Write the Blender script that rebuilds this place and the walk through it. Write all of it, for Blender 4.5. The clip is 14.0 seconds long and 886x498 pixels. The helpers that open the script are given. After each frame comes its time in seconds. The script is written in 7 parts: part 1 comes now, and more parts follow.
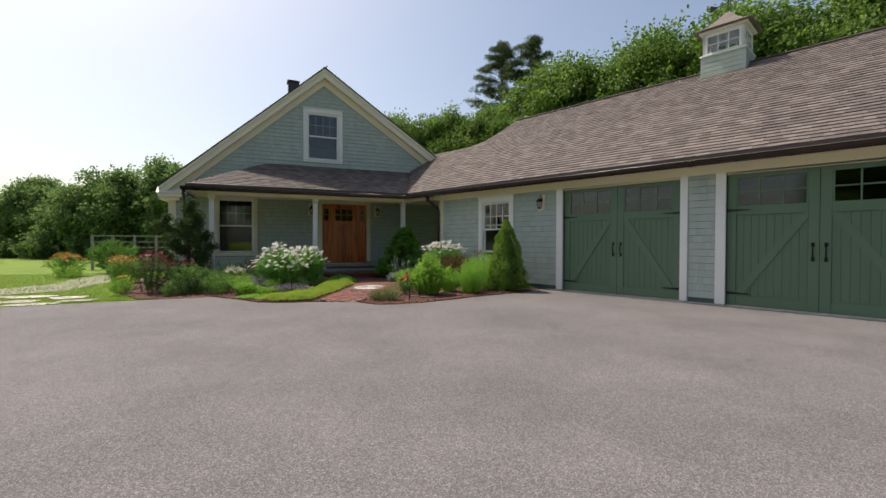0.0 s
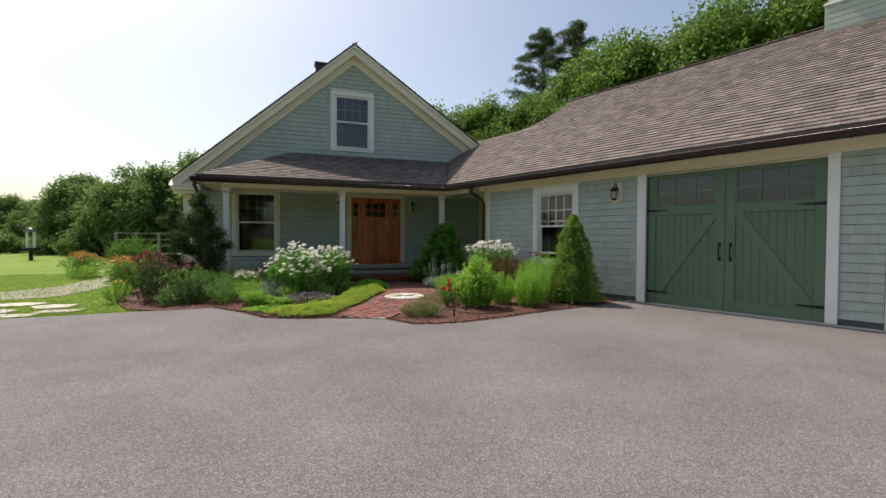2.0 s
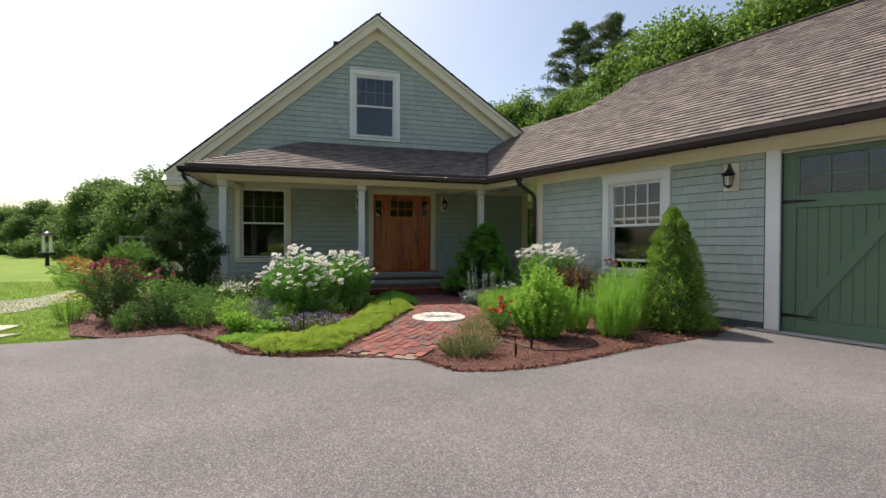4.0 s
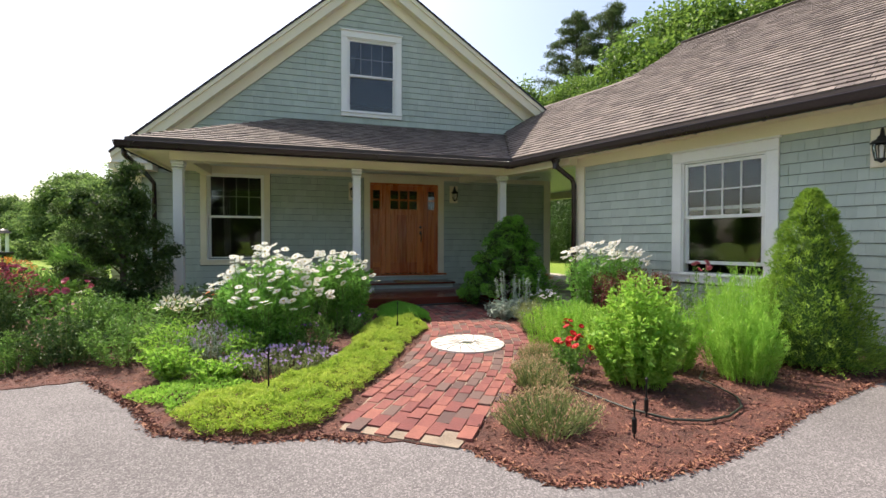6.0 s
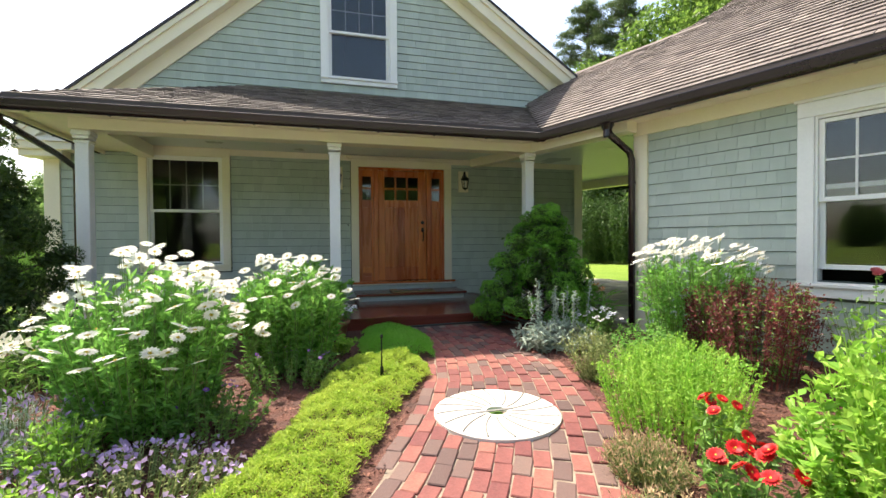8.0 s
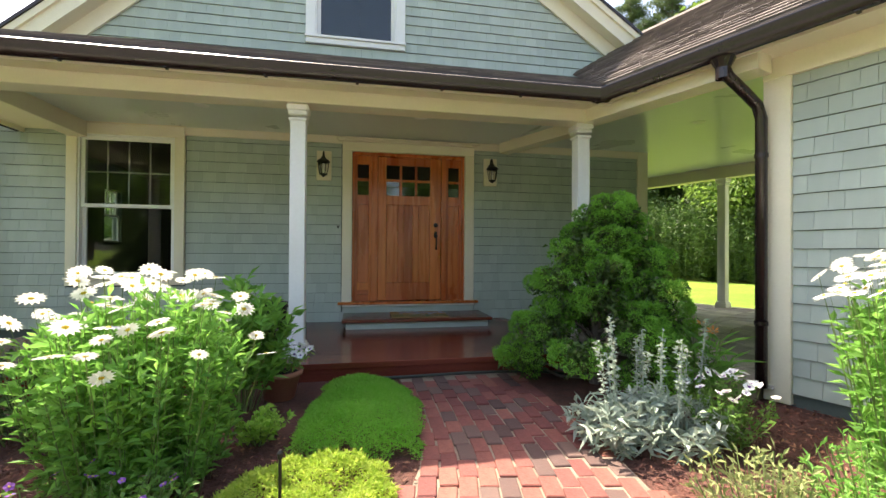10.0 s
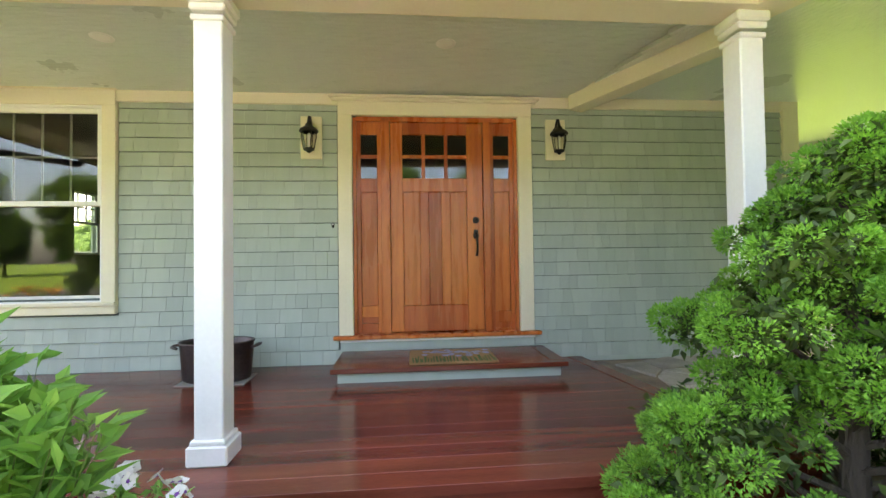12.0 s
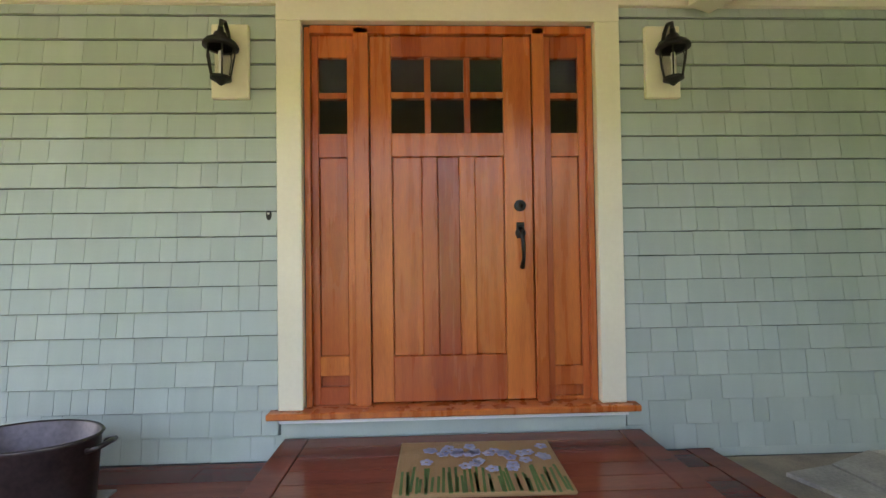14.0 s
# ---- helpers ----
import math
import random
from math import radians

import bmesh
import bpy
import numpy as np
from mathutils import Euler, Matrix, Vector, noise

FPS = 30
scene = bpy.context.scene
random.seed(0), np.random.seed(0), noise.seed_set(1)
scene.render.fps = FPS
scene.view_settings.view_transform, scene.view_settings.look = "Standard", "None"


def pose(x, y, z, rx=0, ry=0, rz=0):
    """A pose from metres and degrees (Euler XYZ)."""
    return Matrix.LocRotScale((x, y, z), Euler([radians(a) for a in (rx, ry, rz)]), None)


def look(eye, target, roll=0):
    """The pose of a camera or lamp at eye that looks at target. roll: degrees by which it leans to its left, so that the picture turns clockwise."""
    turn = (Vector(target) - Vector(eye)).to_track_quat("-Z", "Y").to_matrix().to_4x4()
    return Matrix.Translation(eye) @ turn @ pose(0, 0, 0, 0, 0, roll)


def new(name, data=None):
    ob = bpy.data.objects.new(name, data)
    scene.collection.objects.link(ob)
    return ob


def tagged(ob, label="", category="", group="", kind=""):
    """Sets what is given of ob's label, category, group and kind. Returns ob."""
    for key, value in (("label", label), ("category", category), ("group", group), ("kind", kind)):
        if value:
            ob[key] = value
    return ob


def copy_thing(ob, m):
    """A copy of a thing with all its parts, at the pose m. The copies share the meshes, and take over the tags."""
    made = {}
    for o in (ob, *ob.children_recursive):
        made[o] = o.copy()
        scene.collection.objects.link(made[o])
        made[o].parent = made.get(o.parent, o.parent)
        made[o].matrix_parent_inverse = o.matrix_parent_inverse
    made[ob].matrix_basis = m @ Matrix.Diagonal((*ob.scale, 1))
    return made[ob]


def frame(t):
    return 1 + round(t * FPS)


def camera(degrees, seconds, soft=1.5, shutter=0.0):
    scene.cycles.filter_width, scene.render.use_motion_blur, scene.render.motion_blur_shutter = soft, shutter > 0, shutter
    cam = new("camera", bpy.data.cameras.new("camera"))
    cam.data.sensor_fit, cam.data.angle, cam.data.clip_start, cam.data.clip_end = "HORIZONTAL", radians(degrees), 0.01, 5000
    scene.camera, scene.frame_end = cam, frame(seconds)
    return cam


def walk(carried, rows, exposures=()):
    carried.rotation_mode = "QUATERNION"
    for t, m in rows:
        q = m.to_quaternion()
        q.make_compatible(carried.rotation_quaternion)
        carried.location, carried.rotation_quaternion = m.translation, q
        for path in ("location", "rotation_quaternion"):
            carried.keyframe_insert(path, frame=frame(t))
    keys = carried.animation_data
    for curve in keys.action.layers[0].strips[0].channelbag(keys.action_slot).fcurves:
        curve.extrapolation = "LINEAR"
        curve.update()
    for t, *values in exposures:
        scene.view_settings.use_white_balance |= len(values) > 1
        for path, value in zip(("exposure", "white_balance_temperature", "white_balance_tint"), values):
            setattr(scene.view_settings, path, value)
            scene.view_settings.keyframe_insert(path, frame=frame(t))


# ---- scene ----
cam = camera(91.5, 14.0)
PATH = [
    (0, (-0.201, -0.686, 1.19), (0.584, 1.153, 1.157), 0.1),
    (0.5, (-0.128, -0.228, 1.21), (0.633, 1.622, 1.176), 0.1),
    (1, (0.039, 0.256, 1.22), (0.758, 2.122, 1.186), 0.1),
    (1.5, (0.177, 0.759, 1.245), (0.857, 2.639, 1.203), 0.2),
    (2, (0.28, 1.245, 1.239), (0.917, 3.14, 1.192), 0.2),
    (2.5, (0.394, 1.778, 1.223), (0.986, 3.688, 1.182), 0.2),
    (3, (0.505, 2.328, 1.218), (1.062, 4.249, 1.189), -0.1),
    (3.5, (0.592, 2.862, 1.186), (1.117, 4.792, 1.17), 0.1),
    (3.7, (0.63, 3.096, 1.196), (1.15, 5.027, 1.177), 0.2),
    (5.8, (0.759, 5.207, 1.196), (1.309, 7.13, 1.163), 0.1),
    (6, (0.759, 5.428, 1.199), (1.317, 7.349, 1.165), 0.1),
    (6.5, (0.836, 5.959, 1.178), (1.41, 7.875, 1.14), 0.2),
    (7, (0.99, 6.448, 1.186), (1.545, 8.368, 1.14), -0.0),
    (7.5, (1.112, 6.953, 1.187), (1.666, 8.874, 1.142), -0.3),
    (8, (1.307, 7.419, 1.177), (1.837, 9.347, 1.143), -0.4),
    (8.2, (1.357, 7.609, 1.151), (1.891, 9.536, 1.131), -0.2),
    (10.3, (2.093, 9.599, 1.154), (2.448, 11.567, 1.169), 0.1),
    (10.5, (2.118, 9.822, 1.166), (2.459, 11.793, 1.182), -0.1),
    (11, (2.22, 10.303, 1.192), (2.52, 12.28, 1.208), -0.0),
    (11.5, (2.331, 10.797, 1.173), (2.567, 12.782, 1.205), -0.4),
    (12, (2.437, 11.274, 1.168), (2.607, 13.266, 1.211), -0.8),
    (12.5, (2.514, 11.746, 1.196), (2.627, 13.742, 1.235), -1.1),
    (13, (2.581, 12.208, 1.221), (2.648, 14.206, 1.257), -1.0),
    (13.5, (2.626, 12.663, 1.231), (2.671, 14.662, 1.273), -0.7),
    (14, (2.608, 13.111, 1.258), (2.678, 15.11, 1.296), -0.8),
]
walk(cam, [(t, look(eye, target, roll)) for t, eye, target, roll in PATH],
     exposures=[(0.0, 0.15, 7250, 11), (3.5, 0.35, 7200, 11), (5.8, 0.87, 7250, 12), (8.2, 1.52, 7400, 9), (10.3, 2.1, 7850, 12), (12.0, 3.22, 8300, 15), (13.0, 3.19, 8100, 19), (13.5, 3.06, 7980, 20), (14.0, 3.2, 7850, 22)])

# ---- light ----
SUN_TO = Vector((-0.32, 0.55, 1.0)).normalized()
world = bpy.data.worlds.new("sky")
scene.world = world
world.use_nodes = True
wn = world.node_tree
sky = wn.nodes.new("ShaderNodeTexSky")
sky.sky_type, sky.sun_disc = "NISHITA", False
sky.sun_elevation = math.asin(SUN_TO.z)
sky.sun_rotation = math.atan2(SUN_TO.x, SUN_TO.y)
sky.air_density, sky.dust_density, sky.ozone_density = 1.0, 2.8, 1.6
wn.links.new(sky.outputs[0], wn.nodes["Background"].inputs[0])
wn.nodes["Background"].inputs[1].default_value = 0.152
sun = new("sun", bpy.data.lights.new("sun", "SUN"))
sun.data.energy, sun.data.angle, sun.data.color = 4.0, radians(0.6), (1.0, 0.96, 0.90)
sun.matrix_world = look(SUN_TO * 50, (0, 0, 0))

# ---- materials ----


def material(name, rough=0.6, metal=0.0, spec=0.5):
    m = bpy.data.materials.new(name)
    m.use_nodes = True
    b = m.node_tree.nodes["Principled BSDF"]
    b.inputs["Roughness"].default_value, b.inputs["Metallic"].default_value = rough, metal
    b.inputs["Specular IOR Level"].default_value = spec
    return m, m.node_tree.nodes, m.node_tree.links, b


def surface(name, c1, c2, scale=4.0, fine=60.0, bump=0.1, rough=0.6, metal=0.0, spec=0.5, piece=0.0, island=False, stretch=(1, 1, 1), dirt=0.25, dist=0.005, grain=0.9, odd=None, share=0.25):
    """Base colour from c1 to c2 by a coarse and a fine noise; piece: spread of brightness from piece to piece."""
    m, n, l, b = material(name, rough, metal, spec)
    co = n.new("ShaderNodeTexCoord")
    mp = n.new("ShaderNodeMapping")
    mp.inputs["Scale"].default_value = stretch
    l.new(co.outputs["Object"], mp.inputs[0])
    big, small = n.new("ShaderNodeTexNoise"), n.new("ShaderNodeTexNoise")
    for t, s, d in ((big, scale, 4), (small, fine, 6)):
        t.inputs["Scale"].default_value, t.inputs["Detail"].default_value = s, d
        l.new(mp.outputs[0], t.inputs["Vector"])
    mix = n.new("ShaderNodeMix")
    mix.data_type = "RGBA"
    mix.inputs[6].default_value, mix.inputs[7].default_value = (*c1, 1), (*c2, 1)
    add = n.new("ShaderNodeMath")
    add.operation = "MULTIPLY_ADD"
    l.new(small.outputs[0], add.inputs[0])
    add.inputs[1].default_value = grain
    sub = n.new("ShaderNodeMath")
    sub.operation = "MULTIPLY_ADD"
    l.new(big.outputs[0], sub.inputs[0])
    sub.inputs[1].default_value, sub.inputs[2].default_value = 1.6, -0.3 - grain / 2
    l.new(sub.outputs[0], add.inputs[2])
    add.use_clamp = True
    l.new(add.outputs[0], mix.inputs[0])
    last = mix.outputs[2]
    hsv = n.new("ShaderNodeHueSaturation")
    l.new(last, hsv.inputs["Color"])
    val = None
    if piece:
        if island:
            r = n.new("ShaderNodeNewGeometry").outputs["Random Per Island"]
        else:
            r = n.new("ShaderNodeObjectInfo").outputs["Random"]
        v = n.new("ShaderNodeMapRange")
        v.inputs[3].default_value, v.inputs[4].default_value = 1 - piece, 1 + piece
        l.new(r, v.inputs[0])
        val = v.outputs[0]
        h = n.new("ShaderNodeMapRange")
        h.inputs[3].default_value, h.inputs[4].default_value = 0.5 - 0.03 * piece, 0.5 + 0.03 * piece
        l.new(r, h.inputs[0])
        l.new(h.outputs[0], hsv.inputs["Hue"])
    if val:
        l.new(val, hsv.inputs["Value"])
    if odd:
        far = n.new("ShaderNodeMath")
        far.operation = "FRACT"
        far2 = n.new("ShaderNodeMath")
        far2.operation = "MULTIPLY"
        far2.inputs[1].default_value = 7.31
        l.new(r, far2.inputs[0])
        l.new(far2.outputs[0], far.inputs[0])
        less = n.new("ShaderNodeMath")
        less.operation = "LESS_THAN"
        less.inputs[1].default_value = share
        l.new(far.outputs[0], less.inputs[0])
        om = n.new("ShaderNodeMix")
        om.data_type = "RGBA"
        om.inputs[7].default_value = (*odd, 1)
        l.new(last, om.inputs[6])
        half = n.new("ShaderNodeMath")
        half.operation = "MULTIPLY"
        half.inputs[1].default_value = 0.75
        l.new(less.outputs[0], half.inputs[0])
        l.new(half.outputs[0], om.inputs[0])
        l.new(om.outputs[2], hsv.inputs["Color"])
    l.new(hsv.outputs[0], b.inputs["Base Color"])
    rr = n.new("ShaderNodeMapRange")
    rr.inputs[3].default_value, rr.inputs[4].default_value = max(0.02, rough - dirt * rough), min(1, rough + dirt * rough)
    l.new(big.outputs[0], rr.inputs[0])
    l.new(rr.outputs[0], b.inputs["Roughness"])
    if bump:
        bp = n.new("ShaderNodeBump")
        bp.inputs["Strength"].default_value, bp.inputs["Distance"].default_value = bump, dist
        l.new(small.outputs[0], bp.inputs["Height"])
        l.new(bp.outputs[0], b.inputs["Normal"])
    return m


def leafy(name, c1, c2, rough=0.5, glow=0.3, spread=0.35):
    """Leaf: colour by leaf from c1 to c2, light shining through."""
    m, n, l, b = material(name, rough, 0, 0.35)
    if "petal" not in name and "silver" not in name:
        c1, c2 = [min(0.6, v * 1.45) for v in c1], [min(0.6, v * 1.45) for v in c2]
        glow = min(0.5, glow * 1.4)
    r = n.new("ShaderNodeNewGeometry").outputs["Random Per Island"]
    co = n.new("ShaderNodeTexCoord")
    ns = n.new("ShaderNodeTexNoise")
    ns.inputs["Scale"].default_value, ns.inputs["Detail"].default_value = 3.0, 3
    l.new(co.outputs["Object"], ns.inputs["Vector"])
    fac = n.new("ShaderNodeMath")
    fac.operation, fac.use_clamp = "MULTIPLY_ADD", True
    l.new(ns.outputs[0], fac.inputs[0])
    fac.inputs[1].default_value = 1.3
    sh = n.new("ShaderNodeMath")
    sh.operation = "MULTIPLY_ADD"
    l.new(r, sh.inputs[0])
    sh.inputs[1].default_value, sh.inputs[2].default_value = spread * 2, -0.15 - spread
    l.new(sh.outputs[0], fac.inputs[2])
    mix = n.new("ShaderNodeMix")
    mix.data_type = "RGBA"
    mix.inputs[6].default_value, mix.inputs[7].default_value = (*c1, 1), (*c2, 1)
    l.new(fac.outputs[0], mix.inputs[0])
    l.new(mix.outputs[2], b.inputs["Base Color"])
    tr = n.new("ShaderNodeBsdfTranslucent")
    l.new(mix.outputs[2], tr.inputs[0])
    ms = n.new("ShaderNodeMixShader")
    ms.inputs[0].default_value = glow
    l.new(b.outputs[0], ms.inputs[1])
    l.new(tr.outputs[0], ms.inputs[2])
    l.new(ms.outputs[0], n["Material Output"].inputs[0])
    return m


M_SIDING = surface("painted shingle", (0.345, 0.398, 0.35), (0.42, 0.475, 0.42), 1.2, 70, 0.25, 0.65, piece=0.07, stretch=(6, 6, 1))
M_SIDING_ALL = surface("painted shingle field", (0.345, 0.398, 0.35), (0.42, 0.475, 0.42), 1.2, 70, 0.25, 0.65, piece=0.07, island=True, stretch=(6, 6, 1))
# coloured dark so that open shingle joints read as shadow lines
M_SHEATH = surface("sheathing darkened for joint shade", (0.07, 0.09, 0.085), (0.1, 0.125, 0.115), 2, 40, 0.1, 0.8)
M_CREAM = surface("cream paint", (0.70, 0.635, 0.475), (0.78, 0.715, 0.555), 1.5, 50, 0.05, 0.5)
# grey stands in for white bars dimmed behind the glass
M_GRILLE_SHADED = surface("window grille greyed for shade", (0.26, 0.255, 0.24), (0.34, 0.33, 0.31), 3, 40, 0.02, 0.5)
M_WHITE = surface("white paint", (0.72, 0.71, 0.68), (0.82, 0.81, 0.78), 1.5, 50, 0.05, 0.45)
M_CEIL = surface("ceiling paint", (0.56, 0.61, 0.55), (0.62, 0.67, 0.61), 1.5, 40, 0.04, 0.3)
M_ROOF = surface("roof shingle", (0.095, 0.076, 0.069), (0.2, 0.162, 0.148), 3, 150, 0.5, 0.9, piece=0.3)
M_ROOF_ALL = surface("roof shingle field", (0.095, 0.076, 0.069), (0.2, 0.162, 0.148), 3, 150, 0.5, 0.9, piece=0.3, island=True)
M_GUTTER = surface("dark bronze metal", (0.016, 0.009, 0.009), (0.03, 0.018, 0.017), 2, 40, 0.05, 0.24)
M_FASCIA = surface("brown painted fascia", (0.045, 0.027, 0.023), (0.075, 0.046, 0.039), 2, 40, 0.05, 0.5)
M_ASPHALT, n_, l_, b_ = material("asphalt", 0.9, 0, 0.3)
co_ = n_.new("ShaderNodeTexCoord")
patch_ = n_.new("ShaderNodeTexNoise")
grit_ = n_.new("ShaderNodeTexVoronoi")
grit_.inputs["Scale"].default_value = 150.0
l_.new(co_.outputs["Object"], grit_.inputs["Vector"])
for t_, s_, d_, r_ in ((patch_, 0.7, 5, 0.6),):
    t_.inputs["Scale"].default_value, t_.inputs["Detail"].default_value, t_.inputs["Roughness"].default_value = s_, d_, r_
    l_.new(co_.outputs["Object"], t_.inputs["Vector"])
ramp_ = n_.new("ShaderNodeValToRGB")
ramp_.color_ramp.elements[0].position, ramp_.color_ramp.elements[0].color = 0.0, (0.088, 0.082, 0.084, 1)
ramp_.color_ramp.elements[1].position, ramp_.color_ramp.elements[1].color = 1.0, (0.26, 0.243, 0.243, 1)
e_ = ramp_.color_ramp.elements.new(0.72)
e_.color = (0.162, 0.15, 0.151, 1)
bw_ = n_.new("ShaderNodeSeparateColor")
l_.new(grit_.outputs["Color"], bw_.inputs[0])
l_.new(bw_.outputs[0], ramp_.inputs[0])
h_ = n_.new("ShaderNodeHueSaturation")
v_ = n_.new("ShaderNodeMapRange")
v_.inputs[1].default_value, v_.inputs[2].default_value, v_.inputs[3].default_value, v_.inputs[4].default_value = 0.3, 0.7, 0.82, 1.18
l_.new(patch_.outputs[0], v_.inputs[0])
l_.new(v_.outputs[0], h_.inputs["Value"])
l_.new(ramp_.outputs[0], h_.inputs["Color"])
l_.new(h_.outputs[0], b_.inputs["Base Color"])
bp_ = n_.new("ShaderNodeBump")
bp_.inputs["Strength"].default_value, bp_.inputs["Distance"].default_value = 0.12, 0.002
l_.new(grit_.outputs[0], bp_.inputs["Height"])
l_.new(bp_.outputs[0], b_.inputs["Normal"])
M_DOORWOOD = surface("varnished fir", (0.30, 0.048, 0.013), (0.57, 0.15, 0.04), 2.2, 34, 0.06, 0.28, piece=0.2, stretch=(7, 7, 0.5))
M_DECK = surface("oiled mahogany", (0.08, 0.016, 0.0105), (0.215, 0.046, 0.028), 1.2, 40, 0.05, 0.14, piece=0.3, stretch=(0.6, 8, 8))
M_BRICK = surface("clay brick", (0.14, 0.04, 0.034), (0.25, 0.083, 0.068), 7, 70, 0.7, 0.88, piece=0.3, odd=(0.085, 0.066, 0.058))
M_BRICK_ALL = surface("clay brick rest", (0.14, 0.04, 0.034), (0.25, 0.083, 0.068), 7, 70, 0.7, 0.88, piece=0.3, odd=(0.085, 0.066, 0.058), island=True)
M_JOINT = surface("sandy joint", (0.13, 0.10, 0.075), (0.34, 0.27, 0.2), 6, 120, 0.6, 0.95)
M_STONE = surface("pale granite", (0.54, 0.51, 0.45), (0.70, 0.67, 0.60), 4, 130, 0.4, 0.8)
M_GROOVE = surface("grey groove", (0.13, 0.125, 0.115), (0.22, 0.21, 0.19), 4, 90, 0.3, 0.9)
M_FLAG = surface("bluestone flag", (0.29, 0.265, 0.23), (0.62, 0.56, 0.48), 4, 60, 0.7, 0.75, piece=0.35)
M_MULCH = surface("bark mulch", (0.05, 0.018, 0.013), (0.17, 0.062, 0.043), 6, 60, 1.0, 0.95, dist=0.03)
M_CHIP = surface("mulch chip", (0.06, 0.021, 0.015), (0.3, 0.125, 0.085), 6, 60, 0.5, 0.95, piece=0.6, island=True)
M_GARDOOR = surface("green painted wood", (0.085, 0.145, 0.084), (0.105, 0.175, 0.104), 1.5, 60, 0.08, 0.5, stretch=(5, 5, 1))
M_GARRAIL = surface("green painted rail", (0.09, 0.152, 0.09), (0.112, 0.184, 0.112), 1.5, 60, 0.08, 0.5)
M_BLACK = surface("black iron", (0.012, 0.012, 0.012), (0.03, 0.03, 0.028), 8, 80, 0.15, 0.45, 0.6)
M_CONC = surface("pale concrete", (0.35, 0.34, 0.32), (0.48, 0.47, 0.44), 3, 90, 0.4, 0.9)
# near-black colour stands in for the dimness of unlit rooms
M_ROOM_DIM = surface("room wall blackened for dimness", (0.018, 0.016, 0.014), (0.035, 0.03, 0.027), 1, 20, 0.02, 0.9)
M_BARK = surface("bark", (0.06, 0.045, 0.035), (0.14, 0.11, 0.09), 5, 40, 0.9, 0.95, stretch=(1, 1, 0.25), dist=0.03)
M_TERRA = surface("terracotta", (0.34, 0.12, 0.075), (0.48, 0.2, 0.135), 5, 60, 0.15, 0.75)
M_COPPER = surface("tarnished copper", (0.05, 0.042, 0.042), (0.13, 0.105, 0.1), 4, 40, 0.1, 0.38, 0.75)
M_PIG = surface("weathered cast stone", (0.32, 0.31, 0.28), (0.48, 0.46, 0.42), 8, 90, 0.5, 0.9)
M_MAT = surface("coir mat", (0.30, 0.17, 0.07), (0.42, 0.26, 0.12), 6, 220, 0.9, 0.95, dist=0.01)
M_SOIL = surface("potting soil", (0.02, 0.014, 0.01), (0.05, 0.035, 0.025), 8, 70, 0.8, 0.95)
M_HOSE = surface("green black hose", (0.015, 0.02, 0.014), (0.03, 0.035, 0.025), 8, 60, 0.05, 0.5)
M_STEEL = surface("galvanised steel", (0.35, 0.35, 0.34), (0.5, 0.5, 0.48), 6, 60, 0.1, 0.45, 0.8)
M_WEATHERED = surface("weathered grey wood", (0.2, 0.19, 0.17), (0.32, 0.3, 0.27), 3, 60, 0.3, 0.85, stretch=(1, 1, 5))

M_GLASS, n_, l_, b_ = material("window glass", 0.0, 0, 0.6)
b_.inputs["Transmission Weight"].default_value = 1.0
b_.inputs["IOR"].default_value = 1.5
b_.inputs["Base Color"].default_value = (0.85, 0.88, 0.87, 1)
M_LAMPGLASS, n_, l_, b_ = material("seeded lamp glass", 0.05, 0, 0.6)
b_.inputs["Transmission Weight"].default_value = 1.0
b_.inputs["IOR"].default_value = 1.1
M_BULB = surface("white bulb", (0.75, 0.74, 0.7), (0.8, 0.79, 0.75), 4, 30, 0, 0.3)

# ground with mown lawn
M_LAWN, n_, l_, b_ = material("lawn", 0.85, 0, 0.2)
co_ = n_.new("ShaderNodeTexCoord")
noises_ = []
for s_, d_ in ((0.09, 4), (1.1, 5), (45.0, 4)):
    t_ = n_.new("ShaderNodeTexNoise")
    t_.inputs["Scale"].default_value, t_.inputs["Detail"].default_value = s_, d_
    l_.new(co_.outputs["Object"], t_.inputs["Vector"])
    noises_.append(t_)
sum_ = n_.new("ShaderNodeMath")
sum_.operation = "ADD"
l_.new(noises_[0].outputs[0], sum_.inputs[0])
l_.new(noises_[1].outputs[0], sum_.inputs[1])
sum2_ = n_.new("ShaderNodeMath")
sum2_.operation = "ADD"
l_.new(sum_.outputs[0], sum2_.inputs[0])
l_.new(noises_[2].outputs[0], sum2_.inputs[1])
ramp_ = n_.new("ShaderNodeValToRGB")
ramp_.color_ramp.elements[0].position, ramp_.color_ramp.elements[0].color = 0.35, (0.085, 0.18, 0.018, 1)
ramp_.color_ramp.elements[1].position, ramp_.color_ramp.elements[1].color = 0.68, (0.24, 0.32, 0.05, 1)
third_ = n_.new("ShaderNodeMath")
third_.operation = "MULTIPLY"
third_.inputs[1].default_value = 0.333
l_.new(sum2_.outputs[0], third_.inputs[0])
l_.new(third_.outputs[0], ramp_.inputs[0])
l_.new(ramp_.outputs[0], b_.inputs["Base Color"])
bp_ = n_.new("ShaderNodeBump")
bp_.inputs["Strength"].default_value, bp_.inputs["Distance"].default_value = 0.9, 0.03
l_.new(noises_[2].outputs[0], bp_.inputs["Height"])
l_.new(bp_.outputs[0], b_.inputs["Normal"])

# ---- mesh helpers ----


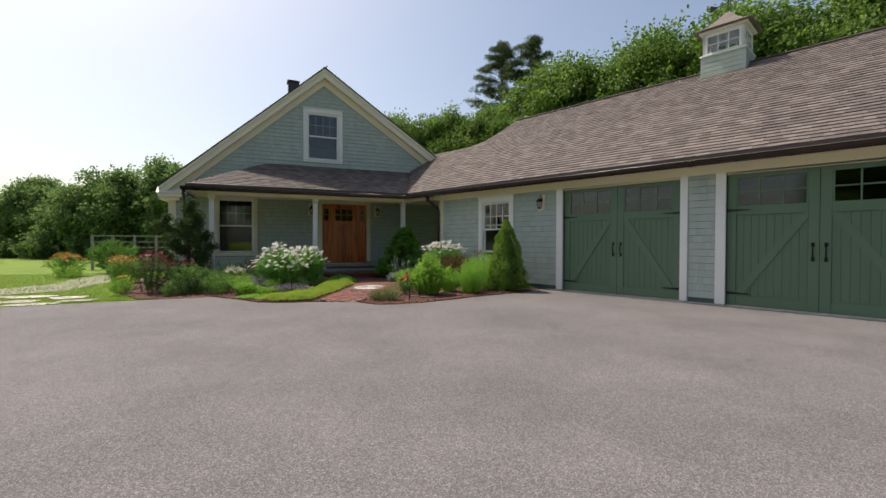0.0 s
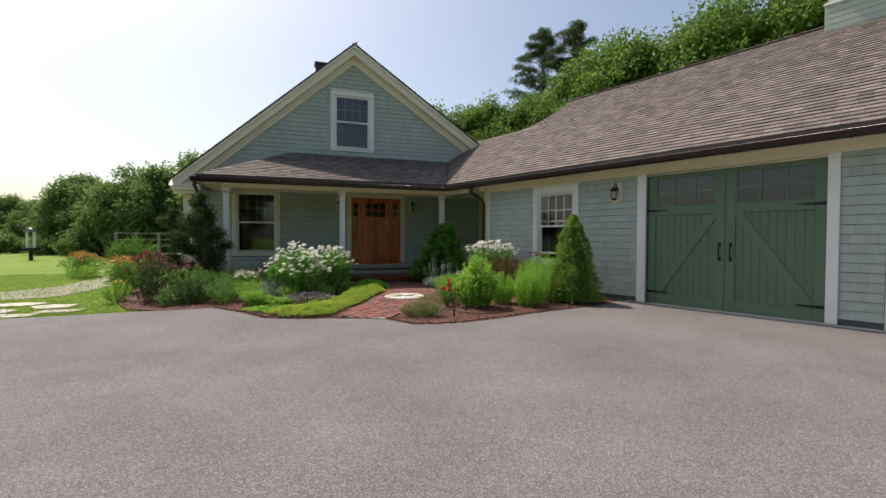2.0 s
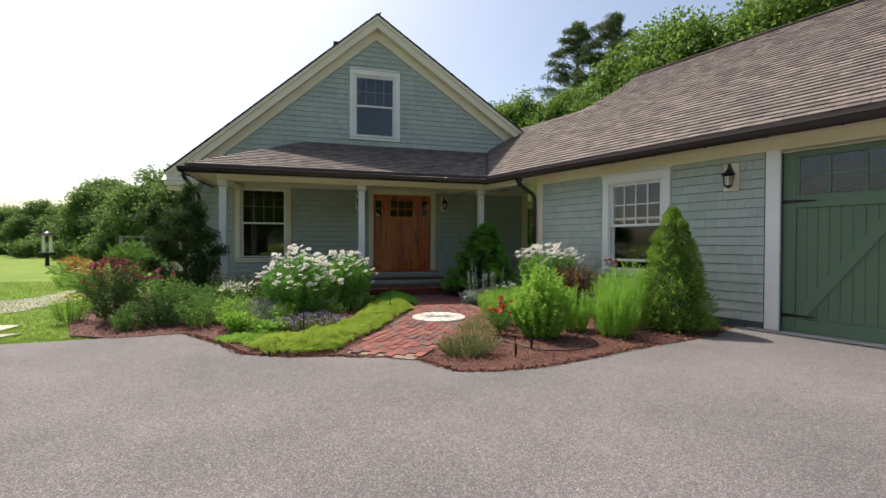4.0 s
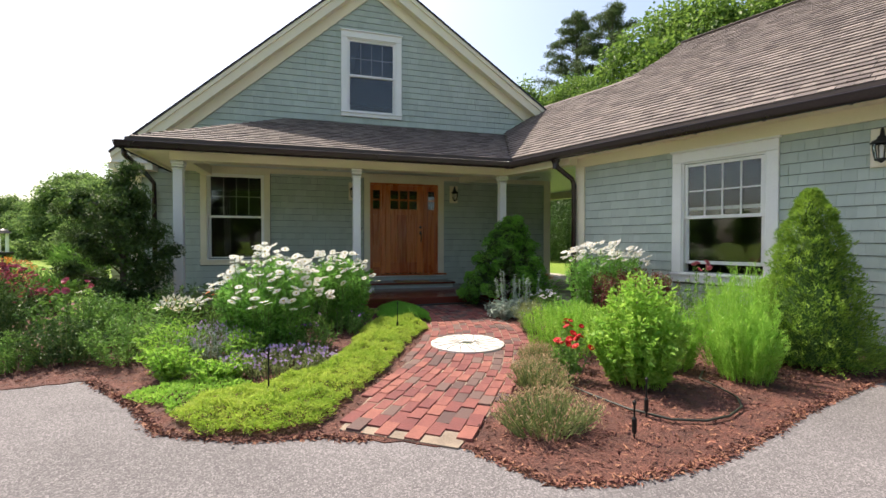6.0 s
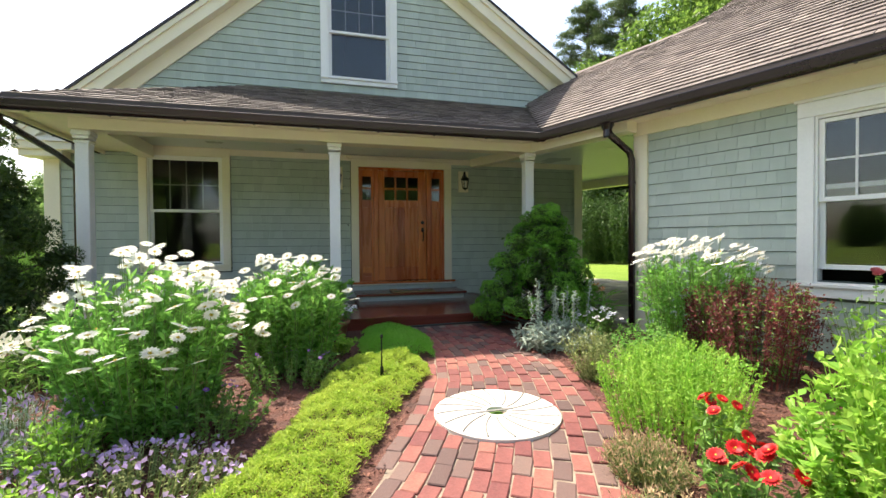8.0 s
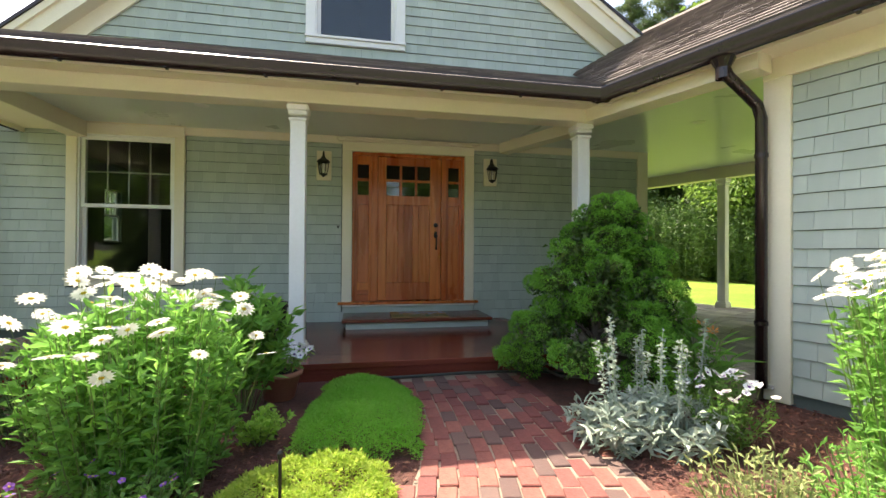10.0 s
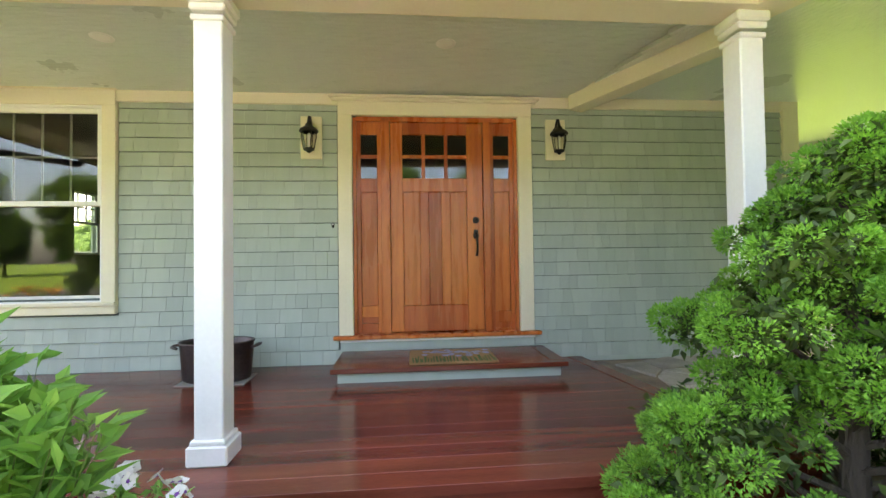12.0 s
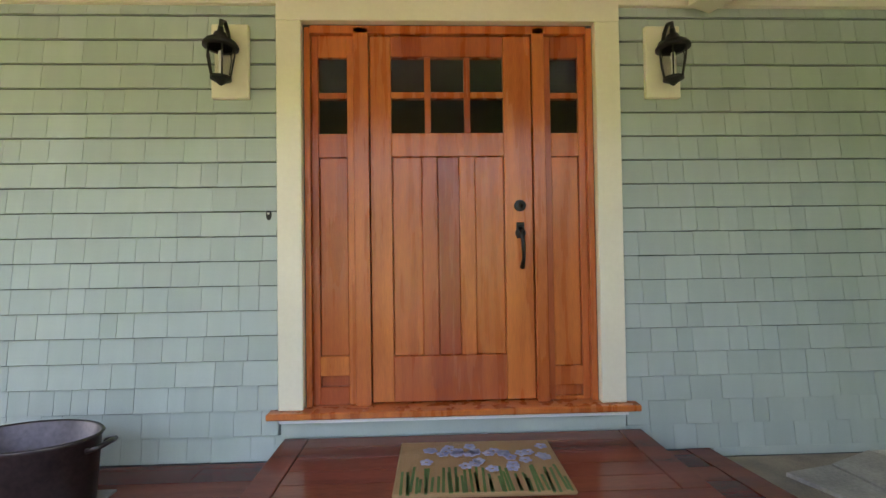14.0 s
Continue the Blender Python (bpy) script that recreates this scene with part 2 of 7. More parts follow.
class Shape:
    """Gathers vertices and faces of one mesh."""

    def __init__(self):
        self.v, self.f = [], []

    def add(self, v, f, m=None):
        k = len(self.v)
        self.v += [tuple(m @ Vector(p)) for p in v] if m else [tuple(p) for p in v]
        self.f += [tuple(i + k for i in q) for q in f]
        return self

    def box(self, a, b, m=None, c=0.0):
        a, b = [min(p, q) for p, q in zip(a, b)], [max(p, q) for p, q in zip(a, b)]
        c = min(c, min(q - p for p, q in zip(a, b)) * 0.45)
        if c <= 0:
            v = [(x, y, z) for x in (a[0], b[0]) for y in (a[1], b[1]) for z in (a[2], b[2])]
            return self.add(v, [(0, 1, 3, 2), (4, 6, 7, 5), (0, 4, 5, 1), (2, 3, 7, 6), (0, 2, 6, 4), (1, 5, 7, 3)], m)
        v, at = [], {}
        for s in [(i, j, k) for i in (0, 1) for j in (0, 1) for k in (0, 1)]:
            for ax in range(3):
                p = [(a, b)[s[d]][d] + (0 if d == ax else (c if s[d] == 0 else -c)) for d in range(3)]
                at[s, ax] = len(v)
                v.append(p)
        f = []
        for ax in range(3):
            o = [d for d in range(3) if d != ax]
            for e in (0, 1):
                q = []
                for i, j in ((0, 0), (1, 0), (1, 1), (0, 1)):
                    s = [0, 0, 0]
                    s[ax], s[o[0]], s[o[1]] = e, i, j
                    q.append(at[tuple(s), ax])
                f.append(q)
            for i in (0, 1):
                for j in (0, 1):
                    s, t = [0, 0, 0], [0, 0, 0]
                    s[o[0]], s[o[1]], t[o[0]], t[o[1]], t[ax] = i, j, i, j, 1
                    f.append([at[tuple(s), o[0]], at[tuple(t), o[0]], at[tuple(t), o[1]], at[tuple(s), o[1]]])
        for s in [(i, j, k) for i in (0, 1) for j in (0, 1) for k in (0, 1)]:
            f.append([at[s, 0], at[s, 1], at[s, 2]])
        mid = Vector([(p + q) / 2 for p, q in zip(a, b)])
        out = []
        for q in f:
            p = [Vector(v[i]) for i in q]
            n = (p[1] - p[0]).cross(p[2] - p[0])
            out.append(tuple(q) if n.dot(sum(p, Vector()) / len(p) - mid) > 0 else tuple(reversed(q)))
        return self.add(v, out, m)

    def prism(self, poly, y0, y1, m=None):
        """A polygon of (x, z), drawn anticlockwise as seen from -y, between y0 and y1."""
        n = len(poly)
        v = [(x, y0, z) for x, z in poly] + [(x, y1, z) for x, z in poly]
        f = [tuple(range(n)), tuple(range(2 * n - 1, n - 1, -1))]
        f += [(i, i + n, (i + 1) % n + n, (i + 1) % n) for i in range(n)]
        return self.add(v, f, m)

    def slab(self, poly, z0, z1, m=None):
        """A polygon of (x, y), anticlockwise from above, between the heights z0 and z1."""
        n = len(poly)
        v = [(x, y, z0) for x, y in poly] + [(x, y, z1) for x, y in poly]
        f = [tuple(range(n - 1, -1, -1)), tuple(range(n, 2 * n))]
        f += [(i, (i + 1) % n, (i + 1) % n + n, i + n) for i in range(n)]
        return self.add(v, f, m)

    def lathe(self, prof, n=16, m=None, cap=True):
        v, f = [], []
        for r, z in prof:
            v += [(r * math.cos(2 * math.pi * i / n), r * math.sin(2 * math.pi * i / n), z) for i in range(n)]
        for k in range(len(prof) - 1):
            f += [(k * n + i, k * n + (i + 1) % n, (k + 1) * n + (i + 1) % n, (k + 1) * n + i) for i in range(n)]
        if cap:
            f += [tuple(range(n - 1, -1, -1)), tuple(range(len(v) - n, len(v)))]
        return self.add(v, f, m)

    def tube(self, pts, r, n=8, m=None):
        pts = [Vector(p) for p in pts]
        rs = r if isinstance(r, (list, tuple)) else [r] * len(pts)
        v, f = [], []
        up = Vector((0.31, 0.22, 0.93))
        for i, p in enumerate(pts):
            d = (pts[min(i + 1, len(pts) - 1)] - pts[max(i - 1, 0)]).normalized()
            a = d.cross(up)
            a = a.normalized() if a.length > 1e-4 else d.orthogonal().normalized()
            b = d.cross(a)
            v += [p + rs[i] * (a * math.cos(2 * math.pi * k / n) + b * math.sin(2 * math.pi * k / n)) for k in range(n)]
        for i in range(len(pts) - 1):
            f += [(i * n + k, (i + 1) * n + k, (i + 1) * n + (k + 1) % n, i * n + (k + 1) % n) for k in range(n)]
        f += [tuple(range(n)), tuple(range(len(v) - 1, len(v) - n - 1, -1))]
        return self.add(v, f, m)

    def mesh(self, name, mat, smooth=False):
        me = bpy.data.meshes.new(name)
        me.from_pydata(self.v, [], self.f)
        me.materials.append(mat)
        if smooth:
            me.polygons.foreach_set("use_smooth", [True] * len(me.polygons))
        me.update()
        return me


def part(name, sh, mat, parent=None, label="", smooth=False, m=None):
    """Links a shape as one mesh object under its thing or part."""
    me = sh if isinstance(sh, bpy.types.Mesh) else sh.mesh(name, mat, smooth)
    ob = new(name, me)
    ob.parent = parent
    if m is not None:
        ob.matrix_basis = m
    return tagged(ob, label)


def thing(name, m, label, category, group="", kind=""):
    ob = new(name)
    ob.empty_display_size = 0.1
    ob.matrix_basis = m
    return tagged(ob, label, category, group, kind)


def setting(name, sh, mat, label="", m=None, smooth=False):
    return tagged(part(name, sh, mat, None, label, smooth, m), kind="structure")


WORLD = Matrix.Identity(4)
HOUSE = pose(0, 15.53, 0)                       # front wall: x along, y inward
GARAGE = pose(6.66, 8.12, 0, 0, 0, -69.8)       # garage wall: x along towards the drive, y inward


def quads(name, v, mat, parent=None, label="", m=None, faces=None, per=4):
    """One mesh out of an array of pieces, each of `per` corners."""
    v = np.asarray(v, dtype=np.float32).reshape(-1, 3)
    me = bpy.data.meshes.new(name)
    k = len(v) // per
    pat = [list(range(per))] if faces is None else faces
    me.vertices.add(len(v))
    me.vertices.foreach_set("co", v.ravel())
    loops = np.concatenate([(np.arange(k)[:, None] * per + np.array(q)[None]).ravel() for q in pat])
    sizes = np.concatenate([np.full(k, len(q)) for q in pat])
    me.loops.add(len(loops))
    me.polygons.add(len(sizes))
    me.loops.foreach_set("vertex_index", loops.astype(np.int32))
    me.polygons.foreach_set("loop_start", np.r_[0, np.cumsum(sizes)[:-1]].astype(np.int32))
    me.polygons.foreach_set("use_smooth", np.zeros(len(sizes), dtype=bool))
    me.update(calc_edges=True)
    me.materials.append(mat)
    ob = new(name, me)
    ob.parent = parent
    if m is not None:
        ob.matrix_basis = m
    return tagged(ob, label)


WEDGE = [(0, 1, 3, 2), (4, 6, 7, 5), (0, 4, 5, 1), (2, 3, 7, 6), (0, 2, 6, 4), (1, 5, 7, 3)]


def shingle_corners(x0, x1, z0, h, lift=0.004, thick=0.02):
    """A tapered shingle with an open joint below its butt; -y is outward."""
    out = []
    for x in (x0, x1):
        for y in (0, 1):
            for z, off in ((z0 + 0.006, lift), (z0 + h, 0.003)):
                out.append((x, -off - y * (thick if z < z0 + 0.007 else 0.006), z))
    return out


def siding(parent, m, x0, x1, z0, z1, holes=(), bounds=None, near=None, seed=1, course=0.136):
    """Shingle courses on a wall; those inside near (x0, x1, z0, z1) are pieces of their own."""
    rng = random.Random(seed)
    rest, kinds, count = [], {}, 0
    row, z = 0, z0
    while z < z1 - 0.03:
        h = min(course, z1 - z)
        lo, hi = (x0, x1) if bounds is None else bounds(z + h * 0.6)
        cuts = sorted((a, b) for a, b, c, d in holes if c < z + h - 0.02 and d > z + 0.02)
        spans, at = [], lo
        for a, b in cuts:
            if a > at:
                spans.append((at, min(a, hi)))
            at = max(at, b)
        if at < hi:
            spans.append((at, hi))
        for a, b, c, d in holes:
            lo_, hi_ = max(a, lo), min(b, hi)
            if hi_ - lo_ > 0.05:
                if z + 0.02 < d < z + h - 0.02:
                    rest += [m @ Vector(p) for p in shingle_corners(lo_, hi_, d - 0.01, z + h - d + 0.01)]
                if z + 0.02 < c < z + h - 0.02:
                    rest += [m @ Vector(p) for p in shingle_corners(lo_, hi_, z, c - z)]
        for a, b in spans:
            x = a
            while x < b - 0.02:
                w = rng.choice((0.09, 0.11, 0.13, 0.15, 0.18, 0.21))
                if b - x - w < 0.06:
                    w = b - x
                dz = rng.uniform(-0.001, 0.001)
                mine = near and near[0] < x < near[1] and near[2] < z < near[3] and abs(h - course) < 1e-6 and count < 300
                if mine and w in (0.09, 0.11, 0.13, 0.15, 0.18, 0.21):
                    if w not in kinds:
                        kinds[w] = Shape().add(shingle_corners(0.001, w - 0.001, 0, course), WEDGE).mesh("shingle", M_SIDING)
                    part("shingle", kinds[w], None, parent, m=m @ pose(x, 0, z + dz))
                    count += 1
                else:
                    rest += [m @ Vector(p) for p in shingle_corners(x + 0.001, x + w - 0.001, z + dz, h)]
                x += w
        row += 1
        z += course
    ob = quads("shingle_courses", rest, M_SIDING_ALL, parent, faces=WEDGE, per=8)
    tagged(ob, kind="stuff")


def spans_of(poly, b):
    """Where the line at height b crosses a polygon of (a, b)."""
    xs = []
    for (a0, b0), (a1, b1) in zip(poly, poly[1:] + poly[:1]):
        if (b0 <= b) != (b1 <= b):
            xs.append(a0 + (a1 - a0) * (b - b0) / (b1 - b0))
    xs.sort()
    return list(zip(xs[::2], xs[1::2]))


def roof_plane(name, poly, m, label, seed=3, near=None, thick=0.05, course=0.14):
    """A roof slope: poly in its own plane (a along the eave, b up the slope), laid with shingle tabs."""
    deck = tagged(part(name, Shape().slab(poly, -thick, 0), M_SHEATH, None, label, m=m), kind="structure")
    rng = random.Random(seed)
    b0, b1 = min(q[1] for q in poly), max(q[1] for q in poly)
    rest, kinds, count, b = [], {}, 0, b0
    widths = (0.15, 0.18, 0.21, 0.25)

    def tab(a, w, bb, t):
        return [(x, y, z) for x in (a + 0.003, a + w - 0.003) for y, z0, z1 in ((bb, 0.001, t), (bb + course * 1.15, 0.001, 0.004)) for z in (z0, z1)]

    while b < b1 - 0.01:
        for lo, hi in spans_of(poly, min(b + course * 0.5, b1 - 0.005)):
            a = lo - rng.uniform(0, 0.1)
            while a < hi:
                w = rng.choice(widths)
                s, e = max(a, lo), min(a + w, hi)
                t = rng.choice((0.02, 0.022, 0.024))
                if e - s > 0.02:
                    if near and near[0] < s < near[1] and near[2] < b < near[3] and e - s == w and count < 300:
                        if (w, t) not in kinds:
                            kinds[w, t] = Shape().add(tab(0, w, 0, t), WEDGE).mesh("shingle", M_ROOF)
                        part("shingle", kinds[w, t], None, deck, m=pose(s, b, 0))
                        count += 1
                    else:
                        rest += tab(s, e - s, b, t)
                a += w
        b += course
    tagged(quads("shingle_courses", rest, M_ROOF_ALL, deck, faces=WEDGE, per=8), kind="stuff")
    return deck

# ---- ground ----
ground = Shape().slab([(-900, -900), (900, -900), (900, 900), (-900, 900)], -0.6, -0.04)
tagged(setting("ground", ground, M_LAWN, "mown green lawn running out to the trees"), category="lawn")

DRIVE = [(-16, 8.9), (-9, -14), (9.2, -14), (9.2, -2), (GARAGE @ Vector((7.0, 0.3, 0)))[:2], (GARAGE @ Vector((-0.6, 0.3, 0)))[:2],
         (5.6, 8.05), (4.75, 7.85), (4.05, 7.67), (3.45, 7.47), (2.75, 7.29), (2.2, 7.27), (1.9, 7.36), (1.62, 7.8), (1.05, 8.08), (0.78, 8.2), (0.33, 8.27),
         (-0.16, 8.52), (-0.48, 9.05), (-1.1, 9.85), (-1.9, 9.75), (-3.4, 9.6), (-6, 9.5)]
tagged(setting("driveway", Shape().slab(DRIVE, -0.3, 0.0), M_ASPHALT, "grey speckled asphalt driveway, dry and worn"), category="driveway")

BED = [(-1.12, 9.8), (-0.51, 9.0), (-0.2, 8.48), (0.3, 8.23), (0.78, 8.15), (1.05, 8.03), (1.6, 7.76), (1.87, 7.31), (2.2, 7.22), (2.75, 7.24), (3.45, 7.42), (4.05, 7.62), (4.78, 7.8),
       (5.65, 8.0), (GARAGE @ Vector((-0.35, 0.02, 0)))[:2], (GARAGE @ Vector((-4.3, 0.02, 0)))[:2], (4.5, 13.3), (-2.7, 13.3), (-2.7, 15.5), (-3.9, 15.5), (-3.6, 12.6), (-2.95, 10.9), (-2.5, 10.0), (-1.9, 9.7)]
rng = random.Random(3)
ROUGH = []
for (ax, ay), (bx, by) in zip(BED, BED[1:] + BED[:1]):
    steps = max(1, int(math.hypot(bx - ax, by - ay) / 0.09))
    for k in range(steps):
        j = 0.018 if ay < 10.2 and by < 10.2 else 0.0
        ROUGH.append((ax + (bx - ax) * k / steps + rng.uniform(-j, j), ay + (by - ay) * k / steps + rng.uniform(-j, j)))
tagged(setting("planting_bed", Shape().slab(ROUGH, -0.3, 0.006), M_MULCH, "red-brown bark mulch bed beside the path"), category="flower bed")

# ---- house: walls ----
HOLES = [(-1.46, -0.36, 0.84, 2.62), (1.93, 3.56, 0.42, 2.57), (1.42, 2.52, 4.18, 5.86)]


def rake(x):
    return 7.22 - (0.88 * (2.0 - x) if x < 2.0 else 0.667 * (x - 2.0))


w = Shape()
w.prism([(-2.75, 0), (-1.46, 0), (-1.46, 2.9), (-2.75, 2.9)], 0, 0.15)
w.prism([(-1.46, 0), (-0.36, 0), (-0.36, 0.84), (-1.46, 0.84)], 0, 0.15)
w.prism([(-1.46, 2.62), (-0.36, 2.62), (-0.36, 2.9), (-1.46, 2.9)], 0, 0.15)
w.prism([(-0.36, 0), (1.93, 0), (1.93, 2.9), (-0.36, 2.9)], 0, 0.15)
w.prism([(1.93, 0), (3.56, 0), (3.56, 0.42), (1.93, 0.42)], 0, 0.15)
w.prism([(1.93, 2.57), (3.56, 2.57), (3.56, 2.9), (1.93, 2.9)], 0, 0.15)
w.prism([(3.56, 0), (6.5, 0), (6.5, 2.9), (3.56, 2.9)], 0, 0.15)
w.prism([(-2.75, 2.9), (1.42, 2.9), (1.42, rake(1.42)), (-2.75, rake(-2.75))], 0, 0.15)
w.prism([(1.42, 2.9), (2.52, 2.9), (2.52, 4.18), (1.42, 4.18)], 0, 0.15)
w.prism([(1.42, 5.86), (2.52, 5.86), (2.52, rake(2.52)), (2.0, rake(2.0)), (1.42, rake(1.42))], 0, 0.15)
w.prism([(2.52, 2.9), (6.5, 2.9), (6.5, rake(6.5)), (2.52, rake(2.52))], 0, 0.15)
wall_south = tagged(setting("wall_south", w, M_SHEATH, "grey-green painted cedar shingle front wall with gable", HOUSE), category="wall")
siding(wall_south, WORLD, -2.65, 6.44, 0.16, 2.68, [(-1.6, -0.22, 0.68, 2.85), (1.78, 3.71, 0.30, 2.85)], near=(0.35, 4.7, 0.5, 1.75), seed=4)
siding(wall_south, WORLD, -2.6, 6.4, 2.95, 6.95, [(1.28, 2.66, 4.05, 6.0)], bounds=lambda z: (max(-2.6, 2.0 - (7.0 - z) / 0.88), min(6.4, 2.0 + (7.0 - z) / 0.667)), seed=5)
WY0, WY1, WZ0, WZ1 = 18.3, 18.9, 1.3, 2.3
sides = [("wall_west", (-2.75, 15.69), (-2.6, 27), 3.0), ("wall_east", (6.35, 15.69), (6.5, 27), 4.1), ("wall_north", (-2.6, 26.85), (6.35, 27), 3.0)]
for nm, a, b, h in sides:
    s_ = Shape()
    if nm == "wall_north":
        s_.box((*a, 0), (*b, h))
        s_.prism([(-2.6, 3.0), (6.35, 3.0), (6.35, 4.1), (2, 7.1), (-2.6, 3.2)], a[1], b[1])
    elif nm == "wall_west":
        s_.box((*a, 0), (b[0], WY0, h)).box((a[0], WY1, 0), (*b, h)).box((a[0], WY0, 0), (b[0], WY1, WZ0)).box((a[0], WY0, WZ1), (b[0], WY1, h))
    else:
        s_.box((*a, 0), (*b, h))
    tagged(setting(nm, s_, M_SHEATH, "grey-green shingled house wall"), category="wall")
west_ = Shape()
for k in range(20):
    z_ = 0.15 + k * 0.136
    for y0, y1 in ((15.5, WY0), (WY1, 27)) if WZ0 - 0.1 < z_ < WZ1 else ((15.5, 27),):
        west_.box((-2.775, y0, z_), (-2.75, y1, z_ + 0.134))
tagged(part("shingle_course", west_, M_SIDING_ALL, bpy.data.objects["wall_west"]), kind="stuff")
# unseen floors and partitions, added to keep the rooms behind the glass dark
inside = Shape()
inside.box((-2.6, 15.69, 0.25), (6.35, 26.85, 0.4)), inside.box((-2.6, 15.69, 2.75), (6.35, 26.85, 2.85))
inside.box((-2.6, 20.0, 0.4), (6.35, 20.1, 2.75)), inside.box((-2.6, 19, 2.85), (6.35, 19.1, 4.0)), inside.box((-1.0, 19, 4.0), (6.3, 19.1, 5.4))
tagged(setting("floor_inside", inside, M_ROOM_DIM, "room behind the windows, coloured near-black to look dim"), category="floor")

# trim of the house front
tr = Shape()
tr.box((-2.86, -0.045, 0), (-2.65, 0.02, 2.66), c=0.004), tr.box((-2.86, 0.02, 0), (-2.76, 0.16, 2.66), c=0.004)
tr.box((6.42, -0.045, 0.1), (6.6, 0.02, 2.82), c=0.004), tr.box((6.5, 0.02, 0.1), (6.6, 0.16, 2.82), c=0.004)
tagged(setting("trim_corner", tr, M_CREAM, "cream painted corner boards", HOUSE), category="trim")
fr = Shape().box((-1.6, -0.04, 2.67), (6.42, 0.0, 2.82), c=0.004)
tagged(setting("trim_frieze", fr, M_CREAM, "cream frieze board under the porch ceiling", HOUSE), category="trim")


def sloped(sh, xa, za, xb, zb, depth, y0, y1):
    """A board of upright depth hung below the line from (xa, za) to (xb, zb)."""
    sh.prism([(xa, za - depth), (xb, zb - depth), (xb, zb), (xa, za)], y0, y1)


rk = Shape()
sloped(rk, -3.08, 2.91, 2.0, 7.38, 0.31, 15.27, 15.31), sloped(rk, 2.0, 7.38, 6.6, 4.312, 0.31, 15.27, 15.31)
sloped(rk, -3.08, 2.91, 2.0, 7.38, 0.1, 15.235, 15.27), sloped(rk, 2.0, 7.38, 6.6, 4.31, 0.1, 15.235, 15.27)
sloped(rk, -3.08, 2.65, 2.0, 7.12, 0.03, 15.31, 15.5), sloped(rk, 2.0, 7.12, 6.6, 4.05, 0.03, 15.31, 15.5)
sloped(rk, -2.75, 2.93, 2.0, 7.10, 0.27, 15.47, 15.5), sloped(rk, 2.0, 7.10, 6.45, 4.13, 0.27, 15.47, 15.5)
# dark strip along the rake: the shingle edge's shade put into its colour
dk = Shape()
sloped(dk, -3.1, 2.945, 2.0, 7.428, 0.045, 15.215, 15.29), sloped(dk, 2.0, 7.428, 6.6, 4.36, 0.045, 15.215, 15.29)
tagged(setting("trim_drip_edge", dk, M_GUTTER, "dark strip standing in for the shaded shingle edge along the gable roof"), category="trim")
tagged(setting("trim_rake", rk, M_CREAM, "cream rake boards along the gable"), category="trim")
rt = Shape().box((-3.1, 15.2, 2.6), (-2.35, 15.5, 2.72), c=0.01).box((-3.05, 15.25, 2.5), (-2.5, 15.5, 2.6), c=0.01).box((-3.12, 15.5, 2.55), (-2.76, 27, 2.72))
rt.add([(-3.14, 15.17, 2.72), (-2.3, 15.17, 2.72), (-2.3, 15.5, 2.95), (-3.14, 15.5, 2.95), (-3.14, 15.5, 2.72), (-2.3, 15.5, 2.72)], [(0, 1, 2, 3), (0, 3, 4), (1, 5, 2), (0, 4, 5, 1), (4, 3, 2, 5)])
tagged(setting("trim_eave_return", rt, M_CREAM, "cream eave return at the gable's foot"), category="trim")

# ---- roofs ----
roof_plane("roof_west", [(0, 0), (11.74, 0), (11.74, 6.74), (0, 6.74)], pose(-3.06, 27, 2.95, 0, 0, -90) @ pose(0, 0, 0, 41.33), "brown asphalt shingle house roof", 7)
roof_plane("roof_east", [(0, 0), (11.74, 0), (11.74, 5.71), (0, 5.71)], pose(6.75, 15.26, 4.235, 0, 0, 90) @ pose(0, 0, 0, 33.69), "brown asphalt shingle house roof", 8)
k_ = 1.0966
roof_plane("roof_porch", [(-2.07, 0), (4.47, 0), (5.35, 2.36 * k_), (0.02, 2.36 * k_)], pose(0, 13.15, 2.80, 24.6), "weathered brown shingle porch roof", 9, near=(0.5, 4.2, 0.0, 1.0))
roof_plane("roof_porch_hip", [(0, 0), (2.37, 0), (0, 2.335)], pose(-2.07, 15.52, 2.80, 0, 0, -90) @ pose(0, 0, 0, 26.57), "weathered brown shingle hip of the porch roof", 10)
q_ = 1.2044
GROOF = [(s, (0.42 - n) * q_) for s, n in ((-5.48, 0.42), (7.4, 0.42), (7.4, -4.25), (-4.45, -4.25), (-4.58, -3.3), (-4.85, -2.75), (-5.3, -2.48), (-6.0, -2.42), (-7.9, -2.42), (-7.35, -1.27))]
roof_garage = roof_plane("roof_garage", GROOF, GARAGE @ pose(0, -0.42, 2.80, 33.87), "brown variegated shingle garage roof", 11, near=(-4.5, 0.0, 0.0, 1.3))
back_ = pose(0, 8.92, 2.9, 0, 0, 180) @ pose(0, 0, 0, 33.02)
tagged(setting("roof_garage_back", Shape().slab([(-7.4, 0), (4.45, 0), (4.45, 5.57), (-7.4, 5.57)], -0.05, 0.01), M_ROOF, "brown shingle garage roof, far slope", GARAGE @ back_), category="roof")
back2_ = pose(0, 5.26, 2.9, 0, 0, 180) @ pose(0, 0, 0, 33.02)
tagged(setting("roof_breezeway_back", Shape().slab([(4.45, 0), (7.9, 0), (7.9, 3.39), (4.45, 3.39)], -0.05, 0.01), M_ROOF, "brown shingle breezeway roof, far slope", GARAGE @ back2_), category="roof")
cap = Shape().box((-4.47, 4.13, 5.9), (7.4, 4.37, 5.935), c=0.01)
tagged(setting("roof_ridge_cap", cap, M_ROOF, "brown shingle ridge cap", GARAGE), category="roof")

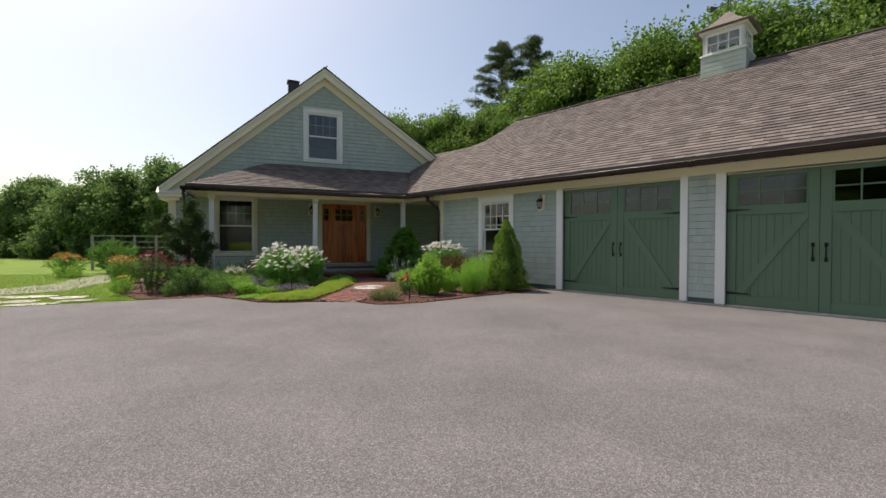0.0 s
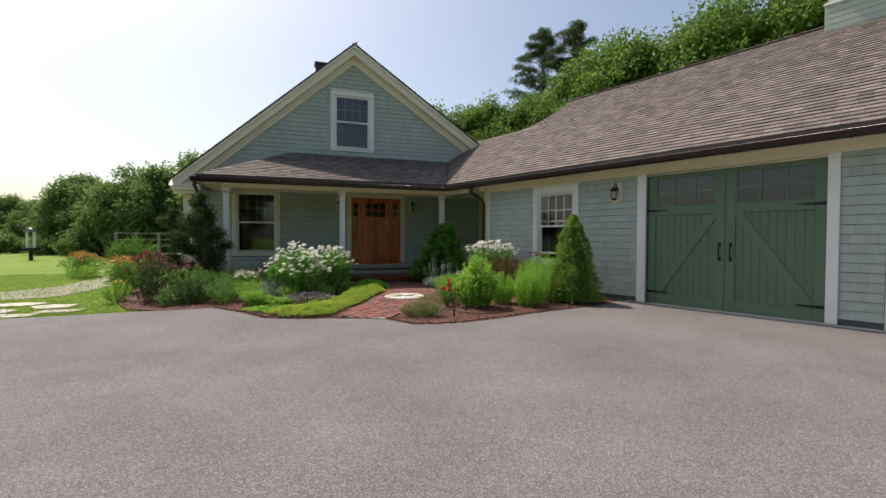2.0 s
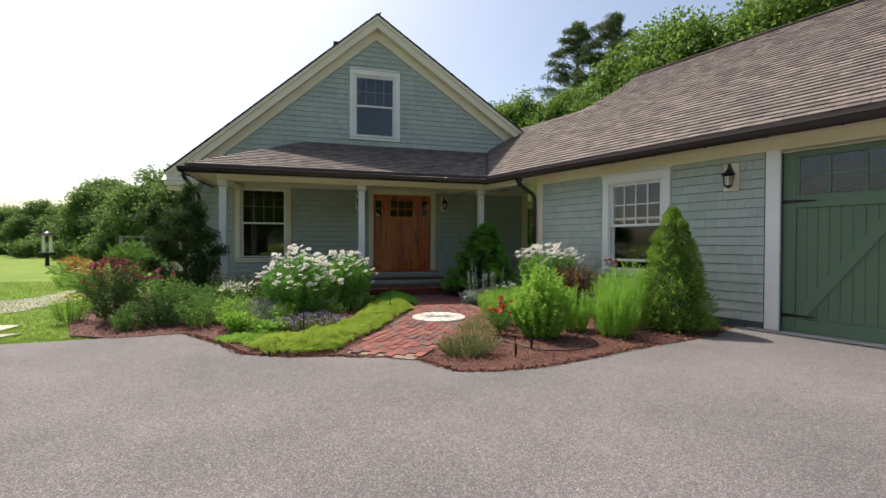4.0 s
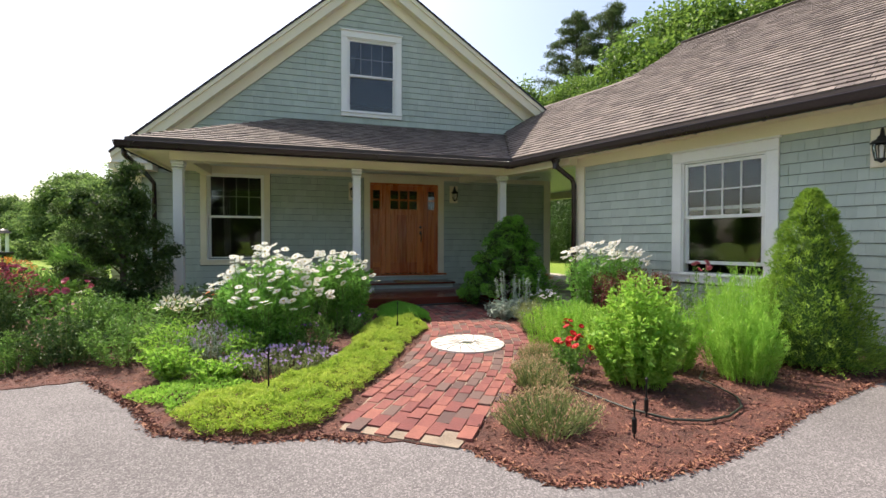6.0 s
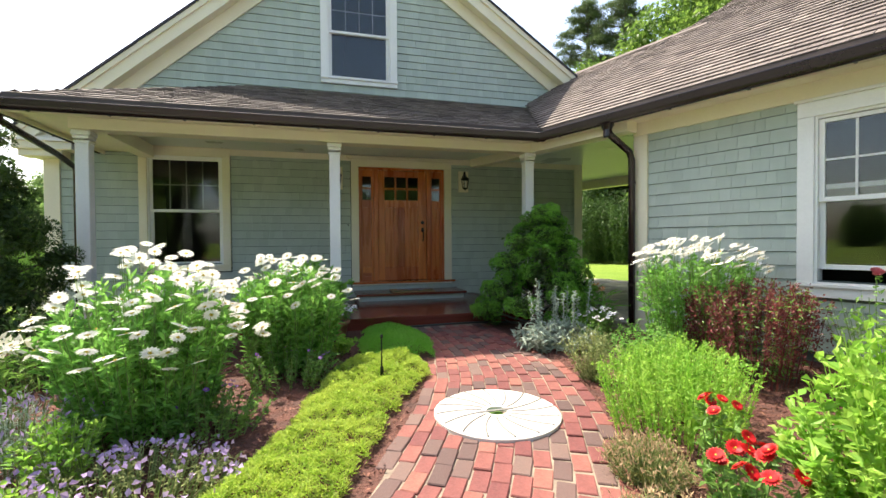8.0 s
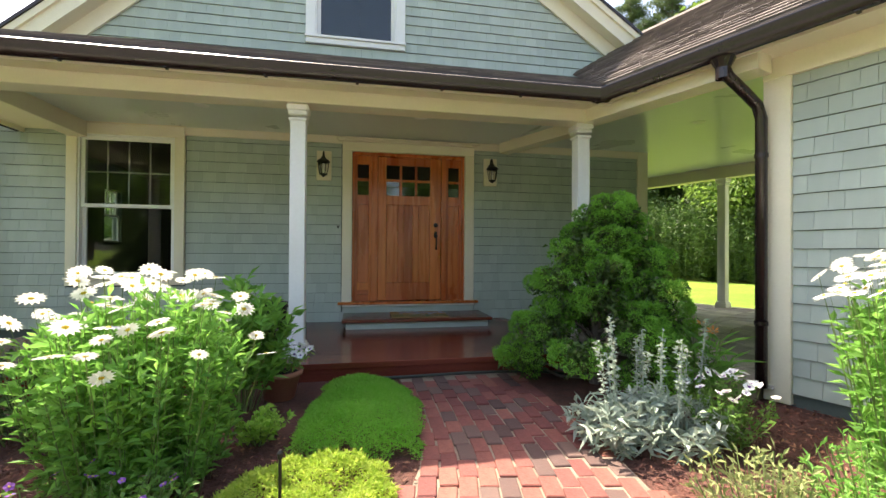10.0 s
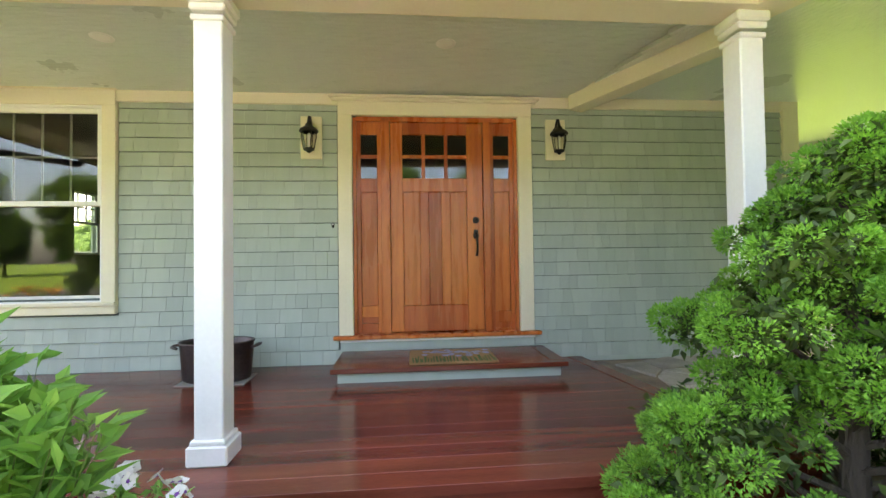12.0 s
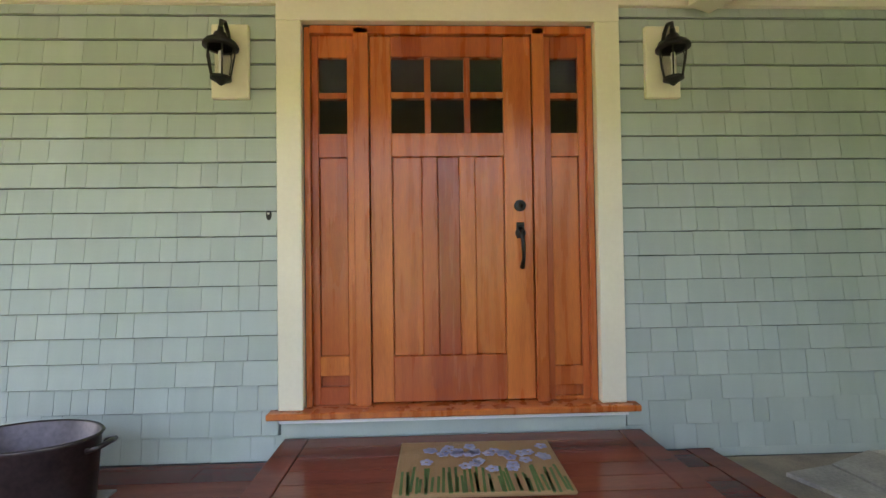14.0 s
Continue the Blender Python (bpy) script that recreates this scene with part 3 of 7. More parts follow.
# ---- garage walls ----
GH = [(-2.47, -1.46, 0.78, 2.3), (0.17, 2.85, 0.0, 2.47), (3.63, 6.3, 0.0, 2.47)]
gw = Shape()
for a, b in ((-4.25, -2.47), (-1.46, 0.17), (2.85, 3.63), (6.3, 7.0)):
    gw.box((a, 0, 0), (b, 0.15, 2.85))
for a, b, c, d in GH:
    gw.box((a, 0, d), (b, 0.15, 2.85))
    if c:
        gw.box((a, 0, 0), (b, 0.15, c))
wall_garage = tagged(setting("wall_garage_front", gw, M_SHEATH, "grey-green shingled garage front", GARAGE), category="wall")
siding(wall_garage, WORLD, -4.1, 6.9, 0.1, 2.56, [(-2.6, -1.33, 0.6, 2.6), (-0.02, 2.98, 0, 2.6), (3.45, 6.46, 0, 2.6)], near=(-4.1, 0, 0.9, 2.2), seed=6)
go = Shape().box((-4.25, 0.15, 0), (-4.1, 8.5, 2.85)).box((6.85, 0.15, 0), (7.0, 8.5, 2.85)).box((-4.25, 8.35, 0), (7.0, 8.5, 2.85))
go.prism([(0, 2.85), (8.5, 2.85), (4.67, 5.75)], 0, 0.12, pose(7.0, 0, 0, 0, 0, 90)).prism([(0, 2.85), (8.5, 2.85), (4.67, 5.75)], 0, 0.12, pose(-4.1, 0, 0, 0, 0, 90))
tagged(setting("wall_garage_rest", go, M_SIDING, "grey-green shingled garage side walls", GARAGE), category="wall")
# unseen garage room with an added partition, its dimness put into the colour
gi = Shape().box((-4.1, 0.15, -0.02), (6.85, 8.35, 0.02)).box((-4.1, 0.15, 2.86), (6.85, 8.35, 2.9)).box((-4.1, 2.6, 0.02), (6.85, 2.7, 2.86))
tagged(setting("floor_garage", gi, M_ROOM_DIM, "garage interior coloured near-black to look dim", GARAGE), category="floor")
gt, gp_ = Shape(), Shape()
for a, b in ((0.0, 0.17), (2.84, 2.98), (3.46, 3.63), (6.3, 6.46)):
    gp_.box((a, -0.05, 0.02), (b, 0.03, 2.5), c=0.004)
tagged(setting("trim_garage_posts", gp_, M_WHITE, "white painted boards between the garage doors", GARAGE), category="trim")
gt.box((-4.28, -0.045, 0.02), (-4.1, 0.05, 2.56), c=0.004).box((-4.28, 0.05, 0.02), (-4.25, 0.2, 2.56))
gt.box((-4.28, -0.055, 2.5), (7.0, 0.0, 2.84), c=0.004)
for a, b in ((0.17, 2.84), (3.63, 6.3)):
    gt.box((a, 0.0, 2.46), (b, 0.06, 2.5))
tagged(setting("trim_garage", gt, M_CREAM, "cream posts and frieze round the garage doors", GARAGE), category="trim")
tagged(setting("trim_sill_strip", Shape().box((-0.2, -0.12, -0.02), (7.0, 0.1, 0.012)), M_CONC, "grey concrete strip under the garage doors", GARAGE), category="threshold")
sf = Shape().box((-5.45, -0.395, 2.66), (7.4, -0.055, 2.68)).box((-5.45, -0.42, 2.61), (7.4, -0.395, 2.72))
tagged(setting("trim_garage_soffit", sf, M_CREAM, "cream soffit and fascia", GARAGE), category="trim")

# ---- porch frame ----
d_ = Vector((4.045 - 4.64, 15.49 - 14.09, 0))
for nm_, sh_ in (("beam_front", Shape().box((-1.56, 13.44, 2.53), (4.5, 13.67, 2.82), c=0.005)), ("beam_side", Shape().box((-1.56, 13.673, 2.58), (-1.36, 15.49, 2.82), c=0.005)),
                 ("beam_cross", Shape().box((0.0, 0.0, 2.63), (0.18, d_.length - 0.06, 2.82), pose(4.64, 14.09, 0, 0, 0, math.degrees(math.atan2(-d_.x, d_.y))), c=0.005)),
                 ("beam_breezeway", Shape().box((-5.85, -0.32, 2.527), (-4.2, -0.1, 2.823), GARAGE, c=0.005))):
    tagged(setting(nm_, sh_, M_CREAM, "cream painted porch beam"), category="beam")
sof = Shape().box((-2.045, 13.165, 2.66), (4.45, 13.438, 2.68)).box((-2.07, 13.14, 2.61), (4.47, 13.165, 2.72)).box((-2.07, 13.165, 2.61), (-2.045, 15.5, 2.72)).box((-2.045, 13.42, 2.66), (-1.562, 15.5, 2.68))
tagged(setting("trim_soffit", sof, M_CREAM, "cream soffit and fascia of the porch eave"), category="trim")


dr = Shape().box((-2.07, 13.13, 2.721), (4.47, 13.165, 2.80)).box((-2.08, 13.165, 2.721), (-2.045, 15.5, 2.80)).box((-5.45, -0.43, 2.721), (7.4, -0.395, 2.80), GARAGE)
tagged(setting("trim_fascia", dr, M_FASCIA, "red-brown fascia above the gutters"), category="trim")


def boards_in(poly, m, z0, z1, width=0.05, gap=0.006):
    """Beaded boards running along the local x axis, clipped to a polygon."""
    sh, y = Shape(), min(q[1] for q in poly)
    top = max(q[1] for q in poly)
    while y < top:
        for a, b in spans_of(poly, min(y + width / 2, top - 0.001)):
            sh.box((a, y, z0), (b, min(y + width - gap, top), z1), m)
        y += width
    return sh


gl = GARAGE.inverted()


def to_g(x, y):
    p = gl @ Vector((x, y, 0))
    return (p.x, p.y)


POR = [(-1.4, 13.6), (4.38, 13.6), (4.12, 15.49), (-1.4, 15.49)]
tagged(setting("ceiling_porch", boards_in(POR, WORLD, 2.775, 2.81), M_CEIL, "pale green beadboard porch ceiling"), category="ceiling")
BRE = [(-5.8, -0.15), (-4.26, -0.15), (-4.26, 4.7), (-8.0, 4.7), (-9.8, 4.7), to_g(6.62, 18.9), to_g(6.62, 15.49), to_g(4.15, 15.49)]
tagged(setting("ceiling_breezeway", boards_in(BRE, GARAGE, 2.775, 2.81), M_CEIL, "pale green beadboard breezeway ceiling"), category="ceiling")
tagged(setting("ceiling_deck", Shape().slab([(-1.5, 13.5), (4.5, 13.5), (GARAGE @ Vector((-4.2, -0.1, 0)))[:2], (GARAGE @ Vector((-4.2, 4.9, 0)))[:2], (GARAGE @ Vector((-9.8, 4.9, 0)))[:2], (6.5, 18.9), (6.5, 15.6), (-1.5, 15.6)], 2.812, 2.84), M_CEIL, "pale green boards above the ceiling"), category="ceiling")
rb = Shape().box((-9.8, 4.66, 2.56), (-4.26, 4.86, 2.80), GARAGE, c=0.005)
tagged(setting("beam_rear", rb, M_CREAM, "cream beam along the back of the breezeway"), category="beam")


def porch_post(x, y, z0, z1, rz=0, half=0.07):
    p = thing("porch_post", pose(x, y, z0, 0, 0, rz), "square white painted porch post with moulded cap", "post", "posts of the porch")
    h = z1 - z0
    part("shaft", Shape().box((-half, -half, 0.12), (half, half, h - 0.13), c=0.006), M_WHITE, p)
    part("base", Shape().box((-half - 0.028, -half - 0.028, 0), (half + 0.028, half + 0.028, 0.1), c=0.008).box((-half - 0.015, -half - 0.015, 0.1), (half + 0.015, half + 0.015, 0.125), c=0.006), M_WHITE, p)
    part("capital", Shape().box((-half - 0.012, -half - 0.012, h - 0.15), (half + 0.012, half + 0.012, h - 0.12), c=0.006).box((-half - 0.018, -half - 0.018, h - 0.1), (half + 0.018, half + 0.018, h - 0.06), c=0.01).box((-half - 0.03, -half - 0.03, h - 0.06), (half + 0.03, half + 0.03, h), c=0.012), M_WHITE, p)
    return p


for x in (-1.46, 1.455, 4.38):
    porch_post(x, 13.58, 0.165, 2.53)
g_ = GARAGE @ Vector((-6.9, 4.76, 0))
porch_post(g_.x, g_.y, 0.13, 2.56, -69.8)


def gutter_run(name, a, b, m, z=2.612, label="dark bronze half-round gutter"):
    """Half-round gutter with a rolled lip along local x from a to b, hung on the fascia at y = 0."""
    turn = [math.pi * k / 10 for k in range(11)]
    prof = [(-0.062 + 0.062 * math.cos(t), 0.085 - 0.085 * math.sin(t)) for t in turn]
    prof += [(-0.13, 0.095), (-0.134, 0.105), (-0.128, 0.115), (-0.118, 0.112), (-0.114, 0.1)]
    prof += [(-0.062 + 0.054 * math.cos(t), 0.088 - 0.077 * math.sin(t)) for t in turn[::-1]] + [(-0.008, 0.12), (0, 0.12)]
    v = [(a, y, h + z) for y, h in prof] + [(b, y, h + z) for y, h in prof]
    n = len(prof)
    f = [(i, (i + 1) % n, (i + 1) % n + n, i + n) for i in range(n)] + [tuple(range(n)), tuple(range(2 * n - 1, n - 1, -1))]
    g = thing(name, m, label, "gutter")
    part("trough", Shape().add(v, f), M_GUTTER, g, smooth=True)
    x = a + 0.4
    while x < b - 0.1:
        part("bracket", Shape().box((x, -0.09, z - 0.006), (x + 0.025, -0.034, z + 0.006), c=0.002), M_GUTTER, g)
        x += 0.75
    return g


gutter_run("gutter", -2.16, 4.42, pose(0, 13.14, 0), label="dark bronze gutter along the porch eave")
gutter_run("gutter", -5.52, 7.4, GARAGE @ pose(0, -0.42, 0), label="dark bronze gutter along the garage eave")
gutter_run("gutter", 0.0, 2.45, pose(-2.07, 15.5, 0, 0, 0, -90), label="dark bronze gutter along the porch side")

# ---- deck and floors ----
deck = tagged(setting("floor_deck", Shape().slab([(-1.7, 13.24), (4.42, 13.24), (4.1, 15.5), (-1.7, 15.5)], 0.02, 0.115), M_DECK, "glossy dark mahogany porch deck"), category="floor")
RIGHT = [(4.43, 13.2), (4.12, 15.51)]
rng = random.Random(12)
y = 13.2
while y < 15.49:
    xr = 4.33 - (y - 13.2) * 0.134
    for a, b in ((-1.72, 0.6 + rng.uniform(-1, 1)), (None, xr)):
        a = last if a is None else a
        part("plank", Shape().box((a + 0.002, y, 0.115), (b, min(y + 0.1385, 15.49), 0.165), c=0.0015), M_DECK, deck)
        last = b
    y += 0.14
part("plank", Shape().add([(4.335, 13.2, 0.115), (4.47, 13.2, 0.115), (4.17, 15.5, 0.115), (4.035, 15.5, 0.115), (4.335, 13.2, 0.168), (4.47, 13.2, 0.168), (4.17, 15.5, 0.168), (4.035, 15.5, 0.168)], [(3, 2, 1, 0), (4, 5, 6, 7), (0, 1, 5, 4), (1, 2, 6, 5), (2, 3, 7, 6), (3, 0, 4, 7)]), M_DECK, deck)
part("riser", Shape().box((-1.7, 13.215, 0.0), (4.42, 13.238, 0.115)), M_DECK, deck)
step = thing("door_step", pose(0, 0, 0.165), "low mahogany step with grey-green riser below the front door", "step")
part("riser", Shape().box((1.87, 14.85, 0), (3.73, 15.5, 0.086)), M_SIDING, step, "grey-green painted riser")
for k in range(5):
    part("tread_board", Shape().box((1.955, 14.88 + k * 0.122, 0.086), (3.645, 14.88 + k * 0.122 + 0.119, 0.124), c=0.003), M_DECK, step)
part("tread_edge", Shape().box((1.82, 14.8, 0.086), (3.78, 14.877, 0.125), c=0.004), M_DECK, step)
part("tread_edge", Shape().box((1.82, 14.879, 0.086), (1.952, 15.49, 0.125), c=0.004), M_DECK, step)
part("tread_edge", Shape().box((3.648, 14.879, 0.086), (3.78, 15.49, 0.125), c=0.004), M_DECK, step)

tagged(setting("trim_skirt", Shape().box((4.2, -0.024, 0.118), (6.42, 0.0, 0.166), HOUSE), M_SIDING, "grey-green skirting board at the wall's foot"), category="trim")

# ---- windows ----


def sash(parent, name, x0, x1, z0, z1, y, cols=0, rows=0, f=0.045, inner=False):
    sh = Shape().box((x0, y, z0), (x0 + f, y + 0.035, z1), c=0.003).box((x1 - f, y, z0), (x1, y + 0.035, z1), c=0.003)
    sh.box((x0 + f, y, z0), (x1 - f, y + 0.035, z0 + f), c=0.003).box((x0 + f, y, z1 - f), (x1 - f, y + 0.035, z1), c=0.003)
    s = part(name, sh, M_WHITE, parent)
    gx0, gx1, gz0, gz1 = x0 + f, x1 - f, z0 + f, z1 - f
    # inner bars sit further back, their dimming put into the grey colour
    back, paint = (0.018, M_GRILLE_SHADED) if inner else (0.0, M_WHITE)
    for i in range(1, cols):
        x = gx0 + (gx1 - gx0) * i / cols
        part("muntin", Shape().box((x - 0.009, y + 0.004 + back, gz0), (x + 0.009, y + 0.03, gz1)), paint, s)
    for i in range(1, rows):
        z = gz0 + (gz1 - gz0) * i / rows
        part("muntin", Shape().box((gx0, y + 0.003 + back, z - 0.009), (gx1, y + 0.031, z + 0.009)), paint, s)
    g = part("pane", Shape().box((gx0, y + 0.014, gz0), (gx1, y + 0.02, gz1)), M_GLASS, s, "clear window pane")
    g.visible_shadow = False
    return s


def double_hung(name, m, ox0, ox1, oz0, oz1, label, side=0.12, head=0.17, sill=0.11, trim=M_CREAM, lift=0.0, inner=True):
    """ox, oz: the outer edges of the casing. -y is outward."""
    wd = thing(name, m, label, "window", "windows of the house", "structure")
    x0, x1, z0, z1 = ox0 + side, ox1 - side, oz0 + sill, oz1 - head
    part("casing", Shape().box((ox0, -0.05, z0), (x0, 0.01, z1), c=0.004), trim, wd)
    part("casing", Shape().box((x1, -0.05, z0), (ox1, 0.01, z1), c=0.004), trim, wd)
    part("head", Shape().box((ox0, -0.055, z1), (ox1, 0.01, oz1 - 0.03), c=0.004).box((ox0 - 0.02, -0.085, oz1 - 0.03), (ox1 + 0.02, 0.0, oz1), c=0.006), trim, wd)
    part("window_sill", Shape().box((ox0 - 0.01, -0.08, z0 - 0.035), (ox1 + 0.01, 0.08, z0), c=0.006).box((ox0, -0.055, oz0), (ox1, 0.0, z0 - 0.035), c=0.004), trim, wd)
    j = 0.022
    part("window_frame", Shape().box((x0, -0.03, z0), (x0 + j, 0.14, z1)).box((x1 - j, -0.03, z0), (x1, 0.14, z1)).box((x0 + j, -0.03, z1 - j), (x1 - j, 0.14, z1)).box((x0 + j, -0.02, z0), (x1 - j, 0.14, z0 + 0.012)), M_WHITE, wd)
    mid = (z0 + z1) / 2
    sash(wd, "upper_sash", x0 + j, x1 - j, mid - 0.02, z1 - j, 0.0, 4, 2, inner=inner)
    sash(wd, "lower_sash", x0 + j, x1 - j, z0 + 0.012 + lift, mid + 0.025 + lift, 0.04)
    return wd


W0 = pose(0, 15.53, 0)
double_hung("window_1", W0, -1.59, -0.23, 0.70, 2.80, "cream-cased double-hung window beside the front door, dark inside")
double_hung("window_2", W0, 1.28, 2.66, 4.05, 6.0, "white double-hung window in the gable", 0.13, trim=M_WHITE)
double_hung("window_3", GARAGE, -2.6, -1.33, 0.63, 2.5, "wide double-hung window in the garage wall, dark inside, its lower sash raised a little", 0.13, 0.17, 0.13, trim=M_WHITE, lift=0.12, inner=False)

ww = thing("window_4", pose(-2.75, WY1, 0, 0, 0, -90), "white window in the far side wall of the room", "window", "windows of the house", "structure")
sash(ww, "upper_sash", 0.0, WY1 - WY0, 1.8, WZ1, 0.03, 3, 2, 0.03)
sash(ww, "lower_sash", 0.0, WY1 - WY0, WZ0, 1.82, 0.07, f=0.03)

# ---- front door ----
fd = thing("front_door", W0, "closed varnished fir front door with two sidelights", "door", kind="structure")
dt = Shape().box((1.79, -0.05, 0.44), (1.925, 0.0, 2.57), c=0.004).box((3.56, -0.05, 0.44), (3.70, 0.0, 2.57), c=0.004)
part("casing", dt, M_CREAM, fd, "cream door casing")
part("head", Shape().box((1.79, -0.052, 2.57), (3.70, 0.0, 2.7), c=0.004).box((1.74, -0.08, 2.7), (3.75, 0.0, 2.73), c=0.006).box((1.71, -0.1, 2.73), (3.78, 0.0, 2.76), c=0.008), M_CREAM, fd)
part("threshold", Shape().box((1.74, -0.1, 0.405), (3.76, 0.1, 0.44), c=0.006), M_DOORWOOD, fd, "oak threshold")
part("apron", Shape().box((1.80, -0.06, 0.375), (3.70, 0.0, 0.405), c=0.004).box((1.80, -0.03, 0.29), (3.70, 0.0, 0.374)), M_SIDING, fd)
part("sill_nosing", Shape().box((1.80, -0.066, 0.378), (3.70, -0.061, 0.402)), M_WHITE, fd)
fr_ = Shape()
for a, b in ((1.925, 1.96), (2.20, 2.285), (3.215, 3.285), (3.525, 3.56)):
    fr_.box((a, 0.0, 0.44), (b, 0.12, 2.56), c=0.003)
fr_.box((1.96, 0.0, 2.525), (3.525, 0.12, 2.57), c=0.003)
part("door_frame", fr_, M_DOORWOOD, fd)


def glazed(parent, x0, x1, z0, z1, y, cols, rows, bar=0.024):
    w_, h_ = (x1 - x0 - bar * (cols - 1)) / cols, (z1 - z0 - bar * (rows - 1)) / rows
    for i in range(1, cols):
        part("glazing_bar", Shape().box((x0 + i * (w_ + bar) - bar, y, z0), (x0 + i * (w_ + bar), y + 0.04, z1), c=0.003), M_DOORWOOD, parent)
    for j in range(1, rows):
        for i in range(cols):
            part("glazing_bar", Shape().box((x0 + i * (w_ + bar), y, z0 + j * (h_ + bar) - bar), (x0 + i * (w_ + bar) + w_, y + 0.04, z0 + j * (h_ + bar)), c=0.003), M_DOORWOOD, parent)
    for i in range(cols):
        for j in range(rows):
            a, c = x0 + i * (w_ + bar), z0 + j * (h_ + bar)
            part("pane", Shape().box((a, y + 0.018, c), (a + w_, y + 0.024, c + h_)), M_GLASS, parent, "small glass pane")


leaf = part("leaf", Shape().box((2.287, 0.052, 0.45), (3.213, 0.07, 1.90)), M_DOORWOOD, fd)
Y0 = 0.02
for a, b, c, d in ((2.29, 2.41, 0.45, 2.52), (3.05, 3.21, 0.45, 2.52)):
    part("stile", Shape().box((a, Y0, c), (b, Y0 + 0.045, d), c=0.004), M_DOORWOOD, leaf)
for c, d in ((0.45, 0.705), (1.83, 1.965), (2.40, 2.52)):
    part("rail", Shape().box((2.41, Y0, c), (3.05, Y0 + 0.045, d), c=0.004), M_DOORWOOD, leaf)
xs = [2.41 + 0.64 * i / 3 for i in range(4)]
for i in range(3):
    part("panel_board", Shape().box((xs[i] + (0.045 if i else 0.004), Y0 + 0.016, 0.705), (xs[i + 1] - (0.045 if i < 2 else 0.004), Y0 + 0.04, 1.83), c=0.004), M_DOORWOOD, leaf)
for i in (1, 2):
    part("muntin", Shape().box((xs[i] - 0.045, Y0 + 0.004, 0.705), (xs[i] + 0.045, Y0 + 0.04, 1.83), c=0.005), M_DOORWOOD, leaf)
glazed(leaf, 2.41, 3.05, 1.965, 2.40, Y0 + 0.004, 3, 2, 0.036)
for a, b, zb in ((1.96, 2.20, 0.60), (3.285, 3.525, 0.52)):
    sl = part("sidelight", Shape().box((a, 0.06, 0.44), (b, 0.07, 1.9)), M_DOORWOOD, fd)
    for x0, x1 in ((a, a + 0.04), (b - 0.04, b)):
        part("stile", Shape().box((x0, Y0 + 0.01, 0.44), (x1, 0.062, 2.525), c=0.003), M_DOORWOOD, sl)
    for c, d in ((0.44, zb - 0.06), (zb + 0.0, zb + 0.11), (1.83, 1.965), (2.40, 2.525)):
        part("rail", Shape().box((a + 0.04, Y0 + 0.01, c), (b - 0.04, 0.062, d), c=0.003), M_DOORWOOD, sl)
    part("panel_board", Shape().box((a + 0.042, Y0 + 0.026, zb + 0.11), (b - 0.042, 0.06, 1.83), c=0.004), M_DOORWOOD, sl)
    glazed(sl, a + 0.04, b - 0.04, 1.965, 2.40, Y0 + 0.012, 1, 2, 0.036)
hs = part("handle_set", Shape().lathe([(0.0, 0), (0.03, 0), (0.03, 0.012), (0.02, 0.016), (0, 0.017)], 16, pose(3.135, Y0, 1.39, 90), False), M_BLACK, fd, "black iron handle set and deadbolt", True)
part("deadbolt", Shape().lathe([(0.0, 0), (0.033, 0), (0.033, 0.014), (0.014, 0.018), (0.0, 0.03)], 18, pose(3.135, Y0, 1.545, 90), False), M_BLACK, hs)
part("grip", Shape().tube([(3.135, Y0 - 0.005, 1.41), (3.135, Y0 - 0.055, 1.385), (3.138, Y0 - 0.065, 1.32), (3.142, Y0 - 0.05, 1.24), (3.142, Y0 - 0.005, 1.195)], [0.012, 0.013, 0.011, 0.010, 0.014], 8), M_BLACK, hs, smooth=True)
part("escutcheon", Shape().box((3.112, Y0 - 0.008, 1.36), (3.158, Y0, 1.45), c=0.006), M_BLACK, hs)
part("thumb_latch", Shape().box((3.122, Y0 - 0.04, 1.425), (3.148, Y0 - 0.006, 1.435), c=0.004), M_BLACK, hs)
bell = thing("doorbell", pose(1.735, 15.518, 1.505), "small black oval doorbell button on the shingles", "doorbell")
part("plate", Shape().lathe([(0, 0), (0.014, 0), (0.014, 0.008), (0, 0.011)], 14, pose(0, 0, 0, 90) @ Matrix.Diagonal((1, 2.2, 1, 1)), False), M_BLACK, bell)
part("button", Shape().lathe([(0.007, 0.009), (0.006, 0.014), (0, 0.015)], 10, pose(0, 0, 0.006, 90), False), M_WHITE, bell)


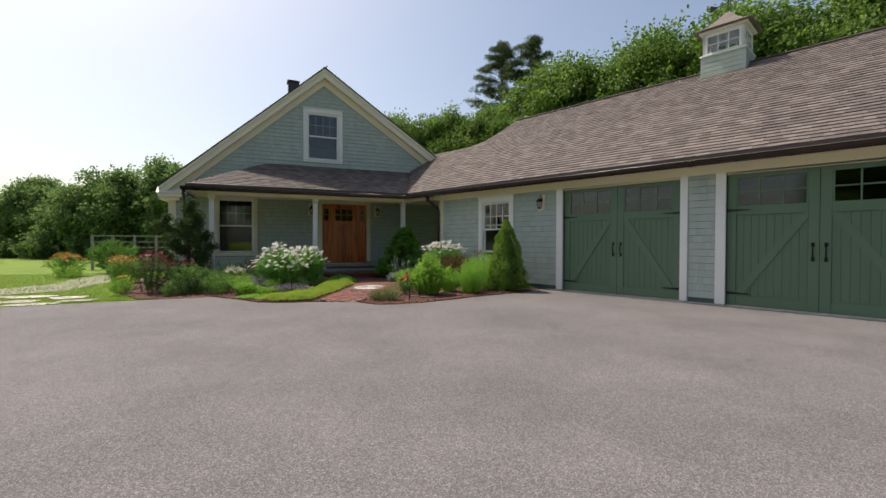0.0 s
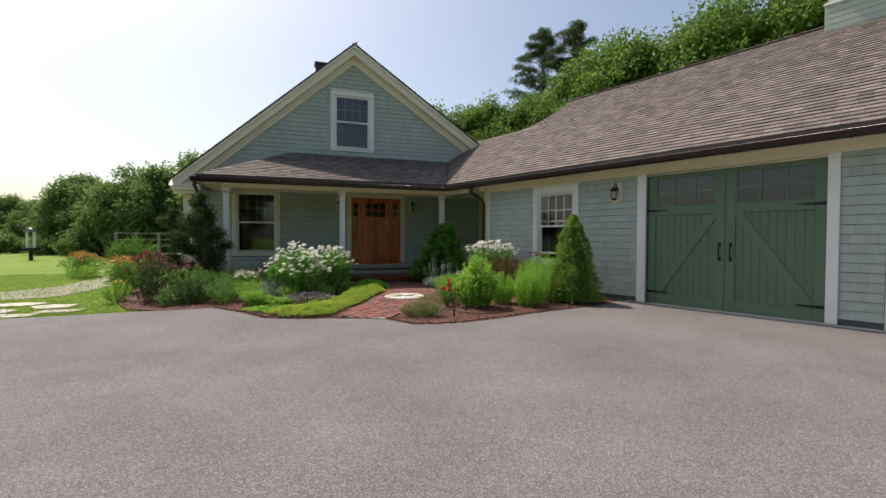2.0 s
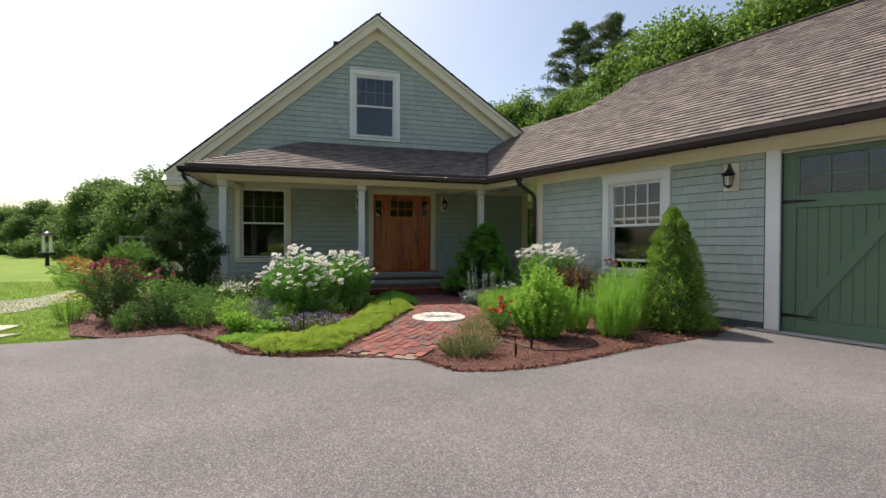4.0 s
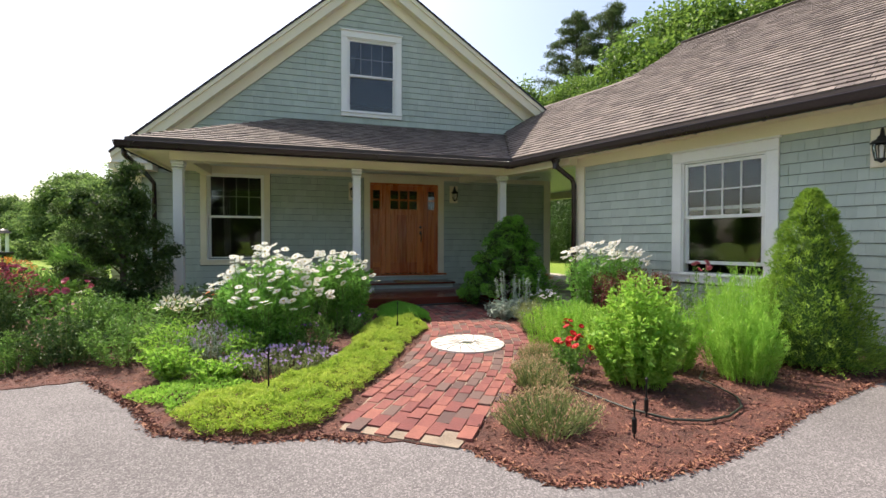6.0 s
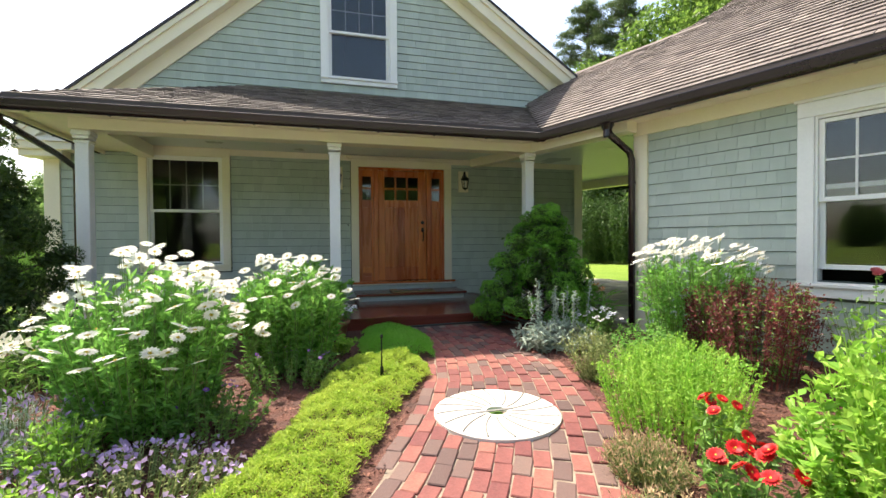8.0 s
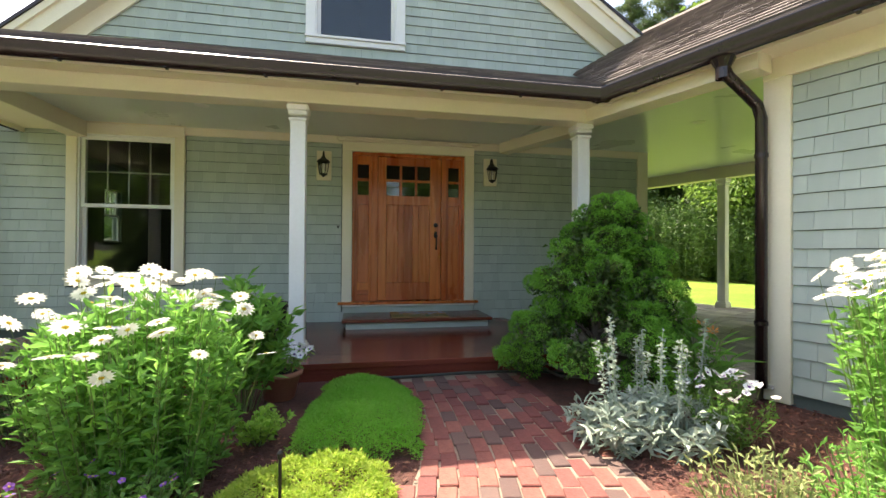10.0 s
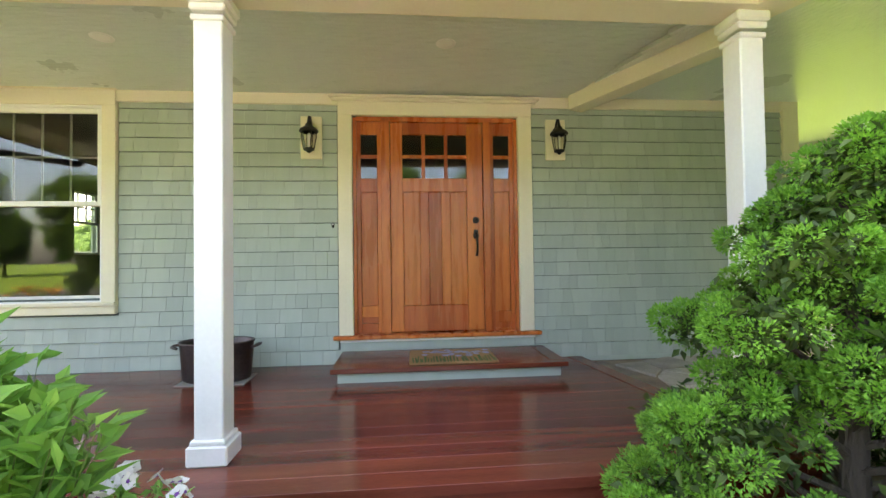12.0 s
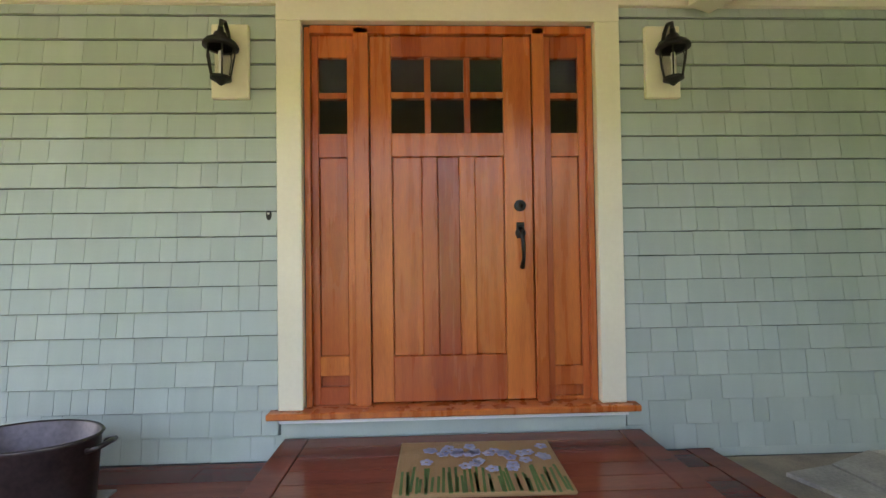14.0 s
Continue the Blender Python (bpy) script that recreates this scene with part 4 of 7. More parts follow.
def lantern(m, label):
    """Wall lantern on a block; -y is outward, origin at the block's middle."""
    o = thing("wall_lantern", m, label, "lantern", "wall lanterns")
    part("mounting_block", Shape().box((-0.1, -0.03, -0.205), (0.1, 0.0, 0.205), c=0.005), M_CREAM, o, "cream block")
    part("arm", Shape().tube([(0, -0.03, 0.09), (0, -0.05, 0.15), (0, -0.085, 0.185), (0, -0.125, 0.17), (0, -0.13, 0.125)], 0.011, 8).lathe([(0.03, 0), (0.03, 0.01), (0.015, 0.018)], 12, pose(0, -0.03, 0.09, 90)), M_BLACK, o, smooth=True)
    c = pose(0, -0.13, 0)
    part("canopy", Shape().lathe([(0.0, 0.14), (0.014, 0.135), (0.016, 0.11), (0.03, 0.1), (0.04, 0.075), (0.075, 0.055), (0.088, 0.035), (0.088, 0.025), (0.06, 0.022)], 18, c, False), M_BLACK, o, smooth=True)
    g = part("glass", Shape().lathe([(0.066, 0.025), (0.07, -0.02), (0.048, -0.135)], 6, c, False), M_LAMPGLASS, o, "clear bevelled glass")
    g.visible_shadow = False
    for i in range(6):
        t = 2 * math.pi * i / 6
        u, v = math.cos(t), math.sin(t)
        part("glazing_rib", Shape().tube([(0.067 * u, 0.067 * v, 0.025), (0.071 * u, 0.071 * v, -0.02), (0.049 * u, 0.049 * v, -0.137)], 0.0045, 5, c), M_BLACK, o)
    part("base", Shape().lathe([(0.052, -0.13), (0.052, -0.145), (0.03, -0.155), (0.012, -0.17), (0.0, -0.178)], 12, c, False), M_BLACK, o)
    part("candle", Shape().lathe([(0.013, -0.13), (0.013, -0.04), (0.017, -0.02), (0.014, 0.005), (0.0, 0.02)], 10, c, False), M_BULB, o)
    return o


lantern(pose(1.54, 15.515, 2.345), "black wall lantern with clear glass beside the front door")
lantern(pose(3.95, 15.515, 2.345), "black wall lantern with clear glass beside the front door")
lantern(GARAGE @ pose(-0.43, -0.015, 2.2), "black wall lantern with clear glass on the garage wall")

# ---- garage doors ----


def strap_hinge(parent, x, z, d):
    part("strap_hinge", Shape().prism([(0, -0.025), (0.34, -0.008), (0.37, 0), (0.34, 0.008), (0, 0.025)] if d > 0 else [(0, 0.025), (-0.34, 0.008), (-0.37, 0), (-0.34, -0.008), (0, -0.025)], -0.012, 0.0, pose(x, 0.045, z)), M_BLACK, parent, "black iron strap hinge")


def garage_door(name, s0, s1, label):
    g = thing(name, GARAGE, label, "garage door", "garage doors", "structure")
    y = 0.06
    body = part("body", Shape().box((s0, y + 0.02, 0.015), (s1, y + 0.045, 1.80)), M_GARDOOR, g)
    mid = (s0 + s1) / 2
    for a, b, d in ((s0, mid, 1), (mid, s1, -1)):
        lf = part("leaf", Shape().box((a + 0.003, y - 0.012, 0.015), (a + 0.15, y + 0.02, 2.455), c=0.004).box((b - 0.15, y - 0.012, 0.015), (b - 0.003, y + 0.02, 2.455), c=0.004), M_GARRAIL, g)
        for z0, z1 in ((0.015, 0.2), (1.70, 1.87), (2.375, 2.455)):
            part("rail", Shape().box((a + 0.15, y - 0.012, z0), (b - 0.15, y + 0.02, z1), c=0.004), M_GARRAIL, lf)
        n = 9
        x0, x1 = a + 0.15, b - 0.15
        for i in range(n):
            p, q = x0 + (x1 - x0) * i / n, x0 + (x1 - x0) * (i + 1) / n
            part("plank", Shape().box((p + 0.0012, y + 0.008, 0.2), (q - 0.0012, y + 0.022, 1.70), c=0.003), M_GARDOOR, lf)
        lo, hi = ((x0, 0.2), (x1, 1.70)) if d > 0 else ((x1, 0.2), (x0, 1.70))
        v = Vector((hi[0] - lo[0], 0, hi[1] - lo[1]))
        u = v.normalized()
        e = 0.065
        if d > 0:
            pol = [(lo[0], lo[1]), (lo[0] + e * 1.5, lo[1]), (hi[0], hi[1] - e * 1.3), (hi[0], hi[1]), (hi[0] - e * 1.5, hi[1]), (lo[0], lo[1] + e * 1.3)]
        else:
            pol = [(lo[0], lo[1]), (lo[0], lo[1] + e * 1.3), (hi[0] + e * 1.5, hi[1]), (hi[0], hi[1]), (hi[0], hi[1] - e * 1.3), (lo[0] - e * 1.5, lo[1])]
        part("brace", Shape().prism(pol, y - 0.012, y + 0.009), M_GARRAIL, lf)
        wx0, wx1, wz0, wz1 = a + 0.2, b - 0.12, 1.87, 2.375
        wx0, wx1 = (a + 0.15, b - 0.15)
        wn_ = part("window_frame", Shape().box((wx0, y - 0.004, wz0), (wx0 + 0.03, y + 0.03, wz1)).box((wx1 - 0.03, y - 0.004, wz0), (wx1, y + 0.03, wz1)), M_GARRAIL, lf)
        for i in range(1, 3):
            x = wx0 + (wx1 - wx0) * i / 3
            part("glazing_bar", Shape().box((x - 0.012, y - 0.002, wz0), (x + 0.012, y + 0.03, wz1)), M_GARRAIL, wn_)
        part("glazing_bar", Shape().box((wx0 + 0.03, y - 0.001, 2.11), (wx1 - 0.03, y + 0.03, 2.134)), M_GARRAIL, wn_)
        for i in range(3):
            for z0, z1 in ((wz0, 2.11), (2.134, wz1)):
                p = part("pane", Shape().box((wx0 + (wx1 - wx0) * i / 3 + 0.012, y + 0.012, z0), (wx0 + (wx1 - wx0) * (i + 1) / 3 - 0.012, y + 0.018, z1)), M_GLASS, wn_)
                p.visible_shadow = False
        hx = (b - 0.085) if d > 0 else (a + 0.085)
        part("handle", Shape().tube([(hx, y - 0.012, 0.90), (hx, y - 0.05, 0.93), (hx, y - 0.055, 1.03), (hx, y - 0.05, 1.13), (hx, y - 0.012, 1.16)], [0.012, 0.01, 0.012, 0.01, 0.012], 8).box((hx - 0.025, y - 0.018, 0.87), (hx + 0.025, y - 0.011, 0.94), c=0.003).box((hx - 0.025, y - 0.018, 1.12), (hx + 0.025, y - 0.011, 1.19), c=0.003), M_BLACK, lf, "black iron pull handle")
        for z in (0.24, 1.79):
            strap_hinge(lf, a + 0.01 if d > 0 else b - 0.01, z, d)
    part("bottom_seal", Shape().box((s0, y - 0.005, 0.0), (s1, y + 0.04, 0.016)), M_CONC, g)


garage_door("garage_door_1", 0.172, 2.838, "green carriage-style garage door with cross braces, closed")
garage_door("garage_door_2", 3.632, 6.298, "green carriage-style garage door with cross braces, closed")

# ---- cupola, chimney ----
cu = thing("cupola", GARAGE @ pose(2.6, 4.25, 0), "square roof cupola with shingled base, white windows and flared roof", "cupola")
cb = Shape().box((-0.5, -0.46, 5.2), (0.5, 0.46, 6.2))
base = part("base", cb, M_SHEATH, cu)
for k in range(8):
    for a, b, c, d in ((-0.52, -0.475, 0.52, -0.46), (-0.52, 0.46, 0.52, 0.475), (-0.52, -0.46, -0.5, 0.46), (0.5, -0.46, 0.52, 0.46)):
        part("clapboard", Shape().box((a, b, 5.3 + k * 0.122), (c, d, 5.3 + k * 0.122 + 0.116), c=0.004), M_SIDING, base)
part("water_table", Shape().box((-0.54, -0.5, 6.2), (0.54, 0.5, 6.24), c=0.008), M_WHITE, cu)
for r in range(4):
    mm = pose(0, 0, 0, 0, 0, 90 * r)
    hw, hd = (0.48, 0.45) if r % 2 == 0 else (0.45, 0.48)
    sd = Shape().box((-hw, -hd, 6.24), (-hw + 0.12, -hd + 0.06, 6.82), c=0.004).box((hw - 0.12, -hd, 6.24), (hw, -hd + 0.06, 6.82), c=0.004).box((-hw + 0.12, -hd, 6.72), (hw - 0.12, -hd + 0.06, 6.82)).box((-hw + 0.12, -hd, 6.24), (hw - 0.12, -hd + 0.06, 6.3))
    wf = part("window_frame", sd, M_WHITE, cu, m=mm)
    for i in (1, 2):
        x = -hw + 0.12 + (2 * hw - 0.24) * i / 3
        part("muntin", Shape().box((x - 0.012, -hd + 0.01, 6.3), (x + 0.012, -hd + 0.05, 6.72)), M_WHITE, wf)
    part("muntin", Shape().box((-hw + 0.12, -hd + 0.012, 6.5), (hw - 0.12, -hd + 0.048, 6.524)), M_WHITE, wf)
    part("pane", Shape().box((-hw + 0.12, -hd + 0.028, 6.3), (hw - 0.12, -hd + 0.034, 6.72)), M_GLASS, wf)
part("cornice", Shape().box((-0.56, -0.53, 6.82), (0.56, 0.53, 6.88), c=0.01), M_WHITE, cu)
prof = [(0.66, 6.88), (0.66, 6.9), (0.44, 7.0), (0.26, 7.17), (0.1, 7.36), (0.02, 7.44)]
cv, cf = [], []
for r_, z_ in prof:
    cv += [(-r_, -r_ * 0.95, z_), (r_, -r_ * 0.95, z_), (r_, r_ * 0.95, z_), (-r_, r_ * 0.95, z_)]
for k in range(len(prof) - 1):
    cf += [(k * 4 + i, k * 4 + (i + 1) % 4, k * 4 + 4 + (i + 1) % 4, k * 4 + 4 + i) for i in range(4)]
cf += [(3, 2, 1, 0), tuple(range(len(cv) - 4, len(cv)))]
part("roof", Shape().add(cv, cf), M_ROOF, cu, "grey shingled flared roof")
part("weathervane", Shape().tube([(0, 0, 7.4), (0, 0, 7.85)], 0.012, 6).tube([(-0.4, 0.1, 7.7), (0.4, -0.1, 7.7)], 0.01, 6).prism([(0.25, 7.64), (0.45, 7.7), (0.25, 7.76)], -0.07, -0.06).prism([(-0.45, 7.6), (-0.25, 7.7), (-0.45, 7.8)], 0.08, 0.09), M_BLACK, cu, "dark iron weathervane")
ch = thing("chimney", pose(1.12, 18.0, 0), "dark square chimney flue on the house roof", "chimney")
part("stack", Shape().box((-0.2, -0.2, 6.2), (0.2, 0.2, 7.62), c=0.01), M_GUTTER, ch)
part("cap", Shape().box((-0.24, -0.24, 7.62), (0.24, 0.24, 7.7), c=0.02), M_GUTTER, ch)

# ---- downspouts ----
dsp = thing("downspout", GARAGE, "dark bronze downspout at the garage corner", "downspout")
part("pipe", Shape().tube([(-4.36, -0.49, 2.62), (-4.36, -0.49, 2.56), (-4.34, -0.46, 2.48), (-4.3, -0.3, 2.38), (-4.28, -0.14, 2.3), (-4.27, -0.1, 2.2), (-4.27, -0.1, 0.12)], 0.042, 12), M_GUTTER, dsp, smooth=True)
part("outlet", Shape().lathe([(0.05, 2.46), (0.05, 2.54), (0.085, 2.605)], 12, pose(-4.36, -0.49, 0), False), M_GUTTER, dsp)
for z in (0.6, 1.9):
    part("strap", Shape().lathe([(0.047, z), (0.047, z + 0.03)], 12, pose(-4.27, -0.1, 0), False), M_GUTTER, dsp)
ds2 = thing("downspout", WORLD, "dark bronze downspout at the house corner", "downspout")
part("pipe", Shape().tube([(-2.13, 13.3, 2.62), (-2.15, 13.35, 2.56), (-2.3, 14.7, 2.45), (-2.38, 15.35, 2.36), (-2.4, 15.42, 2.25), (-2.4, 15.42, 0.1)], 0.042, 10), M_GUTTER, ds2, smooth=True)

# ---- things on the porch ----
tub = thing("wash_tub", pose(0.84, 15.08, 0.165) @ Matrix.Diagonal((0.8, 0.8, 0.86, 1)), "dark tarnished oval copper wash tub on the porch deck", "tub")
ov = Matrix.Diagonal((1.0, 0.62, 1, 1))
part("bowl", Shape().lathe([(0.0, 0.012), (0.31, 0.012), (0.34, 0.03), (0.37, 0.37), (0.385, 0.385), (0.375, 0.395), (0.36, 0.385), (0.33, 0.05), (0.0, 0.04)], 40, ov, False), M_COPPER, tub, smooth=True)
for sgn in (-1, 1):
    part("handle", Shape().tube([(sgn * 0.37, -0.07, 0.33), (sgn * 0.43, -0.06, 0.345), (sgn * 0.44, 0, 0.35), (sgn * 0.43, 0.06, 0.345), (sgn * 0.37, 0.07, 0.33)], 0.014, 8), M_COPPER, tub, smooth=True)
part("stand_board", Shape().box((-0.34, -0.2, 0.0), (0.34, 0.2, 0.012)), M_WEATHERED, tub)

dm = thing("doormat", pose(2.83, 15.1, 0.29, 0, 0, -1), "coir doormat printed with blue flowers and green stems", "doormat")
part("coir", Shape().box((-0.375, -0.245, 0), (0.375, 0.245, 0.02), c=0.006), M_MAT, dm)
rng = random.Random(5)
M_MATGREEN = surface("printed green", (0.06, 0.12, 0.03), (0.12, 0.2, 0.06), 9, 200, 0.6, 0.95)
M_MATBLUE = surface("printed blue", (0.16, 0.17, 0.3), (0.5, 0.5, 0.6), 30, 200, 0.6, 0.95)
st_, bl_ = Shape(), Shape()
for k in range(40):
    x = -0.35 + 0.7 * k / 39 + rng.uniform(-0.008, 0.008)
    h = rng.uniform(0.1, 0.22)
    st_.box((x - 0.006, -0.24, 0.0195), (x + 0.006, -0.24 + h, 0.0215), pose(0, 0, 0, 0, 0, rng.uniform(-3, 3)))
for k in range(30):
    c = pose(rng.uniform(-0.33, 0.33), rng.uniform(-0.06, 0.17), 0.0245, 0, 0, rng.uniform(0, 60))
    for i in range(5):
        t = 2 * math.pi * i / 5
        bl_.lathe([(0.0135, 0), (0.012, 0.002)], 7, c @ pose(0.019 * math.cos(t), 0.019 * math.sin(t), 0))
tagged(part("stem_print", st_, M_MATGREEN, dm), kind="stuff")
tagged(part("flower_print", bl_, M_MATBLUE, dm), kind="stuff")


def blob(sh, c, r, n=14, m=14):
    pr = [(math.sin(math.pi * k / m), -math.cos(math.pi * k / m)) for k in range(m + 1)]
    sh.lathe([(max(1e-4, a), b) for a, b in pr], n, pose(*c) @ Matrix.Diagonal((*r, 1)), False)


pig = Shape()
blob(pig, (0, 0, 0.19), (0.2, 0.12, 0.125)), blob(pig, (-0.15, -0.03, 0.25), (0.095, 0.085, 0.085)), blob(pig, (-0.235, -0.05, 0.235), (0.04, 0.04, 0.04))
for x, y in ((-0.11, -0.06), (-0.11, 0.06), (0.12, -0.06), (0.12, 0.06)):
    pig.lathe([(0.042, 0), (0.036, 0.05), (0.045, 0.13)], 10, pose(x, y, 0))
for sgn in (-1, 1):
    pig.lathe([(0.035, 0), (0.02, 0.04), (0.002, 0.07)], 8, pose(-0.15, -0.03 + sgn * 0.055, 0.31, sgn * -20, -25, 0))
ps = part("pig_statue", pig, M_PIG, None, "weathered grey stone pig statue on the flagstones", True, pose(5.36, 15.12, 0.13, 0, 0, 25))
tagged(ps, category="statue")

# ---- recessed ceiling lights ----
for x, y in ((0.3, 14.5), (2.75, 14.45)):
    c = thing("ceiling_light", pose(x, y, 2.775), "small round recessed light in the beadboard ceiling", "ceiling light", "recessed lights")
    part("trim_ring", Shape().lathe([(0.05, 0.0), (0.075, -0.006), (0.075, 0.0)], 20, None, False), M_WHITE, c)
    part("lens", Shape().lathe([(0.05, -0.001), (0.0, -0.001)], 20, None, False), M_BULB, c)
for s, yy in ((-5.6, 1.5), (-5.4, 3.3)):
    q = GARAGE @ Vector((s, yy, 2.775))
    c = thing("ceiling_light", pose(*q), "small round recessed light in the breezeway ceiling", "ceiling light", "recessed lights")
    part("trim_ring", Shape().lathe([(0.05, 0.0), (0.075, -0.006), (0.075, 0.0)], 20, None, False), M_WHITE, c)
    part("lens", Shape().lathe([(0.05, -0.001), (0.0, -0.001)], 20, None, False), M_BULB, c)

# ---- plant kit ----
L_GREEN = leafy("green leaf", (0.055, 0.13, 0.025), (0.17, 0.30, 0.065))
L_LIME = leafy("lime leaf", (0.12, 0.28, 0.032), (0.28, 0.50, 0.078), glow=0.42)
L_DAISY = leafy("daisy leaf", (0.075, 0.195, 0.035), (0.21, 0.41, 0.09), glow=0.36)
L_FEATHER = leafy("feathery leaf", (0.13, 0.295, 0.035), (0.265, 0.48, 0.08), glow=0.42)
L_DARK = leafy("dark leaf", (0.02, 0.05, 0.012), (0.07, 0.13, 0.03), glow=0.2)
L_HINOKI = leafy("cypress spray", (0.045, 0.15, 0.022), (0.19, 0.43, 0.06), glow=0.34, spread=0.3)
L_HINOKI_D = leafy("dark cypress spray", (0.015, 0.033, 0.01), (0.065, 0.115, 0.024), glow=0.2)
L_SPRUCE = leafy("spruce needle", (0.055, 0.125, 0.02), (0.23, 0.345, 0.052), glow=0.3)
L_THYME = leafy("thyme leaf", (0.17, 0.29, 0.03), (0.36, 0.50, 0.085), glow=0.4)
L_MOUND = leafy("moss green leaf", (0.11, 0.33, 0.03), (0.21, 0.55, 0.07), glow=0.38)
L_SILVER = leafy("silver leaf", (0.26, 0.33, 0.26), (0.46, 0.53, 0.45), 0.8, 0.25)
L_RED = leafy("wine red leaf", (0.05, 0.015, 0.015), (0.2, 0.055, 0.05), glow=0.3)
L_LAV = leafy("grey green leaf", (0.12, 0.15, 0.05), (0.26, 0.28, 0.12), 0.7, 0.2)
L_TAN = leafy("dry flower", (0.25, 0.17, 0.1), (0.42, 0.3, 0.18), 0.8, 0.2)
L_TREE = leafy("tree leaf", (0.035, 0.08, 0.016), (0.16, 0.25, 0.05), glow=0.4, spread=0.45)
L_TREE_D = leafy("shady tree leaf", (0.04, 0.085, 0.028), (0.2, 0.29, 0.09), glow=0.4, spread=0.4)
L_PINE = leafy("pine needle", (0.03, 0.05, 0.022), (0.09, 0.125, 0.05), glow=0.25)
L_GRASS = leafy("grass blade", (0.11, 0.19, 0.03), (0.25, 0.33, 0.07), glow=0.3)
L_STEM = leafy("stem", (0.07, 0.11, 0.03), (0.15, 0.2, 0.07), glow=0.05)
P_WHITE = leafy("white petal", (0.8, 0.8, 0.79), (0.88, 0.88, 0.88), 0.6, 0.25)
P_CREAM = leafy("cream petal", (0.62, 0.58, 0.42), (0.8, 0.76, 0.62), 0.6, 0.25)
P_YELLOW = leafy("yellow petal", (0.6, 0.4, 0.03), (0.75, 0.58, 0.08), 0.6, 0.2)
P_ORANGE = leafy("orange petal", (0.5, 0.16, 0.04), (0.65, 0.3, 0.08), 0.6, 0.2)
P_RED = leafy("red petal", (0.4, 0.003, 0.006), (0.58, 0.01, 0.014), 0.55, 0.2)
P_PINK = leafy("pink petal", (0.38, 0.05, 0.10), (0.55, 0.16, 0.2), 0.55, 0.25)
P_PURPLE = leafy("purple petal", (0.13, 0.03, 0.25), (0.28, 0.1, 0.42), 0.55, 0.25)
P_LILAC = leafy("lilac petal", (0.34, 0.23, 0.42), (0.54, 0.4, 0.62), 0.7, 0.25)


def unit(a):
    return a / np.maximum(np.linalg.norm(a, axis=-1, keepdims=True), 1e-9)


def leaf_cloud(name, P, D, L, W, mat, parent, rg, label="", bend=0.25):
    """Leaves as folded pointed blades from P along D; L, W their length and width."""
    N = len(P)
    D = unit(D)
    L, W = np.broadcast_to(L, N)[:, None], np.broadcast_to(W, N)[:, None]
    S = unit(np.cross(D, rg.normal(size=(N, 3)) * 0.7 + np.array([0, 0, 1.0])))
    U = np.cross(S, D)
    mid = P + D * L * 0.45
    tip = P + D * L - np.array([0, 0, 1.0]) * L * bend * rg.uniform(0.2, 1, (N, 1))
    v = np.stack([P, mid + S * W * 0.5 + U * W * 0.18, tip, mid - S * W * 0.5 + U * W * 0.18], 1)
    return tagged(quads(name, v, mat, parent, label, faces=[(0, 1, 2), (0, 2, 3)], per=4), kind="stuff" if parent else "")


def stem_ribbons(name, A, B, w, mat, parent, rg, curve=0.0):
    N = len(A)
    S = unit(np.cross(B - A, rg.normal(size=(N, 3)))) * w * 0.5
    M = (A + B) / 2 + rg.normal(size=(N, 3)) * curve
    v = np.stack([A - S, A + S, M + S * 0.8, M - S * 0.8, M - S * 0.8, M + S * 0.8, B + S * 0.5, B - S * 0.5], 1)
    return tagged(quads(name, v, mat, parent, faces=[(0, 1, 2, 3), (4, 5, 6, 7)], per=8), kind="stuff")


FLOWERS = {}


def flower_mesh(kind):
    """Petals and eye of one flower, facing +z."""
    if kind in FLOWERS:
        return FLOWERS[kind]
    spec = {"daisy": (14, 0.043, 0.0165, P_WHITE, 0.0085, P_YELLOW, 0.12), "petunia": (5, 0.03, 0.034, P_WHITE, 0.007, P_PURPLE, 0.35), "zinnia": (16, 0.034, 0.017, P_RED, 0.004, P_YELLOW, 0.2),
            "rose": (14, 0.03, 0.022, P_PINK, 0.008, P_PINK, 0.7), "pansy": (5, 0.018, 0.018, P_PURPLE, 0.004, P_YELLOW, 0.1), "coreopsis": (8, 0.025, 0.016, P_YELLOW, 0.008, P_ORANGE, 0.2),
            "lily": (6, 0.075, 0.028, P_CREAM, 0.008, P_YELLOW, 0.55), "daylily": (6, 0.06, 0.024, P_ORANGE, 0.006, P_YELLOW, 0.6), "gaillardia": (12, 0.032, 0.014, P_ORANGE, 0.012, P_RED, 0.1)}[kind]
    n, r, wd, pm, er, em, cup = spec
    sh = Shape()
    rows = 2 if kind in ("zinnia", "rose") else 1
    for row in range(rows):
        for i in range(n):
            t = 2 * math.pi * (i + row * 0.5) / n
            rr = r * (1 - 0.3 * row)
            c, s = math.cos(t), math.sin(t)
            up = (cup + 0.3 * row) * rr
            px, py = -s * wd * 0.5, c * wd * 0.5
            sh.add([(c * rr * 0.15, s * rr * 0.15, 0.001 * row), (c * rr * 0.6 + px, s * rr * 0.6 + py, up * 0.4 + 0.002 * row), (c * rr, s * rr, up - 0.15 * rr), (c * rr * 0.6 - px, s * rr * 0.6 - py, up * 0.4)], [(0, 1, 2, 3)])
    eye = Shape().lathe([(er, 0.0), (er * 0.8, er * 0.5), (er * 0.3, er * 0.7)], 8)
    FLOWERS[kind] = (sh.mesh("flower", pm), eye.mesh("eye", em))
    return FLOWERS[kind]


